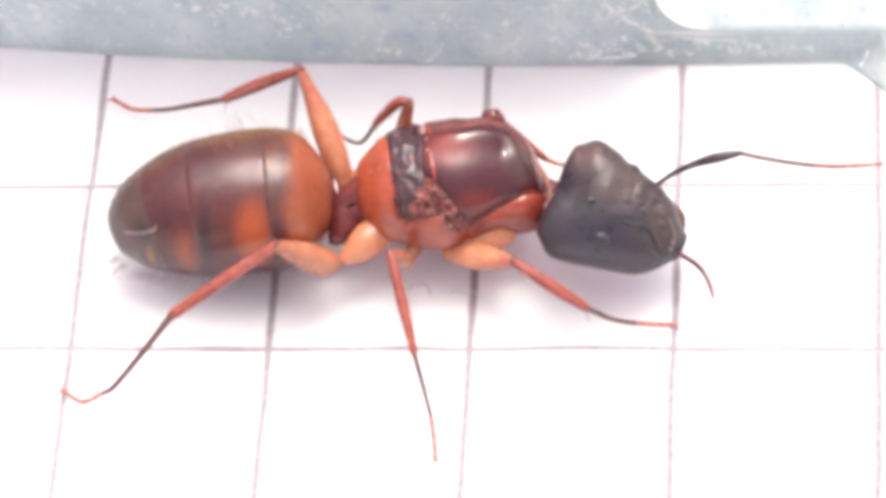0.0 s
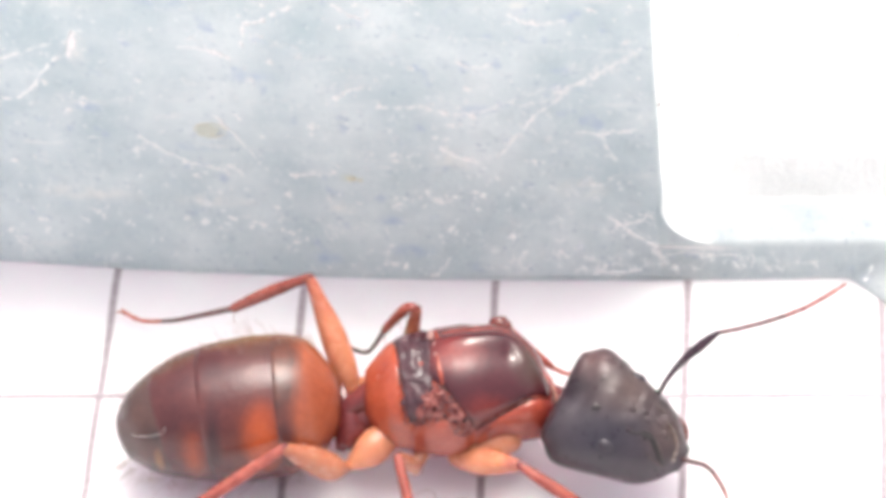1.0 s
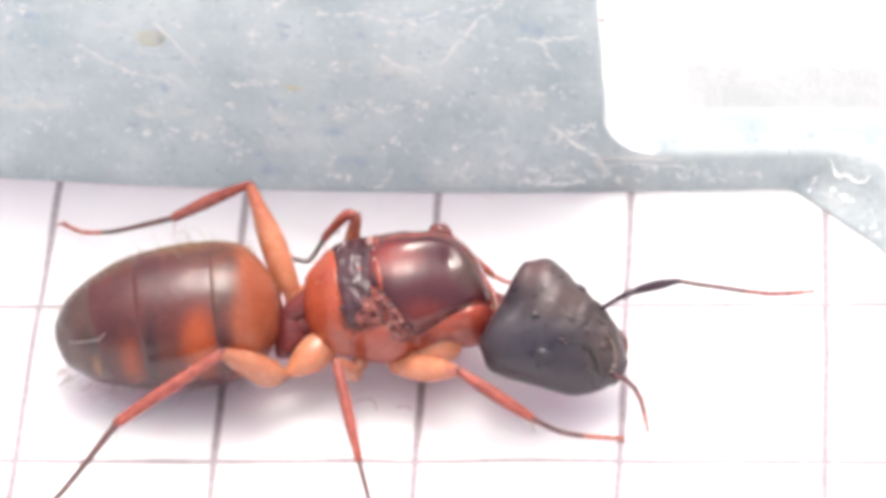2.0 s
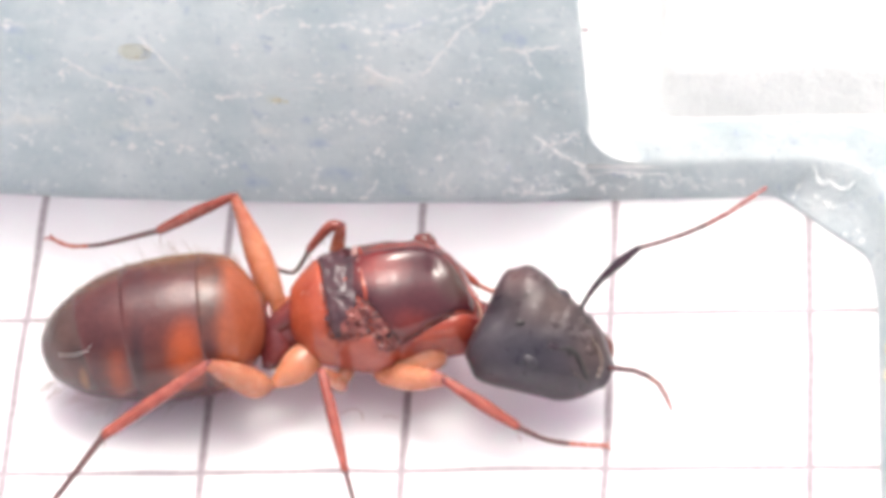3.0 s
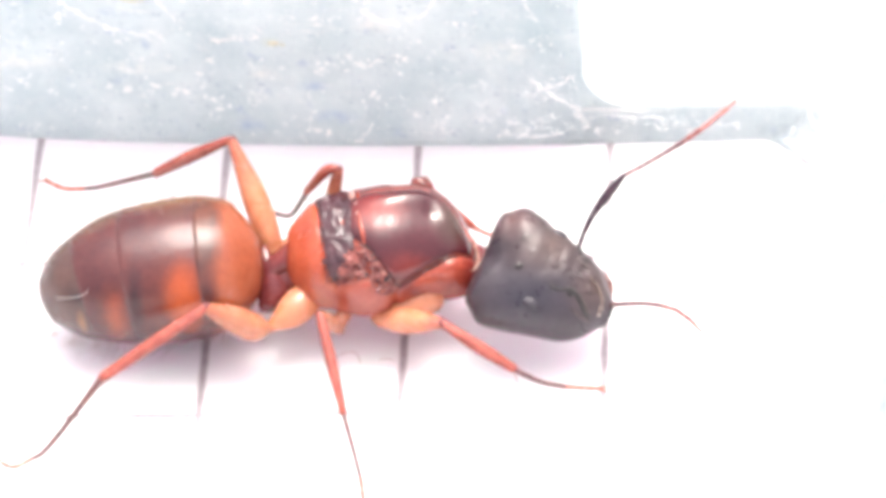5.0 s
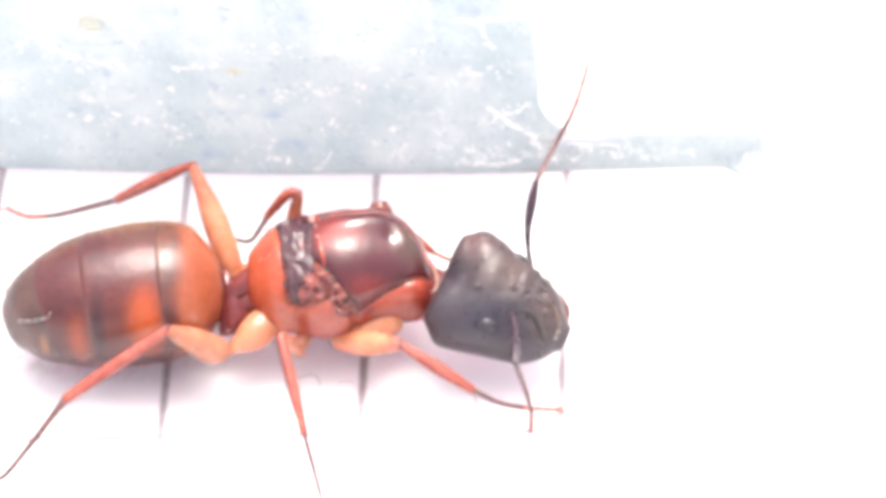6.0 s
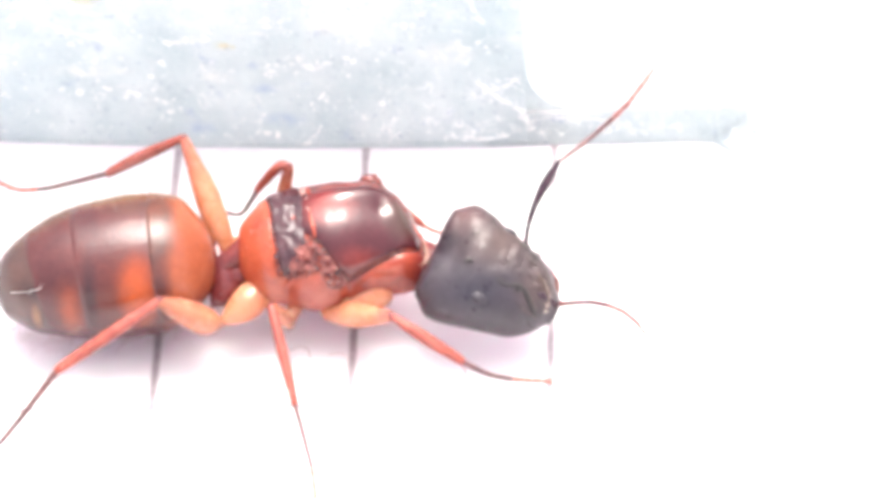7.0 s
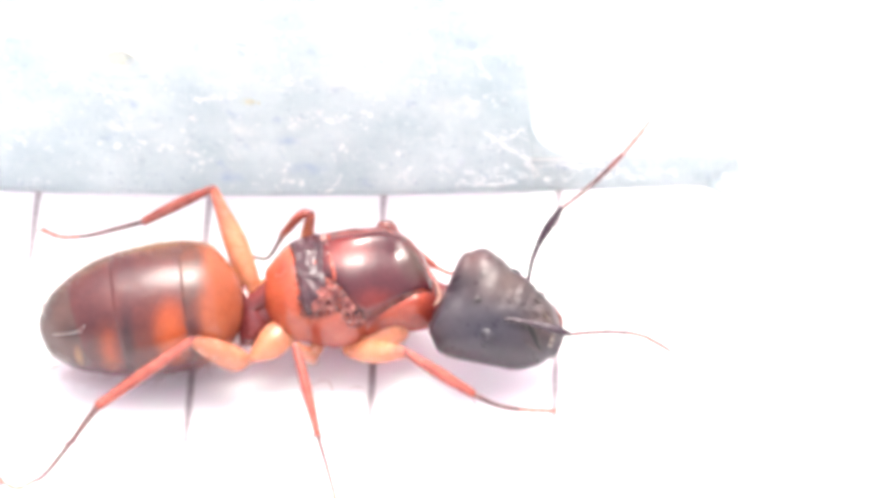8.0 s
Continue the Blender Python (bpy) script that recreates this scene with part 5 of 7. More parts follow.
        (2.387, 8.170, 0.620, 3.574, 42.8, 12.9, 22.0),
        (2.525, 8.026, 0.795, 3.729, 41.7, 9.1, 25.2),
        (2.662, 7.910, 0.926, 3.834, 40.8, 6.5, 27.5),
        (2.8, 7.859, 1.005, 3.873, 40.4, 5.5, 28.4),
        (2.9, 7.884, 1.065, 3.784, 40.3, 4.4, 28.2),
        (3.05, 7.993, 1.085, 3.674, 40.8, 4.4, 25.8),
        (3.2, 8.097, 1.101, 3.559, 41.2, 4.4, 23.4),
        (3.35, 8.082, 1.139, 3.600, 40.9, 2.2, 19.4),
        (3.5, 8.064, 1.175, 3.641, 40.8, -0.1, 15.3),
        (3.65, 7.999, 1.198, 3.663, 40.8, 2.5, 18.8),
        (3.8, 7.932, 1.220, 3.684, 41.0, 5.0, 22.4),
        (4, 8.021, 1.229, 3.644, 40.9, 5.9, 21.7),
        (4.2, 8.183, 1.516, 3.217, 40.0, 3.1, 17.0),
        (4.35, 8.079, 1.365, 3.489, 40.0, 4.7, 22.0),
        (4.5, 7.932, 1.179, 3.730, 40.2, 6.4, 27.0),
        (4.7, 7.668, 1.289, 3.942, 39.1, 5.9, 34.3),
        (4.85, 7.628, 1.463, 3.900, 38.0, 4.1, 36.4),
        (5, 7.575, 1.628, 3.846, 36.9, 2.4, 38.6),
        (5.2, 7.542, 1.757, 3.879, 36.2, 0.4, 39.0),
        (5.338, 7.472, 1.795, 3.913, 35.7, -0.6, 40.2),
        (5.475, 7.307, 1.871, 4.001, 34.3, -3.3, 43.3),
        (5.612, 7.066, 1.959, 4.113, 32.0, -6.9, 47.8),
        (5.75, 6.777, 2.036, 4.225, 29.0, -10.8, 53.2),
        (5.888, 6.474, 2.088, 4.317, 25.6, -14.3, 58.9),
        (6.025, 6.201, 2.115, 4.379, 22.2, -17.2, 64.1),
        (6.162, 6.000, 2.125, 4.412, 19.7, -19.0, 68.0),
        (6.3, 5.915, 2.133, 4.423, 18.7, -19.6, 69.4),
        (6.5, 7.105, 1.962, 4.138, 31.1, -9.6, 50.1),
        (6.7, 7.400, 1.982, 3.844, 34.5, -4.7, 43.9),
        (6.9, 7.273, 1.896, 3.955, 35.5, -8.6, 38.0),
        (7, 7.271, 1.968, 3.964, 34.2, -6.8, 42.6),
        (7.2, 7.278, 2.180, 3.854, 34.9, -8.2, 40.2),
        (7.35, 7.242, 2.200, 3.845, 34.1, -8.0, 42.2),
        (7.5, 7.205, 2.220, 3.836, 33.3, -7.9, 44.2),
        (7.7, 7.165, 2.155, 4.062, 32.7, -7.0, 45.3),
        (7.8, 7.219, 1.909, 4.160, 33.5, -3.0, 46.9),
        (8, 7.313, 1.740, 4.181, 34.4, -3.6, 45.0),
    ],
    [
        (0, 9.264, 0.743, 2.595, 34.5, -1.3, -10.0),
        (0.1, 9.154, 0.941, 2.363, 35.6, -9.5, -18.4),
        (0.2, 9.147, 1.087, 2.355, 36.9, -10.0, -16.0),
        (0.3, 8.874, 1.402, 2.754, 40.5, -17.3, -11.2),
        (0.4, 8.721, 1.376, 3.401, 40.4, -15.1, 5.0),
        (0.6, 8.530, 1.550, 3.461, 41.9, -20.3, 4.7),
        (0.8, 8.455, 1.467, 3.682, 42.6, -19.6, 7.4),
        (1, 8.544, 1.448, 3.530, 43.8, -22.1, 3.7),
        (1.2, 8.865, 0.966, 3.280, 41.7, -11.9, 1.4),
        (1.35, 9.036, 0.596, 3.104, 40.8, -5.4, -4.4),
        (1.5, 9.170, 0.214, 2.921, 39.3, 1.1, -10.2),
        (1.7, 9.096, -0.193, 2.548, 37.4, -2.7, -23.2),
        (1.837, 9.081, -0.089, 2.605, 37.9, -3.5, -21.8),
        (1.975, 9.047, 0.099, 2.755, 39.1, -5.7, -18.1),
        (2.112, 8.978, 0.339, 2.966, 40.6, -8.9, -13.1),
        (2.25, 8.868, 0.598, 3.205, 42.0, -12.7, -7.3),
        (2.387, 8.725, 0.844, 3.437, 42.9, -16.6, -1.5),
        (2.525, 8.574, 1.053, 3.632, 43.5, -20.0, 3.7),
        (2.662, 8.451, 1.208, 3.765, 43.6, -22.5, 7.3),
        (2.8, 8.396, 1.296, 3.814, 43.6, -23.5, 8.7),
        (2.9, 8.423, 1.353, 3.736, 43.6, -23.3, 9.2),
        (3.05, 8.544, 1.351, 3.626, 43.3, -22.2, 10.3),
        (3.2, 8.658, 1.344, 3.511, 43.1, -21.2, 11.4),
        (3.35, 8.660, 1.342, 3.577, 42.4, -18.1, 11.5),
        (3.5, 8.656, 1.337, 3.641, 41.7, -15.0, 11.6),
        (3.65, 8.579, 1.396, 3.636, 42.2, -16.6, 9.8),
        (3.8, 8.497, 1.453, 3.630, 42.7, -18.1, 8.1),
        (4, 8.588, 1.455, 3.581, 42.5, -18.5, 7.5),
        (4.2, 8.768, 1.695, 3.184, 40.7, -13.4, 10.2),
        (4.35, 8.646, 1.593, 3.438, 41.8, -18.2, 8.9),
        (4.5, 8.475, 1.456, 3.661, 43.1, -23.0, 7.5),
        (4.7, 8.172, 1.633, 3.879, 44.7, -28.3, 7.4),
        (4.85, 8.121, 1.826, 3.856, 44.6, -30.4, 9.5),
        (5, 8.055, 2.010, 3.821, 44.4, -32.5, 11.7),
        (5.2, 8.019, 2.143, 3.875, 43.4, -34.0, 15.5),
        (5.338, 7.941, 2.191, 3.920, 43.3, -34.9, 16.6),
        (5.475, 7.753, 2.291, 4.036, 42.7, -37.1, 19.7),
        (5.612, 7.475, 2.411, 4.187, 41.7, -40.2, 24.2),
        (5.75, 7.138, 2.519, 4.340, 40.0, -43.7, 29.8),
        (5.888, 6.781, 2.597, 4.468, 37.7, -47.1, 35.9),
        (6.025, 6.457, 2.642, 4.560, 35.1, -49.9, 41.7),
        (6.162, 6.218, 2.662, 4.612, 32.9, -51.7, 46.1),
        (6.3, 6.118, 2.674, 4.629, 32.0, -52.4, 47.9),
        (6.5, 7.494, 2.426, 4.241, 42.9, -41.6, 24.3),
        (6.7, 7.840, 2.406, 3.895, 43.9, -36.7, 18.7),
        (6.9, 7.751, 2.270, 4.047, 43.9, -34.9, 16.5),
        (7, 7.719, 2.380, 4.037, 42.7, -36.8, 20.7),
        (7.2, 7.742, 2.571, 3.941, 40.5, -34.4, 25.2),
        (7.35, 7.692, 2.608, 3.931, 40.7, -36.6, 25.7),
        (7.5, 7.641, 2.643, 3.920, 40.8, -38.8, 26.1),
        (7.7, 7.593, 2.588, 4.137, 41.6, -37.8, 23.0),
        (7.8, 7.637, 2.357, 4.193, 45.6, -39.6, 16.0),
        (8, 7.746, 2.173, 4.219, 44.4, -40.4, 20.1),
    ],
    [
        (0, 9.868, 0.637, 2.609, 35.6, -9.0, -11.1),
        (0.1, 9.728, 0.750, 2.464, 37.1, -16.7, -22.4),
        (0.2, 9.727, 0.920, 2.461, 39.1, -18.5, -19.8),
        (0.3, 9.448, 1.289, 2.936, 43.3, -24.9, -15.6),
        (0.4, 9.311, 1.427, 3.561, 42.4, -23.4, 3.1),
        (0.6, 9.103, 1.597, 3.674, 44.4, -29.5, 4.3),
        (0.8, 9.028, 1.541, 3.888, 45.0, -29.8, 7.9),
        (1, 9.111, 1.484, 3.762, 46.6, -30.2, 1.8),
        (1.2, 9.465, 0.981, 3.406, 43.5, -20.0, 0.1),
        (1.35, 9.645, 0.549, 3.161, 42.2, -12.7, -5.8),
        (1.5, 9.774, 0.105, 2.910, 40.2, -5.6, -11.6),
        (1.7, 9.659, -0.433, 2.577, 38.4, -9.0, -26.3),
        (1.837, 9.650, -0.316, 2.643, 39.0, -9.9, -24.9),
        (1.975, 9.627, -0.091, 2.816, 40.4, -12.1, -21.0),
        (2.112, 9.568, 0.202, 3.061, 42.1, -15.4, -15.6),
        (2.25, 9.461, 0.522, 3.339, 43.7, -19.4, -9.3),
        (2.387, 9.313, 0.829, 3.612, 44.8, -23.5, -3.1),
        (2.525, 9.149, 1.089, 3.843, 45.5, -27.1, 2.5),
        (2.662, 9.012, 1.280, 4.000, 45.7, -29.7, 6.5),
        (2.8, 8.952, 1.381, 4.059, 45.7, -30.7, 8.1),
        (2.9, 8.979, 1.444, 3.979, 45.6, -30.4, 8.4),
        (3.05, 9.102, 1.453, 3.859, 45.2, -29.3, 9.2),
        (3.2, 9.219, 1.457, 3.733, 44.9, -28.2, 9.9),
        (3.35, 9.231, 1.458, 3.768, 43.7, -25.7, 11.6),
        (3.5, 9.236, 1.456, 3.801, 42.6, -23.2, 13.2),
        (3.65, 9.158, 1.496, 3.811, 43.6, -25.0, 10.2),
        (3.8, 9.075, 1.535, 3.821, 44.8, -26.7, 7.2),
        (4, 9.165, 1.531, 3.776, 44.7, -27.0, 6.0),
        (4.2, 9.356, 1.801, 3.326, 41.9, -21.4, 9.7),
        (4.35, 9.222, 1.683, 3.629, 43.7, -26.3, 7.9),
        (4.5, 9.035, 1.529, 3.901, 45.7, -31.1, 5.9),
        (4.7, 8.707, 1.702, 4.170, 47.8, -35.5, 4.8),
        (4.85, 8.642, 1.914, 4.167, 47.6, -37.0, 6.7),
        (5, 8.561, 2.115, 4.151, 47.3, -38.5, 8.7),
        (5.2, 8.509, 2.279, 4.217, 46.0, -40.3, 13.6),
        (5.338, 8.423, 2.335, 4.271, 45.8, -41.2, 15.0),
        (5.475, 8.213, 2.456, 4.406, 45.0, -43.7, 18.7),
        (5.612, 7.902, 2.603, 4.583, 43.4, -47.1, 24.3),
        (5.75, 7.522, 2.739, 4.764, 40.8, -50.8, 31.4),
        (5.888, 7.120, 2.842, 4.918, 37.2, -54.3, 39.3),
        (6.025, 6.752, 2.905, 5.029, 33.1, -57.0, 47.2),
        (6.162, 6.481, 2.936, 5.093, 29.7, -58.7, 53.3),
        (6.3, 6.369, 2.952, 5.115, 28.2, -59.3, 55.7),
        (6.5, 7.912, 2.614, 4.648, 44.7, -47.8, 24.1),
        (6.7, 8.306, 2.564, 4.261, 45.9, -43.6, 18.6),
        (6.9, 8.233, 2.412, 4.398, 45.3, -42.7, 18.2),
        (7, 8.179, 2.553, 4.405, 44.6, -43.2, 20.1),
        (7.2, 8.201, 2.787, 4.287, 41.5, -42.1, 26.5),
        (7.35, 8.136, 2.821, 4.297, 42.0, -43.7, 26.0),
        (7.5, 8.070, 2.854, 4.305, 42.6, -45.2, 25.5),
        (7.7, 8.038, 2.778, 4.513, 43.2, -44.0, 22.9),
        (7.8, 8.091, 2.487, 4.584, 48.0, -44.6, 14.4),
        (8, 8.184, 2.333, 4.617, 46.5, -45.2, 18.7),
    ],
    [
        (0, 10.462, 0.520, 2.704, 38.4, 19.4, 18.2),
        (0.1, 10.271, 0.526, 2.640, 43.3, 31.1, 20.5),
        (0.2, 10.274, 0.723, 2.656, 43.7, 28.9, 24.0),
        (0.3, 9.984, 1.139, 3.195, 43.8, 25.9, 30.9),
        (0.4, 9.874, 1.458, 3.804, 38.3, 9.1, 33.8),
        (0.6, 9.635, 1.637, 3.976, 36.1, 6.0, 42.0),
        (0.8, 9.555, 1.614, 4.193, 35.8, 1.7, 43.2),
        (1, 9.641, 1.501, 4.070, 38.0, 7.0, 41.0),
        (1.2, 10.042, 0.982, 3.616, 39.8, 7.6, 32.4),
        (1.35, 10.240, 0.489, 3.296, 41.5, 11.4, 25.8),
        (1.5, 10.371, -0.018, 2.970, 42.9, 15.3, 19.1),
        (1.7, 10.202, -0.702, 2.673, 47.4, 29.1, 19.3),
        (1.837, 10.198, -0.570, 2.748, 47.2, 27.9, 20.4),
        (1.975, 10.186, -0.306, 2.944, 46.4, 24.5, 23.0),
        (2.112, 10.138, 0.044, 3.224, 45.0, 19.9, 26.8),
        (2.25, 10.032, 0.428, 3.543, 43.1, 14.7, 31.1),
        (2.387, 9.874, 0.799, 3.856, 40.8, 9.6, 35.5),
        (2.525, 9.694, 1.113, 4.122, 38.6, 5.4, 39.4),
        (2.662, 9.542, 1.341, 4.304, 36.8, 2.5, 42.3),
        (2.8, 9.474, 1.456, 4.372, 36.1, 1.4, 43.4),
        (2.9, 9.502, 1.521, 4.290, 36.4, 1.2, 42.3),
        (3.05, 9.630, 1.538, 4.159, 37.1, 1.3, 40.5),
        (3.2, 9.751, 1.551, 4.023, 37.8, 1.4, 38.8),
        (3.35, 9.773, 1.569, 4.034, 37.1, -1.3, 38.8),
        (3.5, 9.785, 1.584, 4.042, 36.3, -4.0, 38.9),
        (3.65, 9.705, 1.595, 4.070, 36.7, -1.2, 39.6),
        (3.8, 9.618, 1.603, 4.096, 37.2, 1.7, 40.4),
        (4, 9.708, 1.588, 4.054, 37.5, 3.4, 39.1),
        (4.2, 9.918, 1.897, 3.550, 37.0, 0.3, 35.5),
        (4.35, 9.766, 1.759, 3.901, 36.3, 1.6, 39.6),
        (4.5, 9.558, 1.583, 4.217, 35.8, 2.9, 43.6),
        (4.7, 9.205, 1.744, 4.526, 35.2, 4.3, 47.2),
        (4.85, 9.129, 1.971, 4.536, 34.4, 3.3, 47.9),
        (5, 9.036, 2.188, 4.533, 33.7, 2.4, 48.6),
        (5.2, 8.963, 2.389, 4.614, 31.1, -1.6, 52.0),
        (5.338, 8.869, 2.454, 4.675, 30.4, -2.5, 53.0),
        (5.475, 8.633, 2.598, 4.830, 28.6, -4.9, 56.0),
        (5.612, 8.283, 2.774, 5.032, 25.9, -8.1, 60.3),
        (5.75, 7.853, 2.941, 5.239, 22.4, -11.4, 65.4),
        (5.888, 7.397, 3.069, 5.415, 18.6, -14.5, 70.8),
        (6.025, 6.979, 3.150, 5.543, 15.0, -16.9, 75.8),
        (6.162, 6.672, 3.192, 5.617, 12.3, -18.4, 79.4),
        (6.3, 6.545, 3.211, 5.642, 11.2, -18.9, 80.8),
        (6.5, 8.287, 2.782, 5.103, 26.2, -9.7, 59.7),
        (6.7, 8.727, 2.705, 4.684, 29.8, -6.4, 53.9),
        (6.9, 8.661, 2.553, 4.814, 27.1, -8.9, 57.0),
        (7, 8.599, 2.707, 4.825, 27.5, -9.0, 56.3),
        (7.2, 8.608, 2.989, 4.699, 25.2, -13.8, 59.4),
        (7.35, 8.535, 3.016, 4.720, 25.4, -12.3, 59.4),
        (7.5, 8.460, 3.039, 4.740, 25.6, -10.8, 59.4),
        (7.7, 8.445, 2.950, 4.939, 26.4, -8.8, 58.2),
        (7.8, 8.515, 2.596, 5.014, 28.6, -4.2, 56.9),
        (8, 8.594, 2.472, 5.052, 29.6, -5.1, 55.1),
    ],
    [
        (0, 11.012, 0.701, 2.501, 36.3, 7.7, 10.8),
        (0.1, 10.763, 0.710, 2.324, 40.2, 24.2, 14.1),
        (0.2, 10.765, 0.941, 2.360, 40.7, 21.5, 17.7),
        (0.3, 10.457, 1.423, 2.927, 41.1, 18.4, 26.2),
        (0.4, 10.377, 1.794, 3.707, 37.3, -0.9, 28.7),
        (0.6, 10.088, 2.046, 3.912, 34.8, -2.5, 40.0),
        (0.8, 10.002, 2.035, 4.175, 35.2, -6.5, 40.0),
        (1, 10.100, 1.900, 3.995, 36.9, -0.7, 38.2),
        (1.2, 10.555, 1.308, 3.535, 38.6, -2.6, 28.7),
        (1.35, 10.781, 0.751, 3.175, 40.1, 0.5, 20.7),
        (1.5, 10.930, 0.176, 2.808, 41.1, 3.9, 12.8),
        (1.7, 10.707, -0.525, 2.375, 44.3, 21.5, 15.1),
        (1.837, 10.706, -0.382, 2.461, 44.2, 20.3, 16.2),
        (1.975, 10.700, -0.087, 2.690, 43.7, 17.0, 19.0),
        (2.112, 10.653, 0.304, 3.015, 42.8, 12.5, 23.1),
        (2.25, 10.541, 0.735, 3.387, 41.4, 7.4, 27.7),
        (2.387, 10.367, 1.150, 3.754, 39.5, 2.5, 32.4),
        (2.525, 10.165, 1.501, 4.065, 37.6, -1.7, 36.7),
        (2.662, 9.995, 1.753, 4.278, 36.1, -4.5, 39.8),
        (2.8, 9.920, 1.877, 4.357, 35.4, -5.6, 41.0),
        (2.9, 9.956, 1.934, 4.277, 36.0, -5.7, 39.3),
        (3.05, 10.096, 1.937, 4.145, 36.8, -6.1, 36.9),
        (3.2, 10.229, 1.935, 4.008, 37.6, -6.6, 34.5),
        (3.35, 10.250, 1.954, 4.048, 37.4, -12.3, 32.9),
        (3.5, 10.261, 1.968, 4.085, 37.4, -18.1, 31.3),
        (3.65, 10.178, 1.986, 4.082, 37.0, -12.9, 33.6),
        (3.8, 10.085, 2.001, 4.079, 36.8, -7.7, 35.9),
        (4, 10.183, 1.975, 4.017, 37.1, -6.1, 34.3),
        (4.2, 10.417, 2.253, 3.547, 37.7, -14.3, 27.2),
        (4.35, 10.239, 2.149, 3.884, 36.0, -10.0, 33.9),
        (4.5, 10.001, 2.005, 4.186, 35.0, -5.6, 40.5),
        (4.7, 9.621, 2.192, 4.480, 34.3, -3.1, 44.5),
        (4.85, 9.539, 2.425, 4.500, 33.7, -3.7, 45.2),
        (5, 9.441, 2.648, 4.507, 33.1, -4.3, 46.0),
        (5.2, 9.341, 2.872, 4.631, 30.4, -8.5, 50.3),
        (5.338, 9.237, 2.944, 4.702, 29.7, -9.3, 51.4),
        (5.475, 8.975, 3.104, 4.882, 28.0, -11.5, 54.5),
        (5.612, 8.584, 3.302, 5.118, 25.4, -14.3, 59.0),
        (5.75, 8.104, 3.487, 5.361, 22.0, -17.3, 64.4),
        (5.888, 7.592, 3.630, 5.569, 18.3, -20.0, 70.0),
        (6.025, 7.124, 3.719, 5.721, 14.8, -22.0, 75.2),
        (6.162, 6.779, 3.764, 5.810, 12.1, -23.3, 79.0),
        (6.3, 6.638, 3.784, 5.840, 11.1, -23.7, 80.4),
        (6.5, 8.593, 3.304, 5.206, 26.2, -15.2, 57.9),
        (6.7, 9.086, 3.198, 4.752, 30.0, -12.0, 51.3),
        (6.9, 8.991, 3.061, 4.909, 26.8, -15.4, 55.7),
        (7, 8.935, 3.211, 4.921, 27.0, -15.7, 55.1),
        (7.2, 8.911, 3.502, 4.845, 24.5, -21.6, 59.0),
        (7.35, 8.840, 3.531, 4.851, 24.6, -19.9, 58.9),
        (7.5, 8.767, 3.558, 4.855, 24.8, -18.1, 58.8),
        (7.7, 8.764, 3.465, 5.033, 25.9, -14.9, 57.3),
        (7.8, 8.849, 3.108, 5.060, 27.4, -9.9, 56.8),
        (8, 8.943, 2.973, 5.107, 29.1, -10.4, 54.1),
    ],
]
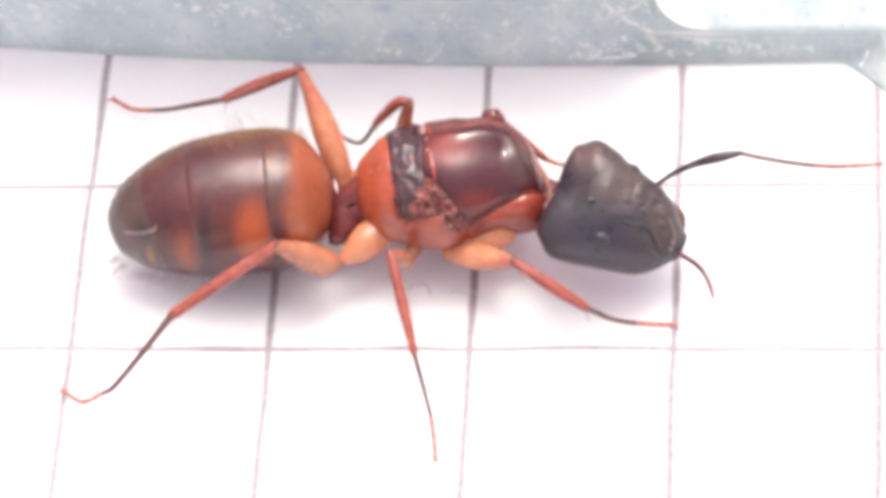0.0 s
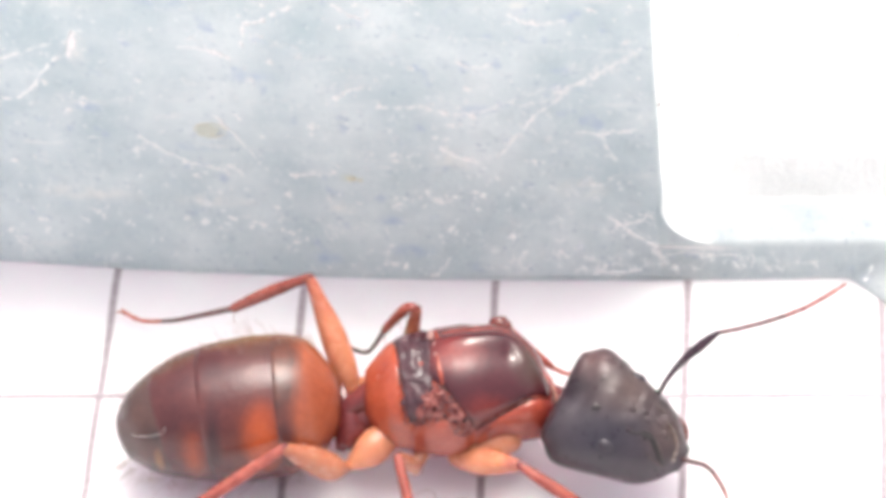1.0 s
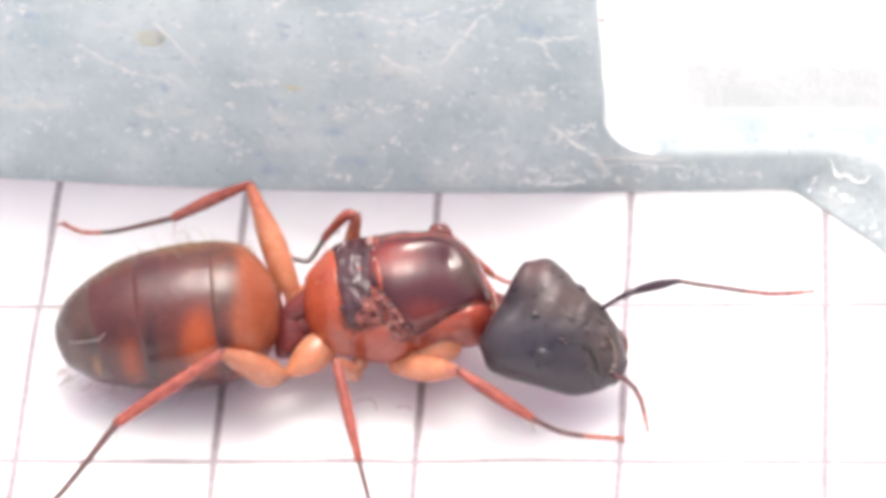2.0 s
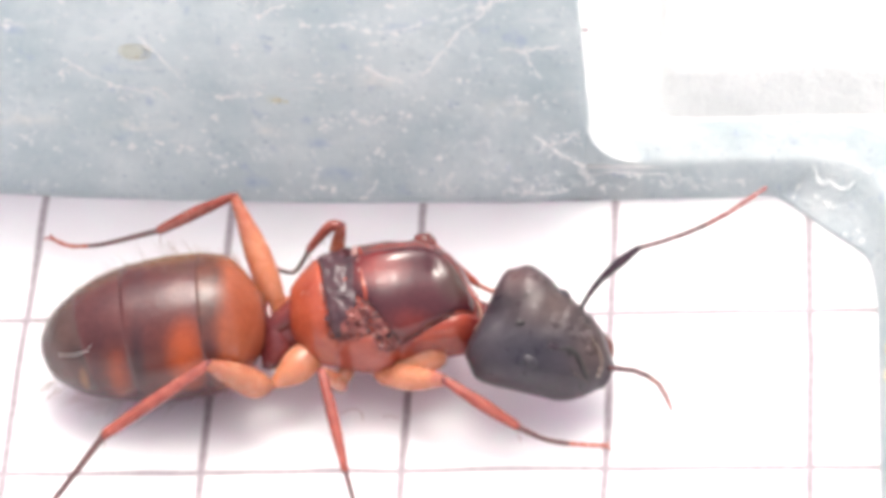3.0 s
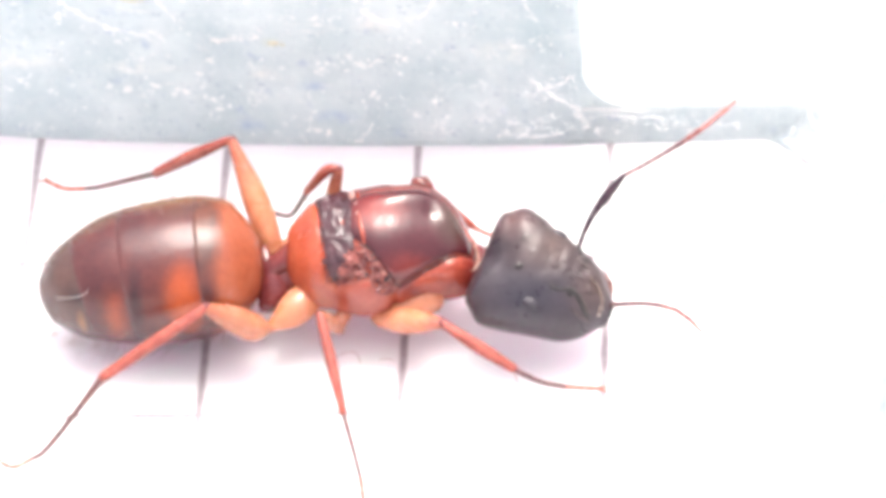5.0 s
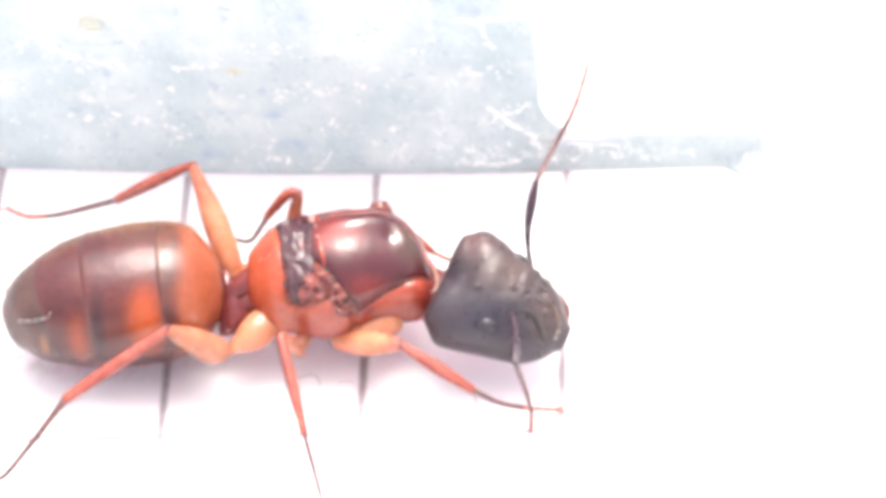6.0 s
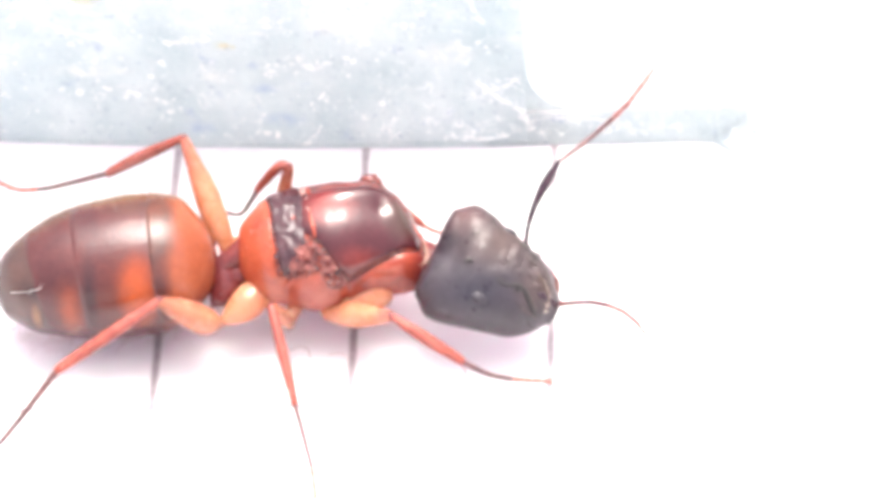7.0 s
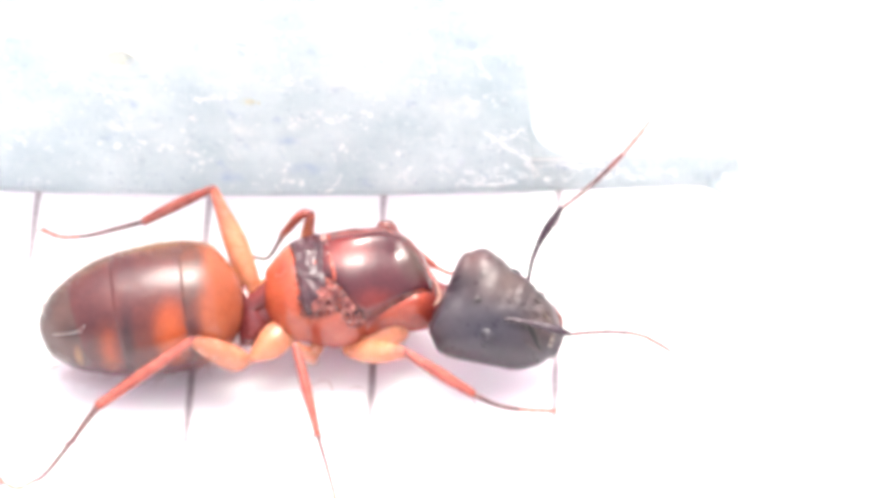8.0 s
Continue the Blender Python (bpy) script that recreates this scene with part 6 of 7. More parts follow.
NEAR_ROWS = [
    [
        (0, 5.437, -1.145, 2.680, 46.7, 50.2, 5.6),
        (0.1, 5.404, -1.154, 2.680, 46.9, 51.6, 2.4),
        (0.2, 5.325, -1.098, 2.680, 43.9, 47.7, -1.4),
        (0.3, 5.267, -1.169, 2.680, 42.7, 47.7, -5.2),
        (0.4, 5.276, -1.350, 2.680, 49.1, 47.6, 7.0),
        (0.6, 5.242, -1.083, 2.680, 39.4, 43.1, -11.8),
        (0.8, 5.273, -1.213, 2.680, 45.9, 42.8, 0.5),
        (1, 5.282, -1.196, 2.680, 47.5, 44.3, 2.0),
        (1.2, 5.245, -1.257, 2.680, 44.5, 40.4, -1.4),
        (1.35, 5.246, -1.299, 2.680, 46.4, 47.8, -3.9),
        (1.5, 5.247, -1.341, 2.680, 48.0, 55.3, -6.5),
        (1.7, 5.127, -1.415, 2.680, 68.8, 62.9, 17.3),
        (1.837, 5.142, -1.397, 2.680, 68.0, 62.2, 16.9),
        (1.975, 5.157, -1.380, 2.680, 65.8, 60.2, 16.2),
        (2.112, 5.173, -1.362, 2.680, 63.1, 57.4, 15.4),
        (2.25, 5.188, -1.344, 2.680, 60.2, 54.1, 14.9),
        (2.387, 5.203, -1.326, 2.680, 57.6, 50.8, 14.7),
        (2.525, 5.219, -1.309, 2.680, 55.5, 47.9, 14.7),
        (2.662, 5.234, -1.291, 2.680, 54.1, 45.9, 14.8),
        (2.8, 5.249, -1.273, 2.680, 53.6, 45.2, 14.8),
        (2.9, 5.244, -1.295, 2.680, 54.0, 44.7, 15.9),
        (3.05, 5.243, -1.316, 2.680, 50.3, 42.0, 9.8),
        (3.2, 5.242, -1.337, 2.680, 47.0, 39.2, 4.1),
        (3.35, 5.243, -1.309, 2.680, 40.0, 31.1, -8.3),
        (3.5, 5.243, -1.281, 2.680, 35.5, 22.1, -18.7),
        (3.65, 5.243, -1.380, 2.680, 40.1, 30.1, -6.3),
        (3.8, 5.243, -1.479, 2.680, 47.2, 36.9, 8.0),
        (4, 5.230, -1.230, 2.680, 49.8, 41.0, 11.3),
        (4.2, 5.279, -1.220, 2.680, 46.5, 39.2, 6.5),
        (4.35, 5.278, -1.190, 2.680, 47.3, 40.1, 6.9),
        (4.5, 5.277, -1.160, 2.680, 48.2, 41.1, 7.4),
        (4.7, 5.198, -1.266, 2.680, 46.5, 35.8, 8.2),
        (4.85, 5.232, -1.202, 2.680, 47.0, 36.8, 8.2),
        (5, 5.266, -1.138, 2.680, 47.4, 37.8, 8.2),
        (5.2, 5.270, -1.198, 2.680, 44.9, 31.8, 6.6),
        (5.338, 5.293, -1.229, 2.680, 40.2, 33.0, 0.7),
        (5.475, 5.316, -1.260, 2.680, 27.2, 34.0, -15.4),
        (5.612, 5.339, -1.291, 2.680, 9.5, 30.4, -37.6),
        (5.75, 5.362, -1.322, 2.680, -6.3, 20.1, -59.0),
        (5.888, 5.385, -1.354, 2.680, -16.8, 5.7, -76.0),
        (6.025, 5.408, -1.385, 2.680, -22.2, -8.7, -88.5),
        (6.162, 5.430, -1.416, 2.680, -24.2, -19.4, -97.0),
        (6.3, 5.453, -1.447, 2.680, -24.5, -23.5, -100.3),
        (6.5, 5.421, -1.511, 2.680, -3.3, 2.9, -87.3),
        (6.7, 5.561, -1.478, 2.680, 16.7, 39.2, -58.0),
        (6.9, 5.451, -1.402, 2.680, 59.2, 50.0, 15.9),
        (7, 5.300, -1.169, 2.680, 47.4, 38.3, 2.4),
        (7.2, 5.318, -1.249, 2.680, 48.7, 38.0, 6.9),
        (7.35, 5.305, -1.197, 2.680, 46.3, 33.4, 4.4),
        (7.5, 5.291, -1.145, 2.680, 44.2, 28.7, 2.2),
        (7.7, 5.328, -1.218, 2.680, 44.7, 28.7, 6.5),
        (7.8, 5.367, -1.306, 2.680, 45.2, 27.7, 6.8),
        (8, 5.349, -1.276, 2.680, 41.2, 17.6, -4.2),
    ],
    [
        (0, 6.584, -1.032, 1.297, 32.5, -35.1, -57.6),
        (0.1, 6.521, -1.107, 1.270, 30.6, -34.3, -60.5),
        (0.2, 6.536, -1.127, 1.349, 25.3, -29.7, -61.9),
        (0.3, 6.474, -1.279, 1.349, 32.3, -32.6, -59.2),
        (0.4, 6.481, -1.201, 1.352, 33.0, -30.4, -57.5),
        (0.6, 6.528, -1.352, 1.450, 34.5, -30.2, -56.7),
        (0.8, 6.593, -1.201, 1.457, 47.7, -35.5, -51.6),
        (1, 6.569, -1.150, 1.422, 51.6, -36.7, -49.0),
        (1.2, 6.614, -1.291, 1.512, 48.0, -32.9, -43.7),
        (1.35, 6.451, -1.382, 1.346, 42.6, -27.7, -45.0),
        (1.5, 6.266, -1.456, 1.201, 37.3, -22.6, -46.8),
        (1.7, 5.909, -1.172, 1.077, 46.6, -32.1, -48.0),
        (1.837, 5.946, -1.152, 1.088, 46.9, -32.2, -47.5),
        (1.975, 6.017, -1.130, 1.118, 47.6, -32.4, -46.3),
        (2.112, 6.109, -1.103, 1.164, 48.5, -32.8, -44.6),
        (2.25, 6.208, -1.072, 1.222, 49.6, -33.2, -42.6),
        (2.387, 6.304, -1.038, 1.285, 50.6, -33.7, -40.6),
        (2.525, 6.385, -1.003, 1.343, 51.6, -34.1, -38.9),
        (2.662, 6.445, -0.971, 1.387, 52.2, -34.4, -37.7),
        (2.8, 6.476, -0.948, 1.404, 52.4, -34.6, -37.2),
        (2.9, 6.475, -0.943, 1.415, 51.4, -33.7, -38.8),
        (3.05, 6.560, -1.089, 1.474, 50.7, -32.2, -34.5),
        (3.2, 6.634, -1.238, 1.543, 50.0, -30.6, -30.3),
        (3.35, 6.768, -1.532, 1.750, 44.5, -21.1, -24.1),
        (3.5, 6.823, -1.815, 2.003, 40.3, -11.1, -19.3),
        (3.65, 6.792, -1.551, 1.778, 42.5, -17.0, -20.9),
        (3.8, 6.669, -1.280, 1.600, 45.0, -22.8, -22.9),
        (4, 6.562, -0.965, 1.499, 47.4, -28.0, -26.4),
        (4.2, 6.666, -1.063, 1.543, 49.4, -32.4, -29.3),
        (4.35, 6.645, -1.024, 1.520, 49.0, -31.4, -29.1),
        (4.5, 6.623, -0.986, 1.497, 48.6, -30.4, -29.0),
        (4.7, 6.643, -1.057, 1.628, 49.5, -30.9, -24.3),
        (4.85, 6.659, -0.996, 1.602, 49.6, -31.2, -25.2),
        (5, 6.675, -0.935, 1.577, 49.7, -31.5, -26.0),
        (5.2, 6.789, -1.021, 1.731, 49.2, -30.8, -22.0),
        (5.338, 6.802, -1.210, 1.700, 50.8, -24.9, -23.1),
        (5.475, 6.754, -1.657, 1.672, 54.5, -9.4, -25.2),
        (5.612, 6.569, -2.239, 1.769, 58.9, 12.7, -26.4),
        (5.75, 6.232, -2.771, 2.061, 64.3, 38.0, -25.5),
        (5.888, 5.819, -3.091, 2.500, 74.5, 63.1, -19.0),
        (6.025, 5.454, -3.164, 2.951, 125.3, 81.6, 29.0),
        (6.162, 5.224, -3.101, 3.277, -151.1, 75.5, 110.5),
        (6.3, 5.160, -3.071, 3.398, -141.5, 70.1, 119.4),
        (6.5, 5.505, -3.307, 2.590, 55.2, 79.4, -19.1),
        (6.7, 6.300, -2.663, 1.544, 28.3, 32.5, -38.3),
        (6.9, 6.563, -1.085, 1.300, 48.0, -26.9, -29.1),
        (7, 6.712, -1.111, 1.564, 52.4, -32.7, -27.3),
        (7.2, 6.725, -1.079, 1.571, 47.3, -25.1, -19.8),
        (7.35, 6.803, -1.082, 1.689, 47.7, -26.1, -20.3),
        (7.5, 6.869, -1.084, 1.816, 48.1, -27.0, -20.8),
        (7.7, 6.897, -1.038, 1.816, 47.6, -27.4, -18.7),
        (7.8, 6.949, -1.116, 1.843, 48.0, -26.5, -18.4),
        (8, 7.060, -1.401, 2.136, 46.9, -23.9, -17.4),
    ],
    [
        (0, 6.853, -1.456, 1.650, 32.1, -38.1, -61.8),
        (0.1, 6.771, -1.548, 1.615, 29.4, -37.9, -65.3),
        (0.2, 6.786, -1.597, 1.652, 23.7, -34.5, -66.9),
        (0.3, 6.739, -1.723, 1.680, 26.0, -36.5, -67.6),
        (0.4, 6.766, -1.647, 1.662, 25.0, -33.9, -67.4),
        (0.6, 6.819, -1.795, 1.759, 33.7, -34.3, -62.3),
        (0.8, 6.903, -1.593, 1.812, 50.7, -39.5, -58.3),
        (1, 6.892, -1.521, 1.789, 55.6, -40.4, -55.6),
        (1.2, 6.986, -1.647, 1.846, 46.2, -34.6, -52.4),
        (1.35, 6.835, -1.766, 1.631, 40.7, -30.0, -52.8),
        (1.5, 6.654, -1.869, 1.437, 35.4, -25.5, -53.5),
        (1.7, 6.256, -1.558, 1.403, 43.2, -32.5, -54.6),
        (1.837, 6.296, -1.535, 1.415, 43.7, -32.6, -54.1),
        (1.975, 6.374, -1.504, 1.447, 44.8, -32.9, -52.8),
        (2.112, 6.476, -1.465, 1.496, 46.4, -33.4, -51.0),
        (2.25, 6.586, -1.420, 1.558, 48.2, -34.0, -48.9),
        (2.387, 6.691, -1.370, 1.625, 50.0, -34.7, -46.8),
        (2.525, 6.780, -1.322, 1.688, 51.6, -35.4, -45.0),
        (2.662, 6.845, -1.280, 1.734, 52.7, -35.9, -43.7),
        (2.8, 6.879, -1.254, 1.752, 53.1, -36.0, -43.2),
        (2.9, 6.873, -1.263, 1.754, 52.3, -35.5, -44.6),
        (3.05, 6.989, -1.383, 1.801, 51.6, -34.0, -40.7),
        (3.2, 7.090, -1.504, 1.856, 51.0, -32.6, -36.9),
        (3.35, 7.290, -1.766, 1.970, 45.5, -25.2, -32.0),
        (3.5, 7.392, -2.014, 2.121, 41.0, -17.5, -28.1),
        (3.65, 7.340, -1.760, 1.957, 43.3, -21.9, -29.6),
        (3.8, 7.190, -1.500, 1.838, 45.8, -26.2, -31.4),
        (4, 7.047, -1.205, 1.787, 50.3, -32.4, -33.3),
        (4.2, 7.117, -1.316, 1.871, 51.0, -34.9, -36.4),
        (4.35, 7.102, -1.280, 1.839, 50.7, -34.1, -35.9),
        (4.5, 7.086, -1.243, 1.807, 50.5, -33.3, -35.4),
        (4.7, 7.123, -1.274, 1.943, 49.3, -31.5, -33.0),
        (4.85, 7.134, -1.219, 1.921, 50.4, -32.7, -32.3),
        (5, 7.144, -1.164, 1.898, 51.4, -33.8, -31.6),
        (5.2, 7.278, -1.218, 2.045, 49.8, -31.8, -28.0),
        (5.338, 7.314, -1.428, 1.959, 51.2, -25.9, -29.0),
        (5.475, 7.301, -1.914, 1.773, 54.1, -10.1, -30.7),
        (5.612, 7.105, -2.504, 1.635, 57.4, 12.3, -31.8),
        (5.75, 6.668, -2.980, 1.683, 61.5, 38.0, -31.3),
        (5.888, 6.082, -3.181, 1.953, 69.2, 63.6, -26.5),
        (6.025, 5.532, -3.120, 2.344, 117.9, 83.5, 19.8),
        (6.162, 5.170, -2.957, 2.684, -144.5, 76.2, 115.8),
        (6.3, 5.057, -2.889, 2.821, -137.0, 70.5, 122.7),
        (6.5, 5.612, -3.344, 1.988, 32.6, 77.8, -44.2),
        (6.7, 6.706, -2.984, 1.214, 36.9, 47.6, -25.0),
        (6.9, 7.041, -1.351, 1.578, 49.2, -29.0, -32.7),
        (7, 7.170, -1.348, 1.896, 53.2, -33.6, -31.7),
        (7.2, 7.248, -1.267, 1.831, 48.3, -27.1, -24.4),
        (7.35, 7.320, -1.273, 1.958, 48.8, -28.1, -24.3),
        (7.5, 7.380, -1.279, 2.095, 49.4, -29.1, -24.3),
        (7.7, 7.413, -1.213, 2.098, 49.3, -30.1, -22.7),
        (7.8, 7.470, -1.289, 2.117, 49.6, -29.2, -22.5),
        (8, 7.595, -1.569, 2.384, 47.3, -24.7, -20.7),
    ],
    [
        (0, 7.081, -1.882, 2.028, 21.0, -35.4, -67.6),
        (0.1, 6.973, -1.988, 1.992, 17.2, -35.5, -71.1),
        (0.2, 6.985, -2.062, 2.000, 17.4, -33.3, -70.1),
        (0.3, 6.927, -2.179, 2.044, 11.8, -34.1, -73.9),
        (0.4, 6.961, -2.117, 2.004, 10.2, -31.3, -74.8),
        (0.6, 7.055, -2.243, 2.104, 15.4, -30.4, -71.9),
        (0.8, 7.152, -1.996, 2.202, 31.8, -34.5, -65.9),
        (1, 7.156, -1.906, 2.186, 33.9, -34.0, -64.7),
        (1.2, 7.294, -2.047, 2.194, 33.4, -29.6, -59.8),
        (1.35, 7.157, -2.189, 1.938, 27.9, -25.0, -61.4),
        (1.5, 6.983, -2.314, 1.701, 22.4, -20.5, -63.5),
        (1.7, 6.556, -1.979, 1.732, 21.0, -25.2, -67.8),
        (1.837, 6.599, -1.954, 1.745, 21.8, -25.3, -67.1),
        (1.975, 6.686, -1.914, 1.780, 24.1, -25.5, -65.2),
        (2.112, 6.798, -1.863, 1.834, 27.3, -25.9, -62.6),
        (2.25, 6.920, -1.802, 1.902, 30.9, -26.6, -59.6),
        (2.387, 7.036, -1.737, 1.975, 34.5, -27.4, -56.6),
        (2.525, 7.134, -1.675, 2.043, 37.6, -28.3, -54.0),
        (2.662, 7.204, -1.624, 2.093, 39.8, -29.0, -52.3),
        (2.8, 7.240, -1.593, 2.113, 40.7, -29.2, -51.6),
        (2.9, 7.229, -1.614, 2.110, 41.0, -29.4, -52.1),
        (3.05, 7.374, -1.714, 2.144, 41.8, -28.0, -48.1),
        (3.2, 7.504, -1.814, 2.186, 42.7, -26.5, -44.1),
        (3.35, 7.761, -2.060, 2.232, 39.7, -20.3, -38.7),
        (3.5, 7.908, -2.289, 2.305, 37.5, -13.9, -33.9),
        (3.65, 7.834, -2.042, 2.186, 39.4, -18.1, -35.2),
        (3.8, 7.660, -1.787, 2.109, 41.5, -22.2, -36.7),
        (4, 7.480, -1.489, 2.115, 44.5, -27.5, -39.0),
        (4.2, 7.522, -1.615, 2.222, 43.5, -29.4, -42.9),
        (4.35, 7.513, -1.577, 2.183, 44.2, -29.1, -41.8),
        (4.5, 7.504, -1.540, 2.144, 44.8, -28.8, -40.7),
        (4.7, 7.561, -1.558, 2.264, 42.7, -25.8, -39.8),
        (4.85, 7.570, -1.495, 2.252, 44.7, -27.7, -38.1),
        (5, 7.578, -1.431, 2.240, 46.8, -29.5, -36.6),
        (5.2, 7.738, -1.463, 2.369, 46.3, -28.0, -32.7),
        (5.338, 7.797, -1.695, 2.227, 47.6, -22.2, -33.7),
        (5.475, 7.820, -2.222, 1.880, 50.2, -6.7, -35.7),
        (5.612, 7.614, -2.820, 1.504, 53.2, 15.3, -37.3),
        (5.75, 7.081, -3.231, 1.305, 56.5, 40.6, -37.7),
        (5.888, 6.326, -3.304, 1.404, 62.2, 65.9, -35.2),
        (6.025, 5.598, -3.097, 1.735, 117.3, 86.3, 17.5),
        (6.162, 5.106, -2.825, 2.088, -136.6, 75.7, 121.8),
        (6.3, 4.946, -2.717, 2.243, -132.4, 69.9, 125.4),
        (6.5, 5.705, -3.434, 1.388, 26.5, 78.0, -51.7),
        (6.7, 7.081, -3.159, 0.762, 35.4, 47.7, -27.7),
        (6.9, 7.492, -1.641, 1.876, 45.0, -24.9, -37.8),
        (7, 7.604, -1.616, 2.236, 46.0, -26.7, -39.3),
        (7.2, 7.745, -1.492, 2.110, 46.1, -24.1, -28.2),
        (7.35, 7.813, -1.496, 2.247, 46.7, -25.3, -28.0),
        (7.5, 7.868, -1.499, 2.393, 47.4, -26.4, -27.8),
        (7.7, 7.902, -1.418, 2.406, 46.6, -26.3, -27.5),
        (7.8, 7.965, -1.494, 2.416, 47.5, -26.1, -26.4),
        (8, 8.116, -1.765, 2.641, 45.3, -21.6, -24.8),
    ],
    [
        (0, 7.272, -2.344, 2.383, 113.9, 71.6, 59.7),
        (0.1, 7.135, -2.461, 2.348, 124.4, 72.0, 66.2),
        (0.2, 7.160, -2.544, 2.337, 118.0, 72.6, 60.0),
        (0.3, 7.068, -2.667, 2.388, 131.3, 73.0, 69.4),
        (0.4, 7.099, -2.623, 2.322, 140.0, 75.8, 71.9),
        (0.6, 7.219, -2.746, 2.415, 137.8, 76.2, 69.4),
        (0.8, 7.358, -2.458, 2.549, 115.4, 68.3, 60.6),
        (1, 7.373, -2.366, 2.529, 114.1, 68.3, 59.0),
        (1.2, 7.562, -2.508, 2.497, 96.7, 67.5, 44.7),
        (1.35, 7.423, -2.677, 2.197, 97.4, 70.9, 40.2),
        (1.5, 7.239, -2.828, 1.915, 97.2, 74.3, 34.9),
        (1.7, 6.766, -2.493, 1.993, 125.9, 74.3, 60.3),
        (1.837, 6.815, -2.465, 2.007, 123.4, 73.9, 58.7),
        (1.975, 6.918, -2.417, 2.044, 117.2, 72.9, 54.7),
        (2.112, 7.053, -2.353, 2.102, 109.6, 71.2, 50.2),
        (2.25, 7.198, -2.275, 2.176, 102.0, 69.1, 46.3),
        (2.387, 7.336, -2.192, 2.257, 95.5, 66.9, 43.5),
        (2.525, 7.451, -2.112, 2.333, 90.5, 64.8, 41.7),
        (2.662, 7.533, -2.048, 2.390, 87.2, 63.3, 40.8),
        (2.8, 7.572, -2.013, 2.412, 86.1, 62.8, 40.5),
        (2.9, 7.556, -2.036, 2.411, 86.0, 62.1, 40.9),
        (3.05, 7.736, -2.118, 2.432, 78.8, 59.8, 35.6),
        (3.2, 7.898, -2.195, 2.460, 72.5, 57.3, 31.1),
        (3.35, 8.210, -2.420, 2.444, 62.2, 53.8, 20.0),
        (3.5, 8.402, -2.621, 2.452, 54.0, 49.3, 10.9),
        (3.65, 8.311, -2.378, 2.376, 57.2, 49.9, 16.8),
        (3.8, 8.115, -2.126, 2.341, 60.6, 50.4, 22.8),
        (4, 7.902, -1.832, 2.399, 64.4, 51.5, 29.0),
        (4.2, 7.914, -1.979, 2.523, 67.4, 53.8, 32.5),
        (4.35, 7.913, -1.935, 2.481, 65.9, 51.8, 32.7),
        (4.5, 7.912, -1.890, 2.439, 64.3, 49.8, 32.9),
        (4.7, 7.986, -1.911, 2.531, 62.9, 49.7, 29.6),
        (4.85, 7.998, -1.830, 2.536, 62.1, 48.3, 30.9),
        (5, 8.007, -1.749, 2.542, 61.2, 46.8, 32.2),
        (5.2, 8.193, -1.756, 2.657, 59.3, 46.9, 26.8),
        (5.338, 8.269, -2.011, 2.458, 62.0, 49.2, 26.0),
        (5.475, 8.315, -2.577, 1.952, 69.5, 55.3, 24.8),
        (5.612, 8.085, -3.178, 1.342, 82.3, 64.1, 25.9),
        (5.75, 7.449, -3.516, 0.906, 105.5, 73.5, 35.9),
        (5.888, 6.531, -3.448, 0.845, 154.5, 79.1, 72.1),
        (6.025, 5.636, -3.085, 1.123, -154.4, 76.3, 112.1),
        (6.162, 5.026, -2.696, 1.494, -133.2, 71.3, 125.3),
        (6.3, 4.824, -2.545, 1.667, -127.5, 69.1, 128.1),
        (6.5, 5.784, -3.534, 0.788, -0.5, 3.1, -84.1),
        (6.7, 7.446, -3.350, 0.308, 19.6, 19.4, -55.0),
        (6.9, 7.932, -1.981, 2.134, 61.4, 46.6, 27.0),
        (7, 8.028, -1.963, 2.512, 63.8, 48.1, 29.2),
        (7.2, 8.238, -1.757, 2.361, 54.5, 38.8, 24.7),
        (7.35, 8.302, -1.757, 2.509, 54.7, 39.1, 25.5),
        (7.5, 8.354, -1.755, 2.666, 55.0, 39.3, 26.2),
        (7.7, 8.390, -1.672, 2.677, 54.1, 39.4, 25.5),
        (7.8, 8.458, -1.739, 2.686, 54.2, 38.0, 26.2),
        (8, 8.633, -2.005, 2.867, 53.2, 38.6, 20.4),
    ],
    [
        (0, 7.370, -2.176, 1.801, 126.2, 75.0, 64.4),
        (0.1, 7.212, -2.287, 1.765, 136.3, 74.7, 71.4),
        (0.2, 7.251, -2.385, 1.752, 140.0, 77.5, 71.3),
        (0.3, 7.131, -2.499, 1.801, 147.9, 76.2, 78.3),
        (0.4, 7.146, -2.480, 1.727, 153.3, 78.5, 79.7),
        (0.6, 7.270, -2.610, 1.819, 143.5, 78.6, 71.7),
        (0.8, 7.469, -2.260, 1.979, 124.0, 72.1, 62.4),
        (1, 7.490, -2.172, 1.959, 117.5, 71.1, 57.9),
        (1.2, 7.729, -2.343, 1.930, 112.4, 76.8, 46.4),
        (1.35, 7.576, -2.547, 1.617, 110.8, 79.7, 41.2),
        (1.5, 7.375, -2.733, 1.325, 106.5, 82.7, 33.4),
        (1.7, 6.849, -2.349, 1.403, 149.2, 79.0, 74.6),
        (1.837, 6.904, -2.320, 1.417, 146.6, 79.0, 72.5),
        (1.975, 7.022, -2.270, 1.458, 139.6, 78.8, 67.0),
        (2.112, 7.179, -2.201, 1.522, 130.3, 78.3, 59.6),
        (2.25, 7.349, -2.117, 1.603, 120.6, 77.5, 52.2),
        (2.387, 7.511, -2.026, 1.693, 112.1, 76.5, 45.9),
        (2.525, 7.646, -1.939, 1.778, 105.6, 75.4, 41.4),
        (2.662, 7.741, -1.868, 1.842, 101.4, 74.6, 38.7),
        (2.8, 7.786, -1.830, 1.867, 100.0, 74.3, 37.7),
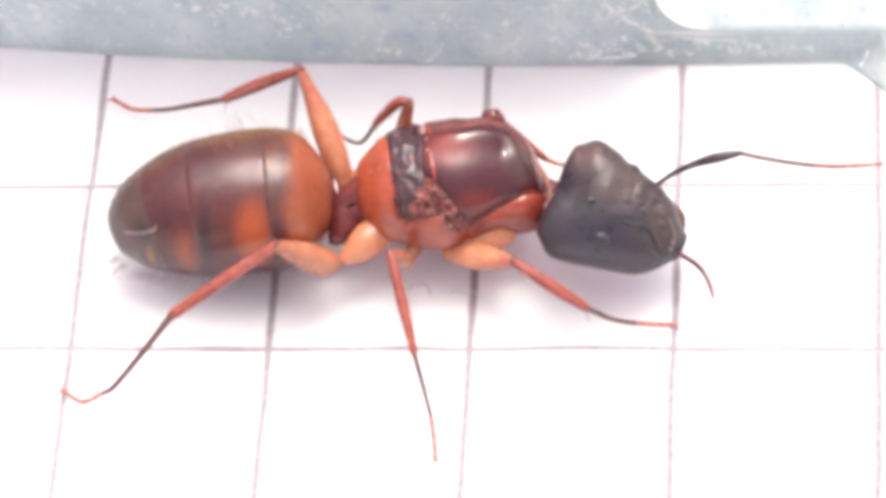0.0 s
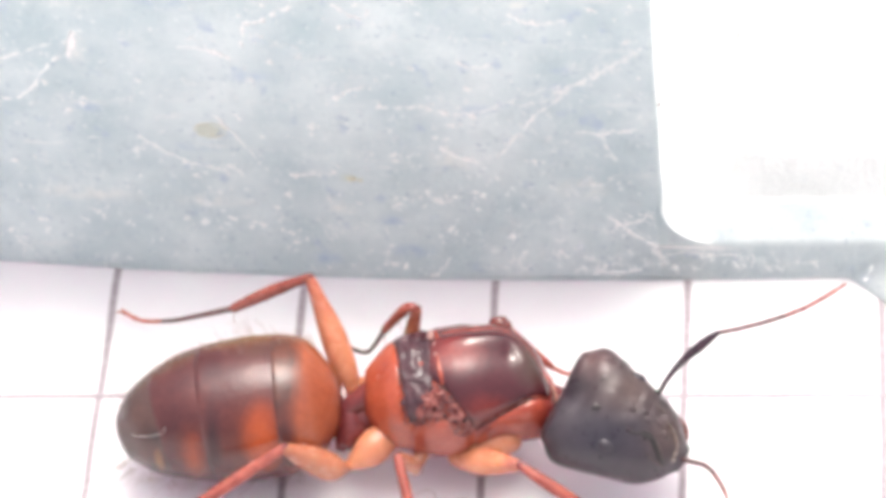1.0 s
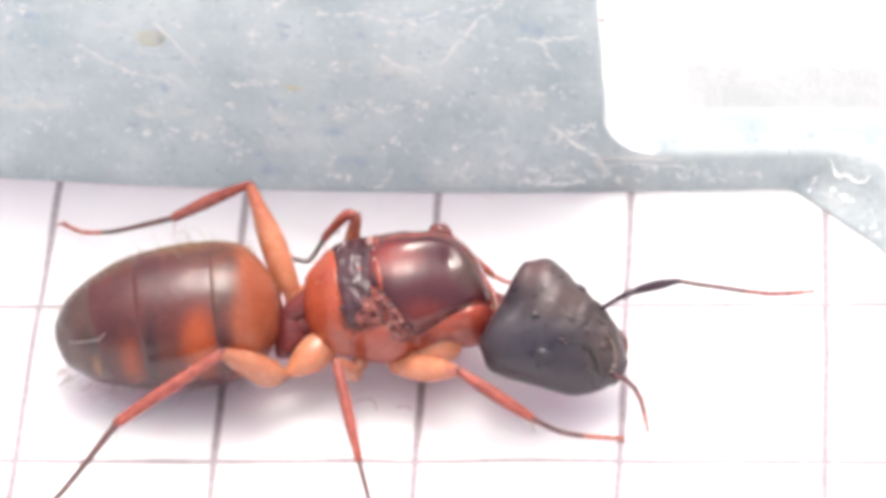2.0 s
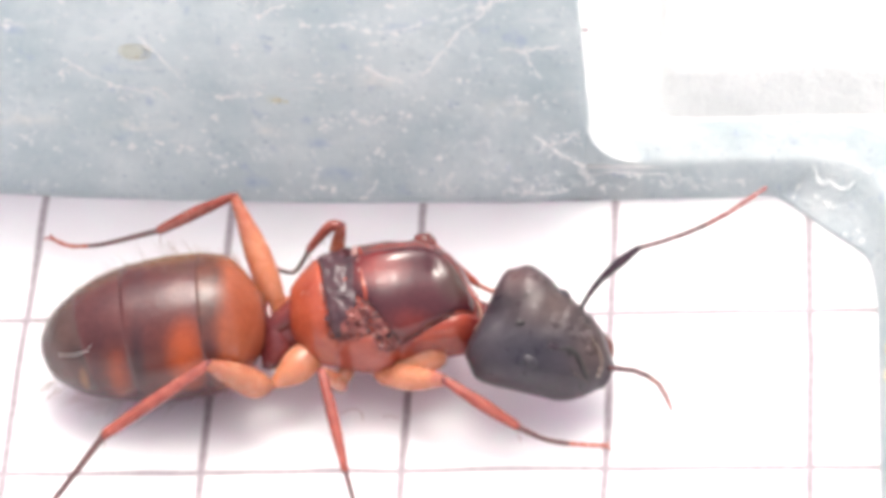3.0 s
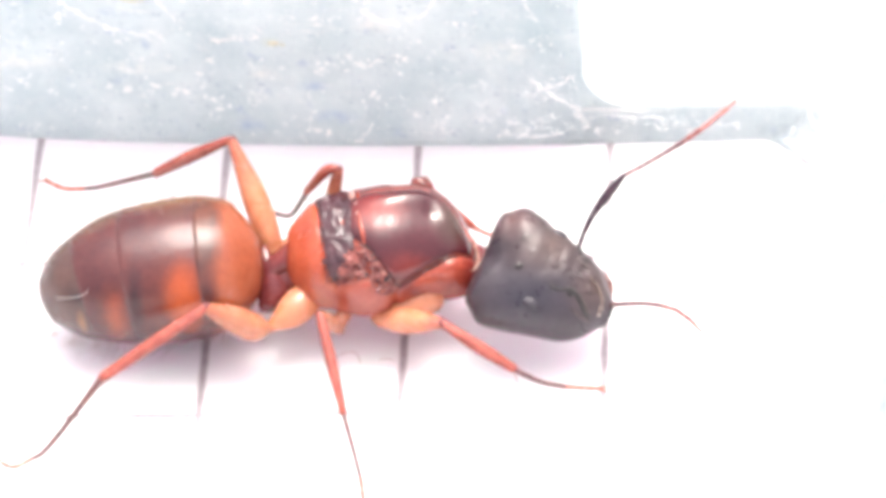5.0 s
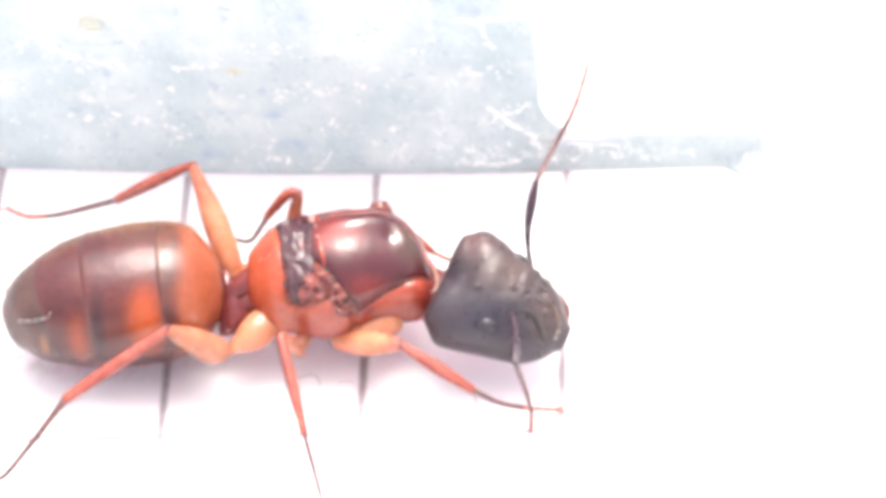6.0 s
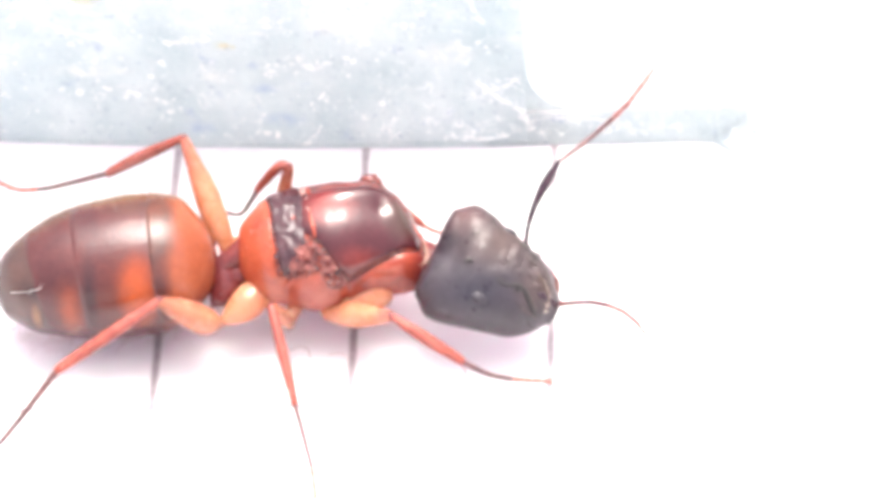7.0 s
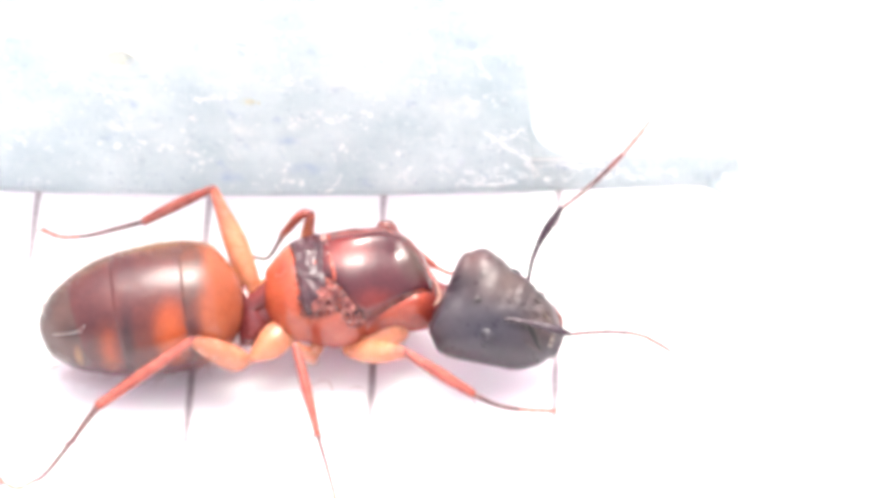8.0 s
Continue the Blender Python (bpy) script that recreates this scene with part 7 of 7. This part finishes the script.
        (2.9, 7.773, -1.848, 1.869, 100.8, 73.9, 38.6),
        (3.05, 7.986, -1.938, 1.901, 86.2, 71.6, 26.6),
        (3.2, 8.182, -2.024, 1.944, 74.9, 68.6, 17.8),
        (3.35, 8.550, -2.295, 1.950, 56.9, 64.3, -0.7),
        (3.5, 8.795, -2.545, 1.987, 44.9, 58.3, -13.2),
        (3.65, 8.689, -2.264, 1.907, 50.9, 59.0, -4.0),
        (3.8, 8.476, -1.974, 1.868, 57.2, 59.2, 5.3),
        (4, 8.236, -1.646, 1.919, 64.6, 61.9, 13.4),
        (4.2, 8.220, -1.784, 2.028, 70.9, 65.2, 18.9),
        (4.35, 8.233, -1.730, 1.999, 68.7, 61.9, 20.0),
        (4.5, 8.244, -1.675, 1.971, 66.7, 58.6, 21.2),
        (4.7, 8.330, -1.716, 2.063, 62.5, 55.6, 18.9),
        (4.85, 8.348, -1.621, 2.079, 63.3, 56.1, 19.1),
        (5, 8.362, -1.525, 2.095, 64.1, 56.7, 19.4),
        (5.2, 8.567, -1.567, 2.209, 59.6, 56.1, 12.4),
        (5.338, 8.629, -1.835, 1.994, 62.0, 58.3, 11.9),
        (5.475, 8.632, -2.431, 1.447, 68.9, 64.1, 11.7),
        (5.612, 8.326, -3.061, 0.790, 82.0, 72.2, 15.0),
        (5.75, 7.590, -3.413, 0.318, 113.5, 80.3, 35.4),
        (5.888, 6.567, -3.338, 0.242, -173.6, 81.6, 97.4),
        (6.025, 5.581, -2.950, 0.527, -136.6, 75.3, 124.8),
        (6.162, 4.913, -2.536, 0.913, -124.1, 69.8, 130.5),
        (6.3, 4.690, -2.373, 1.094, -120.5, 67.6, 131.4),
        (6.5, 5.846, -4.143, 0.755, -9.7, -1.6, -94.1),
        (6.7, 7.777, -3.824, 0.104, 7.2, 17.8, -73.6),
        (6.9, 8.307, -1.790, 1.689, 64.2, 57.4, 14.4),
        (7, 8.386, -1.763, 2.055, 66.8, 57.1, 18.9),
        (7.2, 8.672, -1.557, 1.976, 55.9, 51.9, 7.5),
        (7.35, 8.732, -1.552, 2.123, 56.3, 52.4, 7.9),
        (7.5, 8.780, -1.546, 2.278, 56.7, 52.9, 8.2),
        (7.7, 8.817, -1.468, 2.288, 54.9, 48.3, 11.8),
        (7.8, 8.892, -1.525, 2.309, 55.4, 48.9, 10.5),
        (8, 9.083, -1.837, 2.484, 51.9, 45.9, 6.4),
    ],
    [
        (0, 7.438, -2.033, 1.209, 148.3, 77.7, 77.9),
        (0.1, 7.263, -2.134, 1.173, 153.8, 76.5, 82.2),
        (0.2, 7.294, -2.259, 1.153, 162.8, 79.2, 87.4),
        (0.3, 7.161, -2.355, 1.206, 168.4, 77.4, 92.2),
        (0.4, 7.168, -2.360, 1.126, 155.6, 79.0, 81.3),
        (0.6, 7.309, -2.495, 1.218, 154.2, 79.7, 79.4),
        (0.8, 7.557, -2.093, 1.396, 134.7, 74.4, 68.2),
        (1, 7.595, -2.003, 1.379, 129.1, 74.0, 63.7),
        (1.2, 7.826, -2.241, 1.333, 124.0, 79.9, 53.1),
        (1.35, 7.658, -2.475, 1.014, 0.6, 40.9, -74.2),
        (1.5, 7.441, -2.690, 0.717, -1.4, -14.2, -82.5),
        (1.7, 6.880, -2.236, 0.801, -2.3, -20.9, -83.1),
        (1.837, 6.939, -2.208, 0.815, -2.5, -16.0, -82.3),
        (1.975, 7.069, -2.160, 0.856, -2.7, -2.9, -80.3),
        (2.112, 7.242, -2.094, 0.921, -2.1, 15.6, -77.4),
        (2.25, 7.430, -2.013, 1.004, -0.0, 36.7, -73.3),
        (2.387, 7.610, -1.923, 1.097, 5.9, 57.6, -65.6),
        (2.525, 7.762, -1.837, 1.185, 25.4, 74.5, -44.8),
        (2.662, 7.868, -1.767, 1.251, 83.2, 80.8, 13.9),
        (2.8, 7.917, -1.729, 1.277, 110.6, 79.2, 41.6),
        (2.9, 7.906, -1.742, 1.280, 113.5, 79.3, 43.8),
        (3.05, 8.159, -1.852, 1.319, 89.9, 76.5, 24.1),
        (3.2, 8.395, -1.956, 1.373, 74.8, 72.5, 13.0),
        (3.35, 8.816, -2.299, 1.397, 53.1, 68.2, -9.3),
        (3.5, 9.108, -2.619, 1.465, 39.8, 62.0, -23.3),
        (3.65, 9.004, -2.286, 1.381, 47.5, 62.6, -12.1),
        (3.8, 8.789, -1.945, 1.342, 55.3, 62.5, -0.8),
        (4, 8.517, -1.579, 1.378, 63.7, 66.3, 6.9),
        (4.2, 8.463, -1.700, 1.472, 71.5, 71.4, 11.7),
        (4.35, 8.504, -1.631, 1.458, 69.7, 68.4, 12.6),
        (4.5, 8.542, -1.559, 1.448, 68.0, 65.4, 13.7),
        (4.7, 8.659, -1.604, 1.558, 62.7, 59.1, 14.2),
        (4.85, 8.671, -1.509, 1.569, 63.7, 60.8, 13.3),
        (5, 8.680, -1.413, 1.582, 64.7, 62.5, 12.5),
        (5.2, 8.901, -1.494, 1.700, 59.1, 58.4, 8.8),
        (5.338, 8.944, -1.768, 1.472, 49.7, 59.4, -1.3),
        (5.475, 8.894, -2.377, 0.895, 24.4, 57.9, -28.3),
        (5.612, 8.508, -3.013, 0.207, -1.2, 47.4, -56.3),
        (5.75, 7.674, -3.354, -0.286, -16.1, 29.4, -74.2),
        (5.888, 6.555, -3.249, -0.364, -23.3, 9.2, -85.2),
        (6.025, 5.492, -2.823, -0.066, -26.4, -9.1, -92.7),
        (6.162, 4.775, -2.375, 0.337, -27.2, -22.2, -97.7),
        (6.3, 4.535, -2.198, 0.527, -27.2, -27.2, -99.7),
        (6.5, 5.803, -4.755, 0.772, -11.8, -2.2, -96.3),
        (6.7, 7.942, -4.385, -0.084, 3.9, 17.5, -78.2),
        (6.9, 8.628, -1.707, 1.172, 63.5, 67.0, 2.2),
        (7, 8.701, -1.656, 1.540, 68.4, 66.5, 9.1),
        (7.2, 9.048, -1.507, 1.494, 53.4, 59.2, -4.1),
        (7.35, 9.103, -1.501, 1.637, 54.4, 58.7, -2.0),
        (7.5, 9.146, -1.493, 1.788, 55.3, 58.3, 0.0),
        (7.7, 9.217, -1.384, 1.830, 54.0, 54.7, 2.6),
        (7.8, 9.288, -1.452, 1.847, 54.2, 54.5, 2.2),
        (8, 9.507, -1.790, 2.044, 51.1, 48.1, 2.5),
    ],
]
HEAD_ROWS = [
    (0, 0.086, 0.200, 4.4),
    (0.5, 0.057, 0.171, 2.6),
    (1, 0.021, 0.129, 1.7),
    (1.5, 0.000, 0.000, 0.0),
    (3, 0.021, 0.064, 2.0),
    (3.5, 0.050, 0.079, 3.3),
    (4, 0.057, 0.093, 2.7),
    (4.5, 0.064, 0.071, 1.7),
    (5, 0.086, 0.107, 4.7),
    (5.2, 0.100, 0.121, 3.7),
    (6.3, 0.071, 0.071, 3.0),
    (6.5, 0.086, 0.057, 3.0),
    (7, 0.100, 0.057, 3.0),
    (7.5, 0.114, 0.071, 3.5),
    (8, 0.114, 0.071, 3.5),
]


def motions():
    for pieces, table in ((FAR_FEELER, FAR_ROWS), (NEAR_FEELER, NEAR_ROWS)):
        for ob, rows in zip(pieces, table):
            walk(ob, [(t, pose(x * MM, y * MM, z * MM, rx, ry, rz)) for t, x, y, z, rx, ry, rz in rows])
    # the head sways: right and up in the plane of the face, and a turn in it
    walk(HEAD_OB, [(t, Matrix.Translation((HEAD_AT - ANT + RIGHT * right + UP * up) * MM) @ Matrix.Rotation(radians(turn), 4, BACK)) for t, right, up, turn in HEAD_ROWS])


motions()
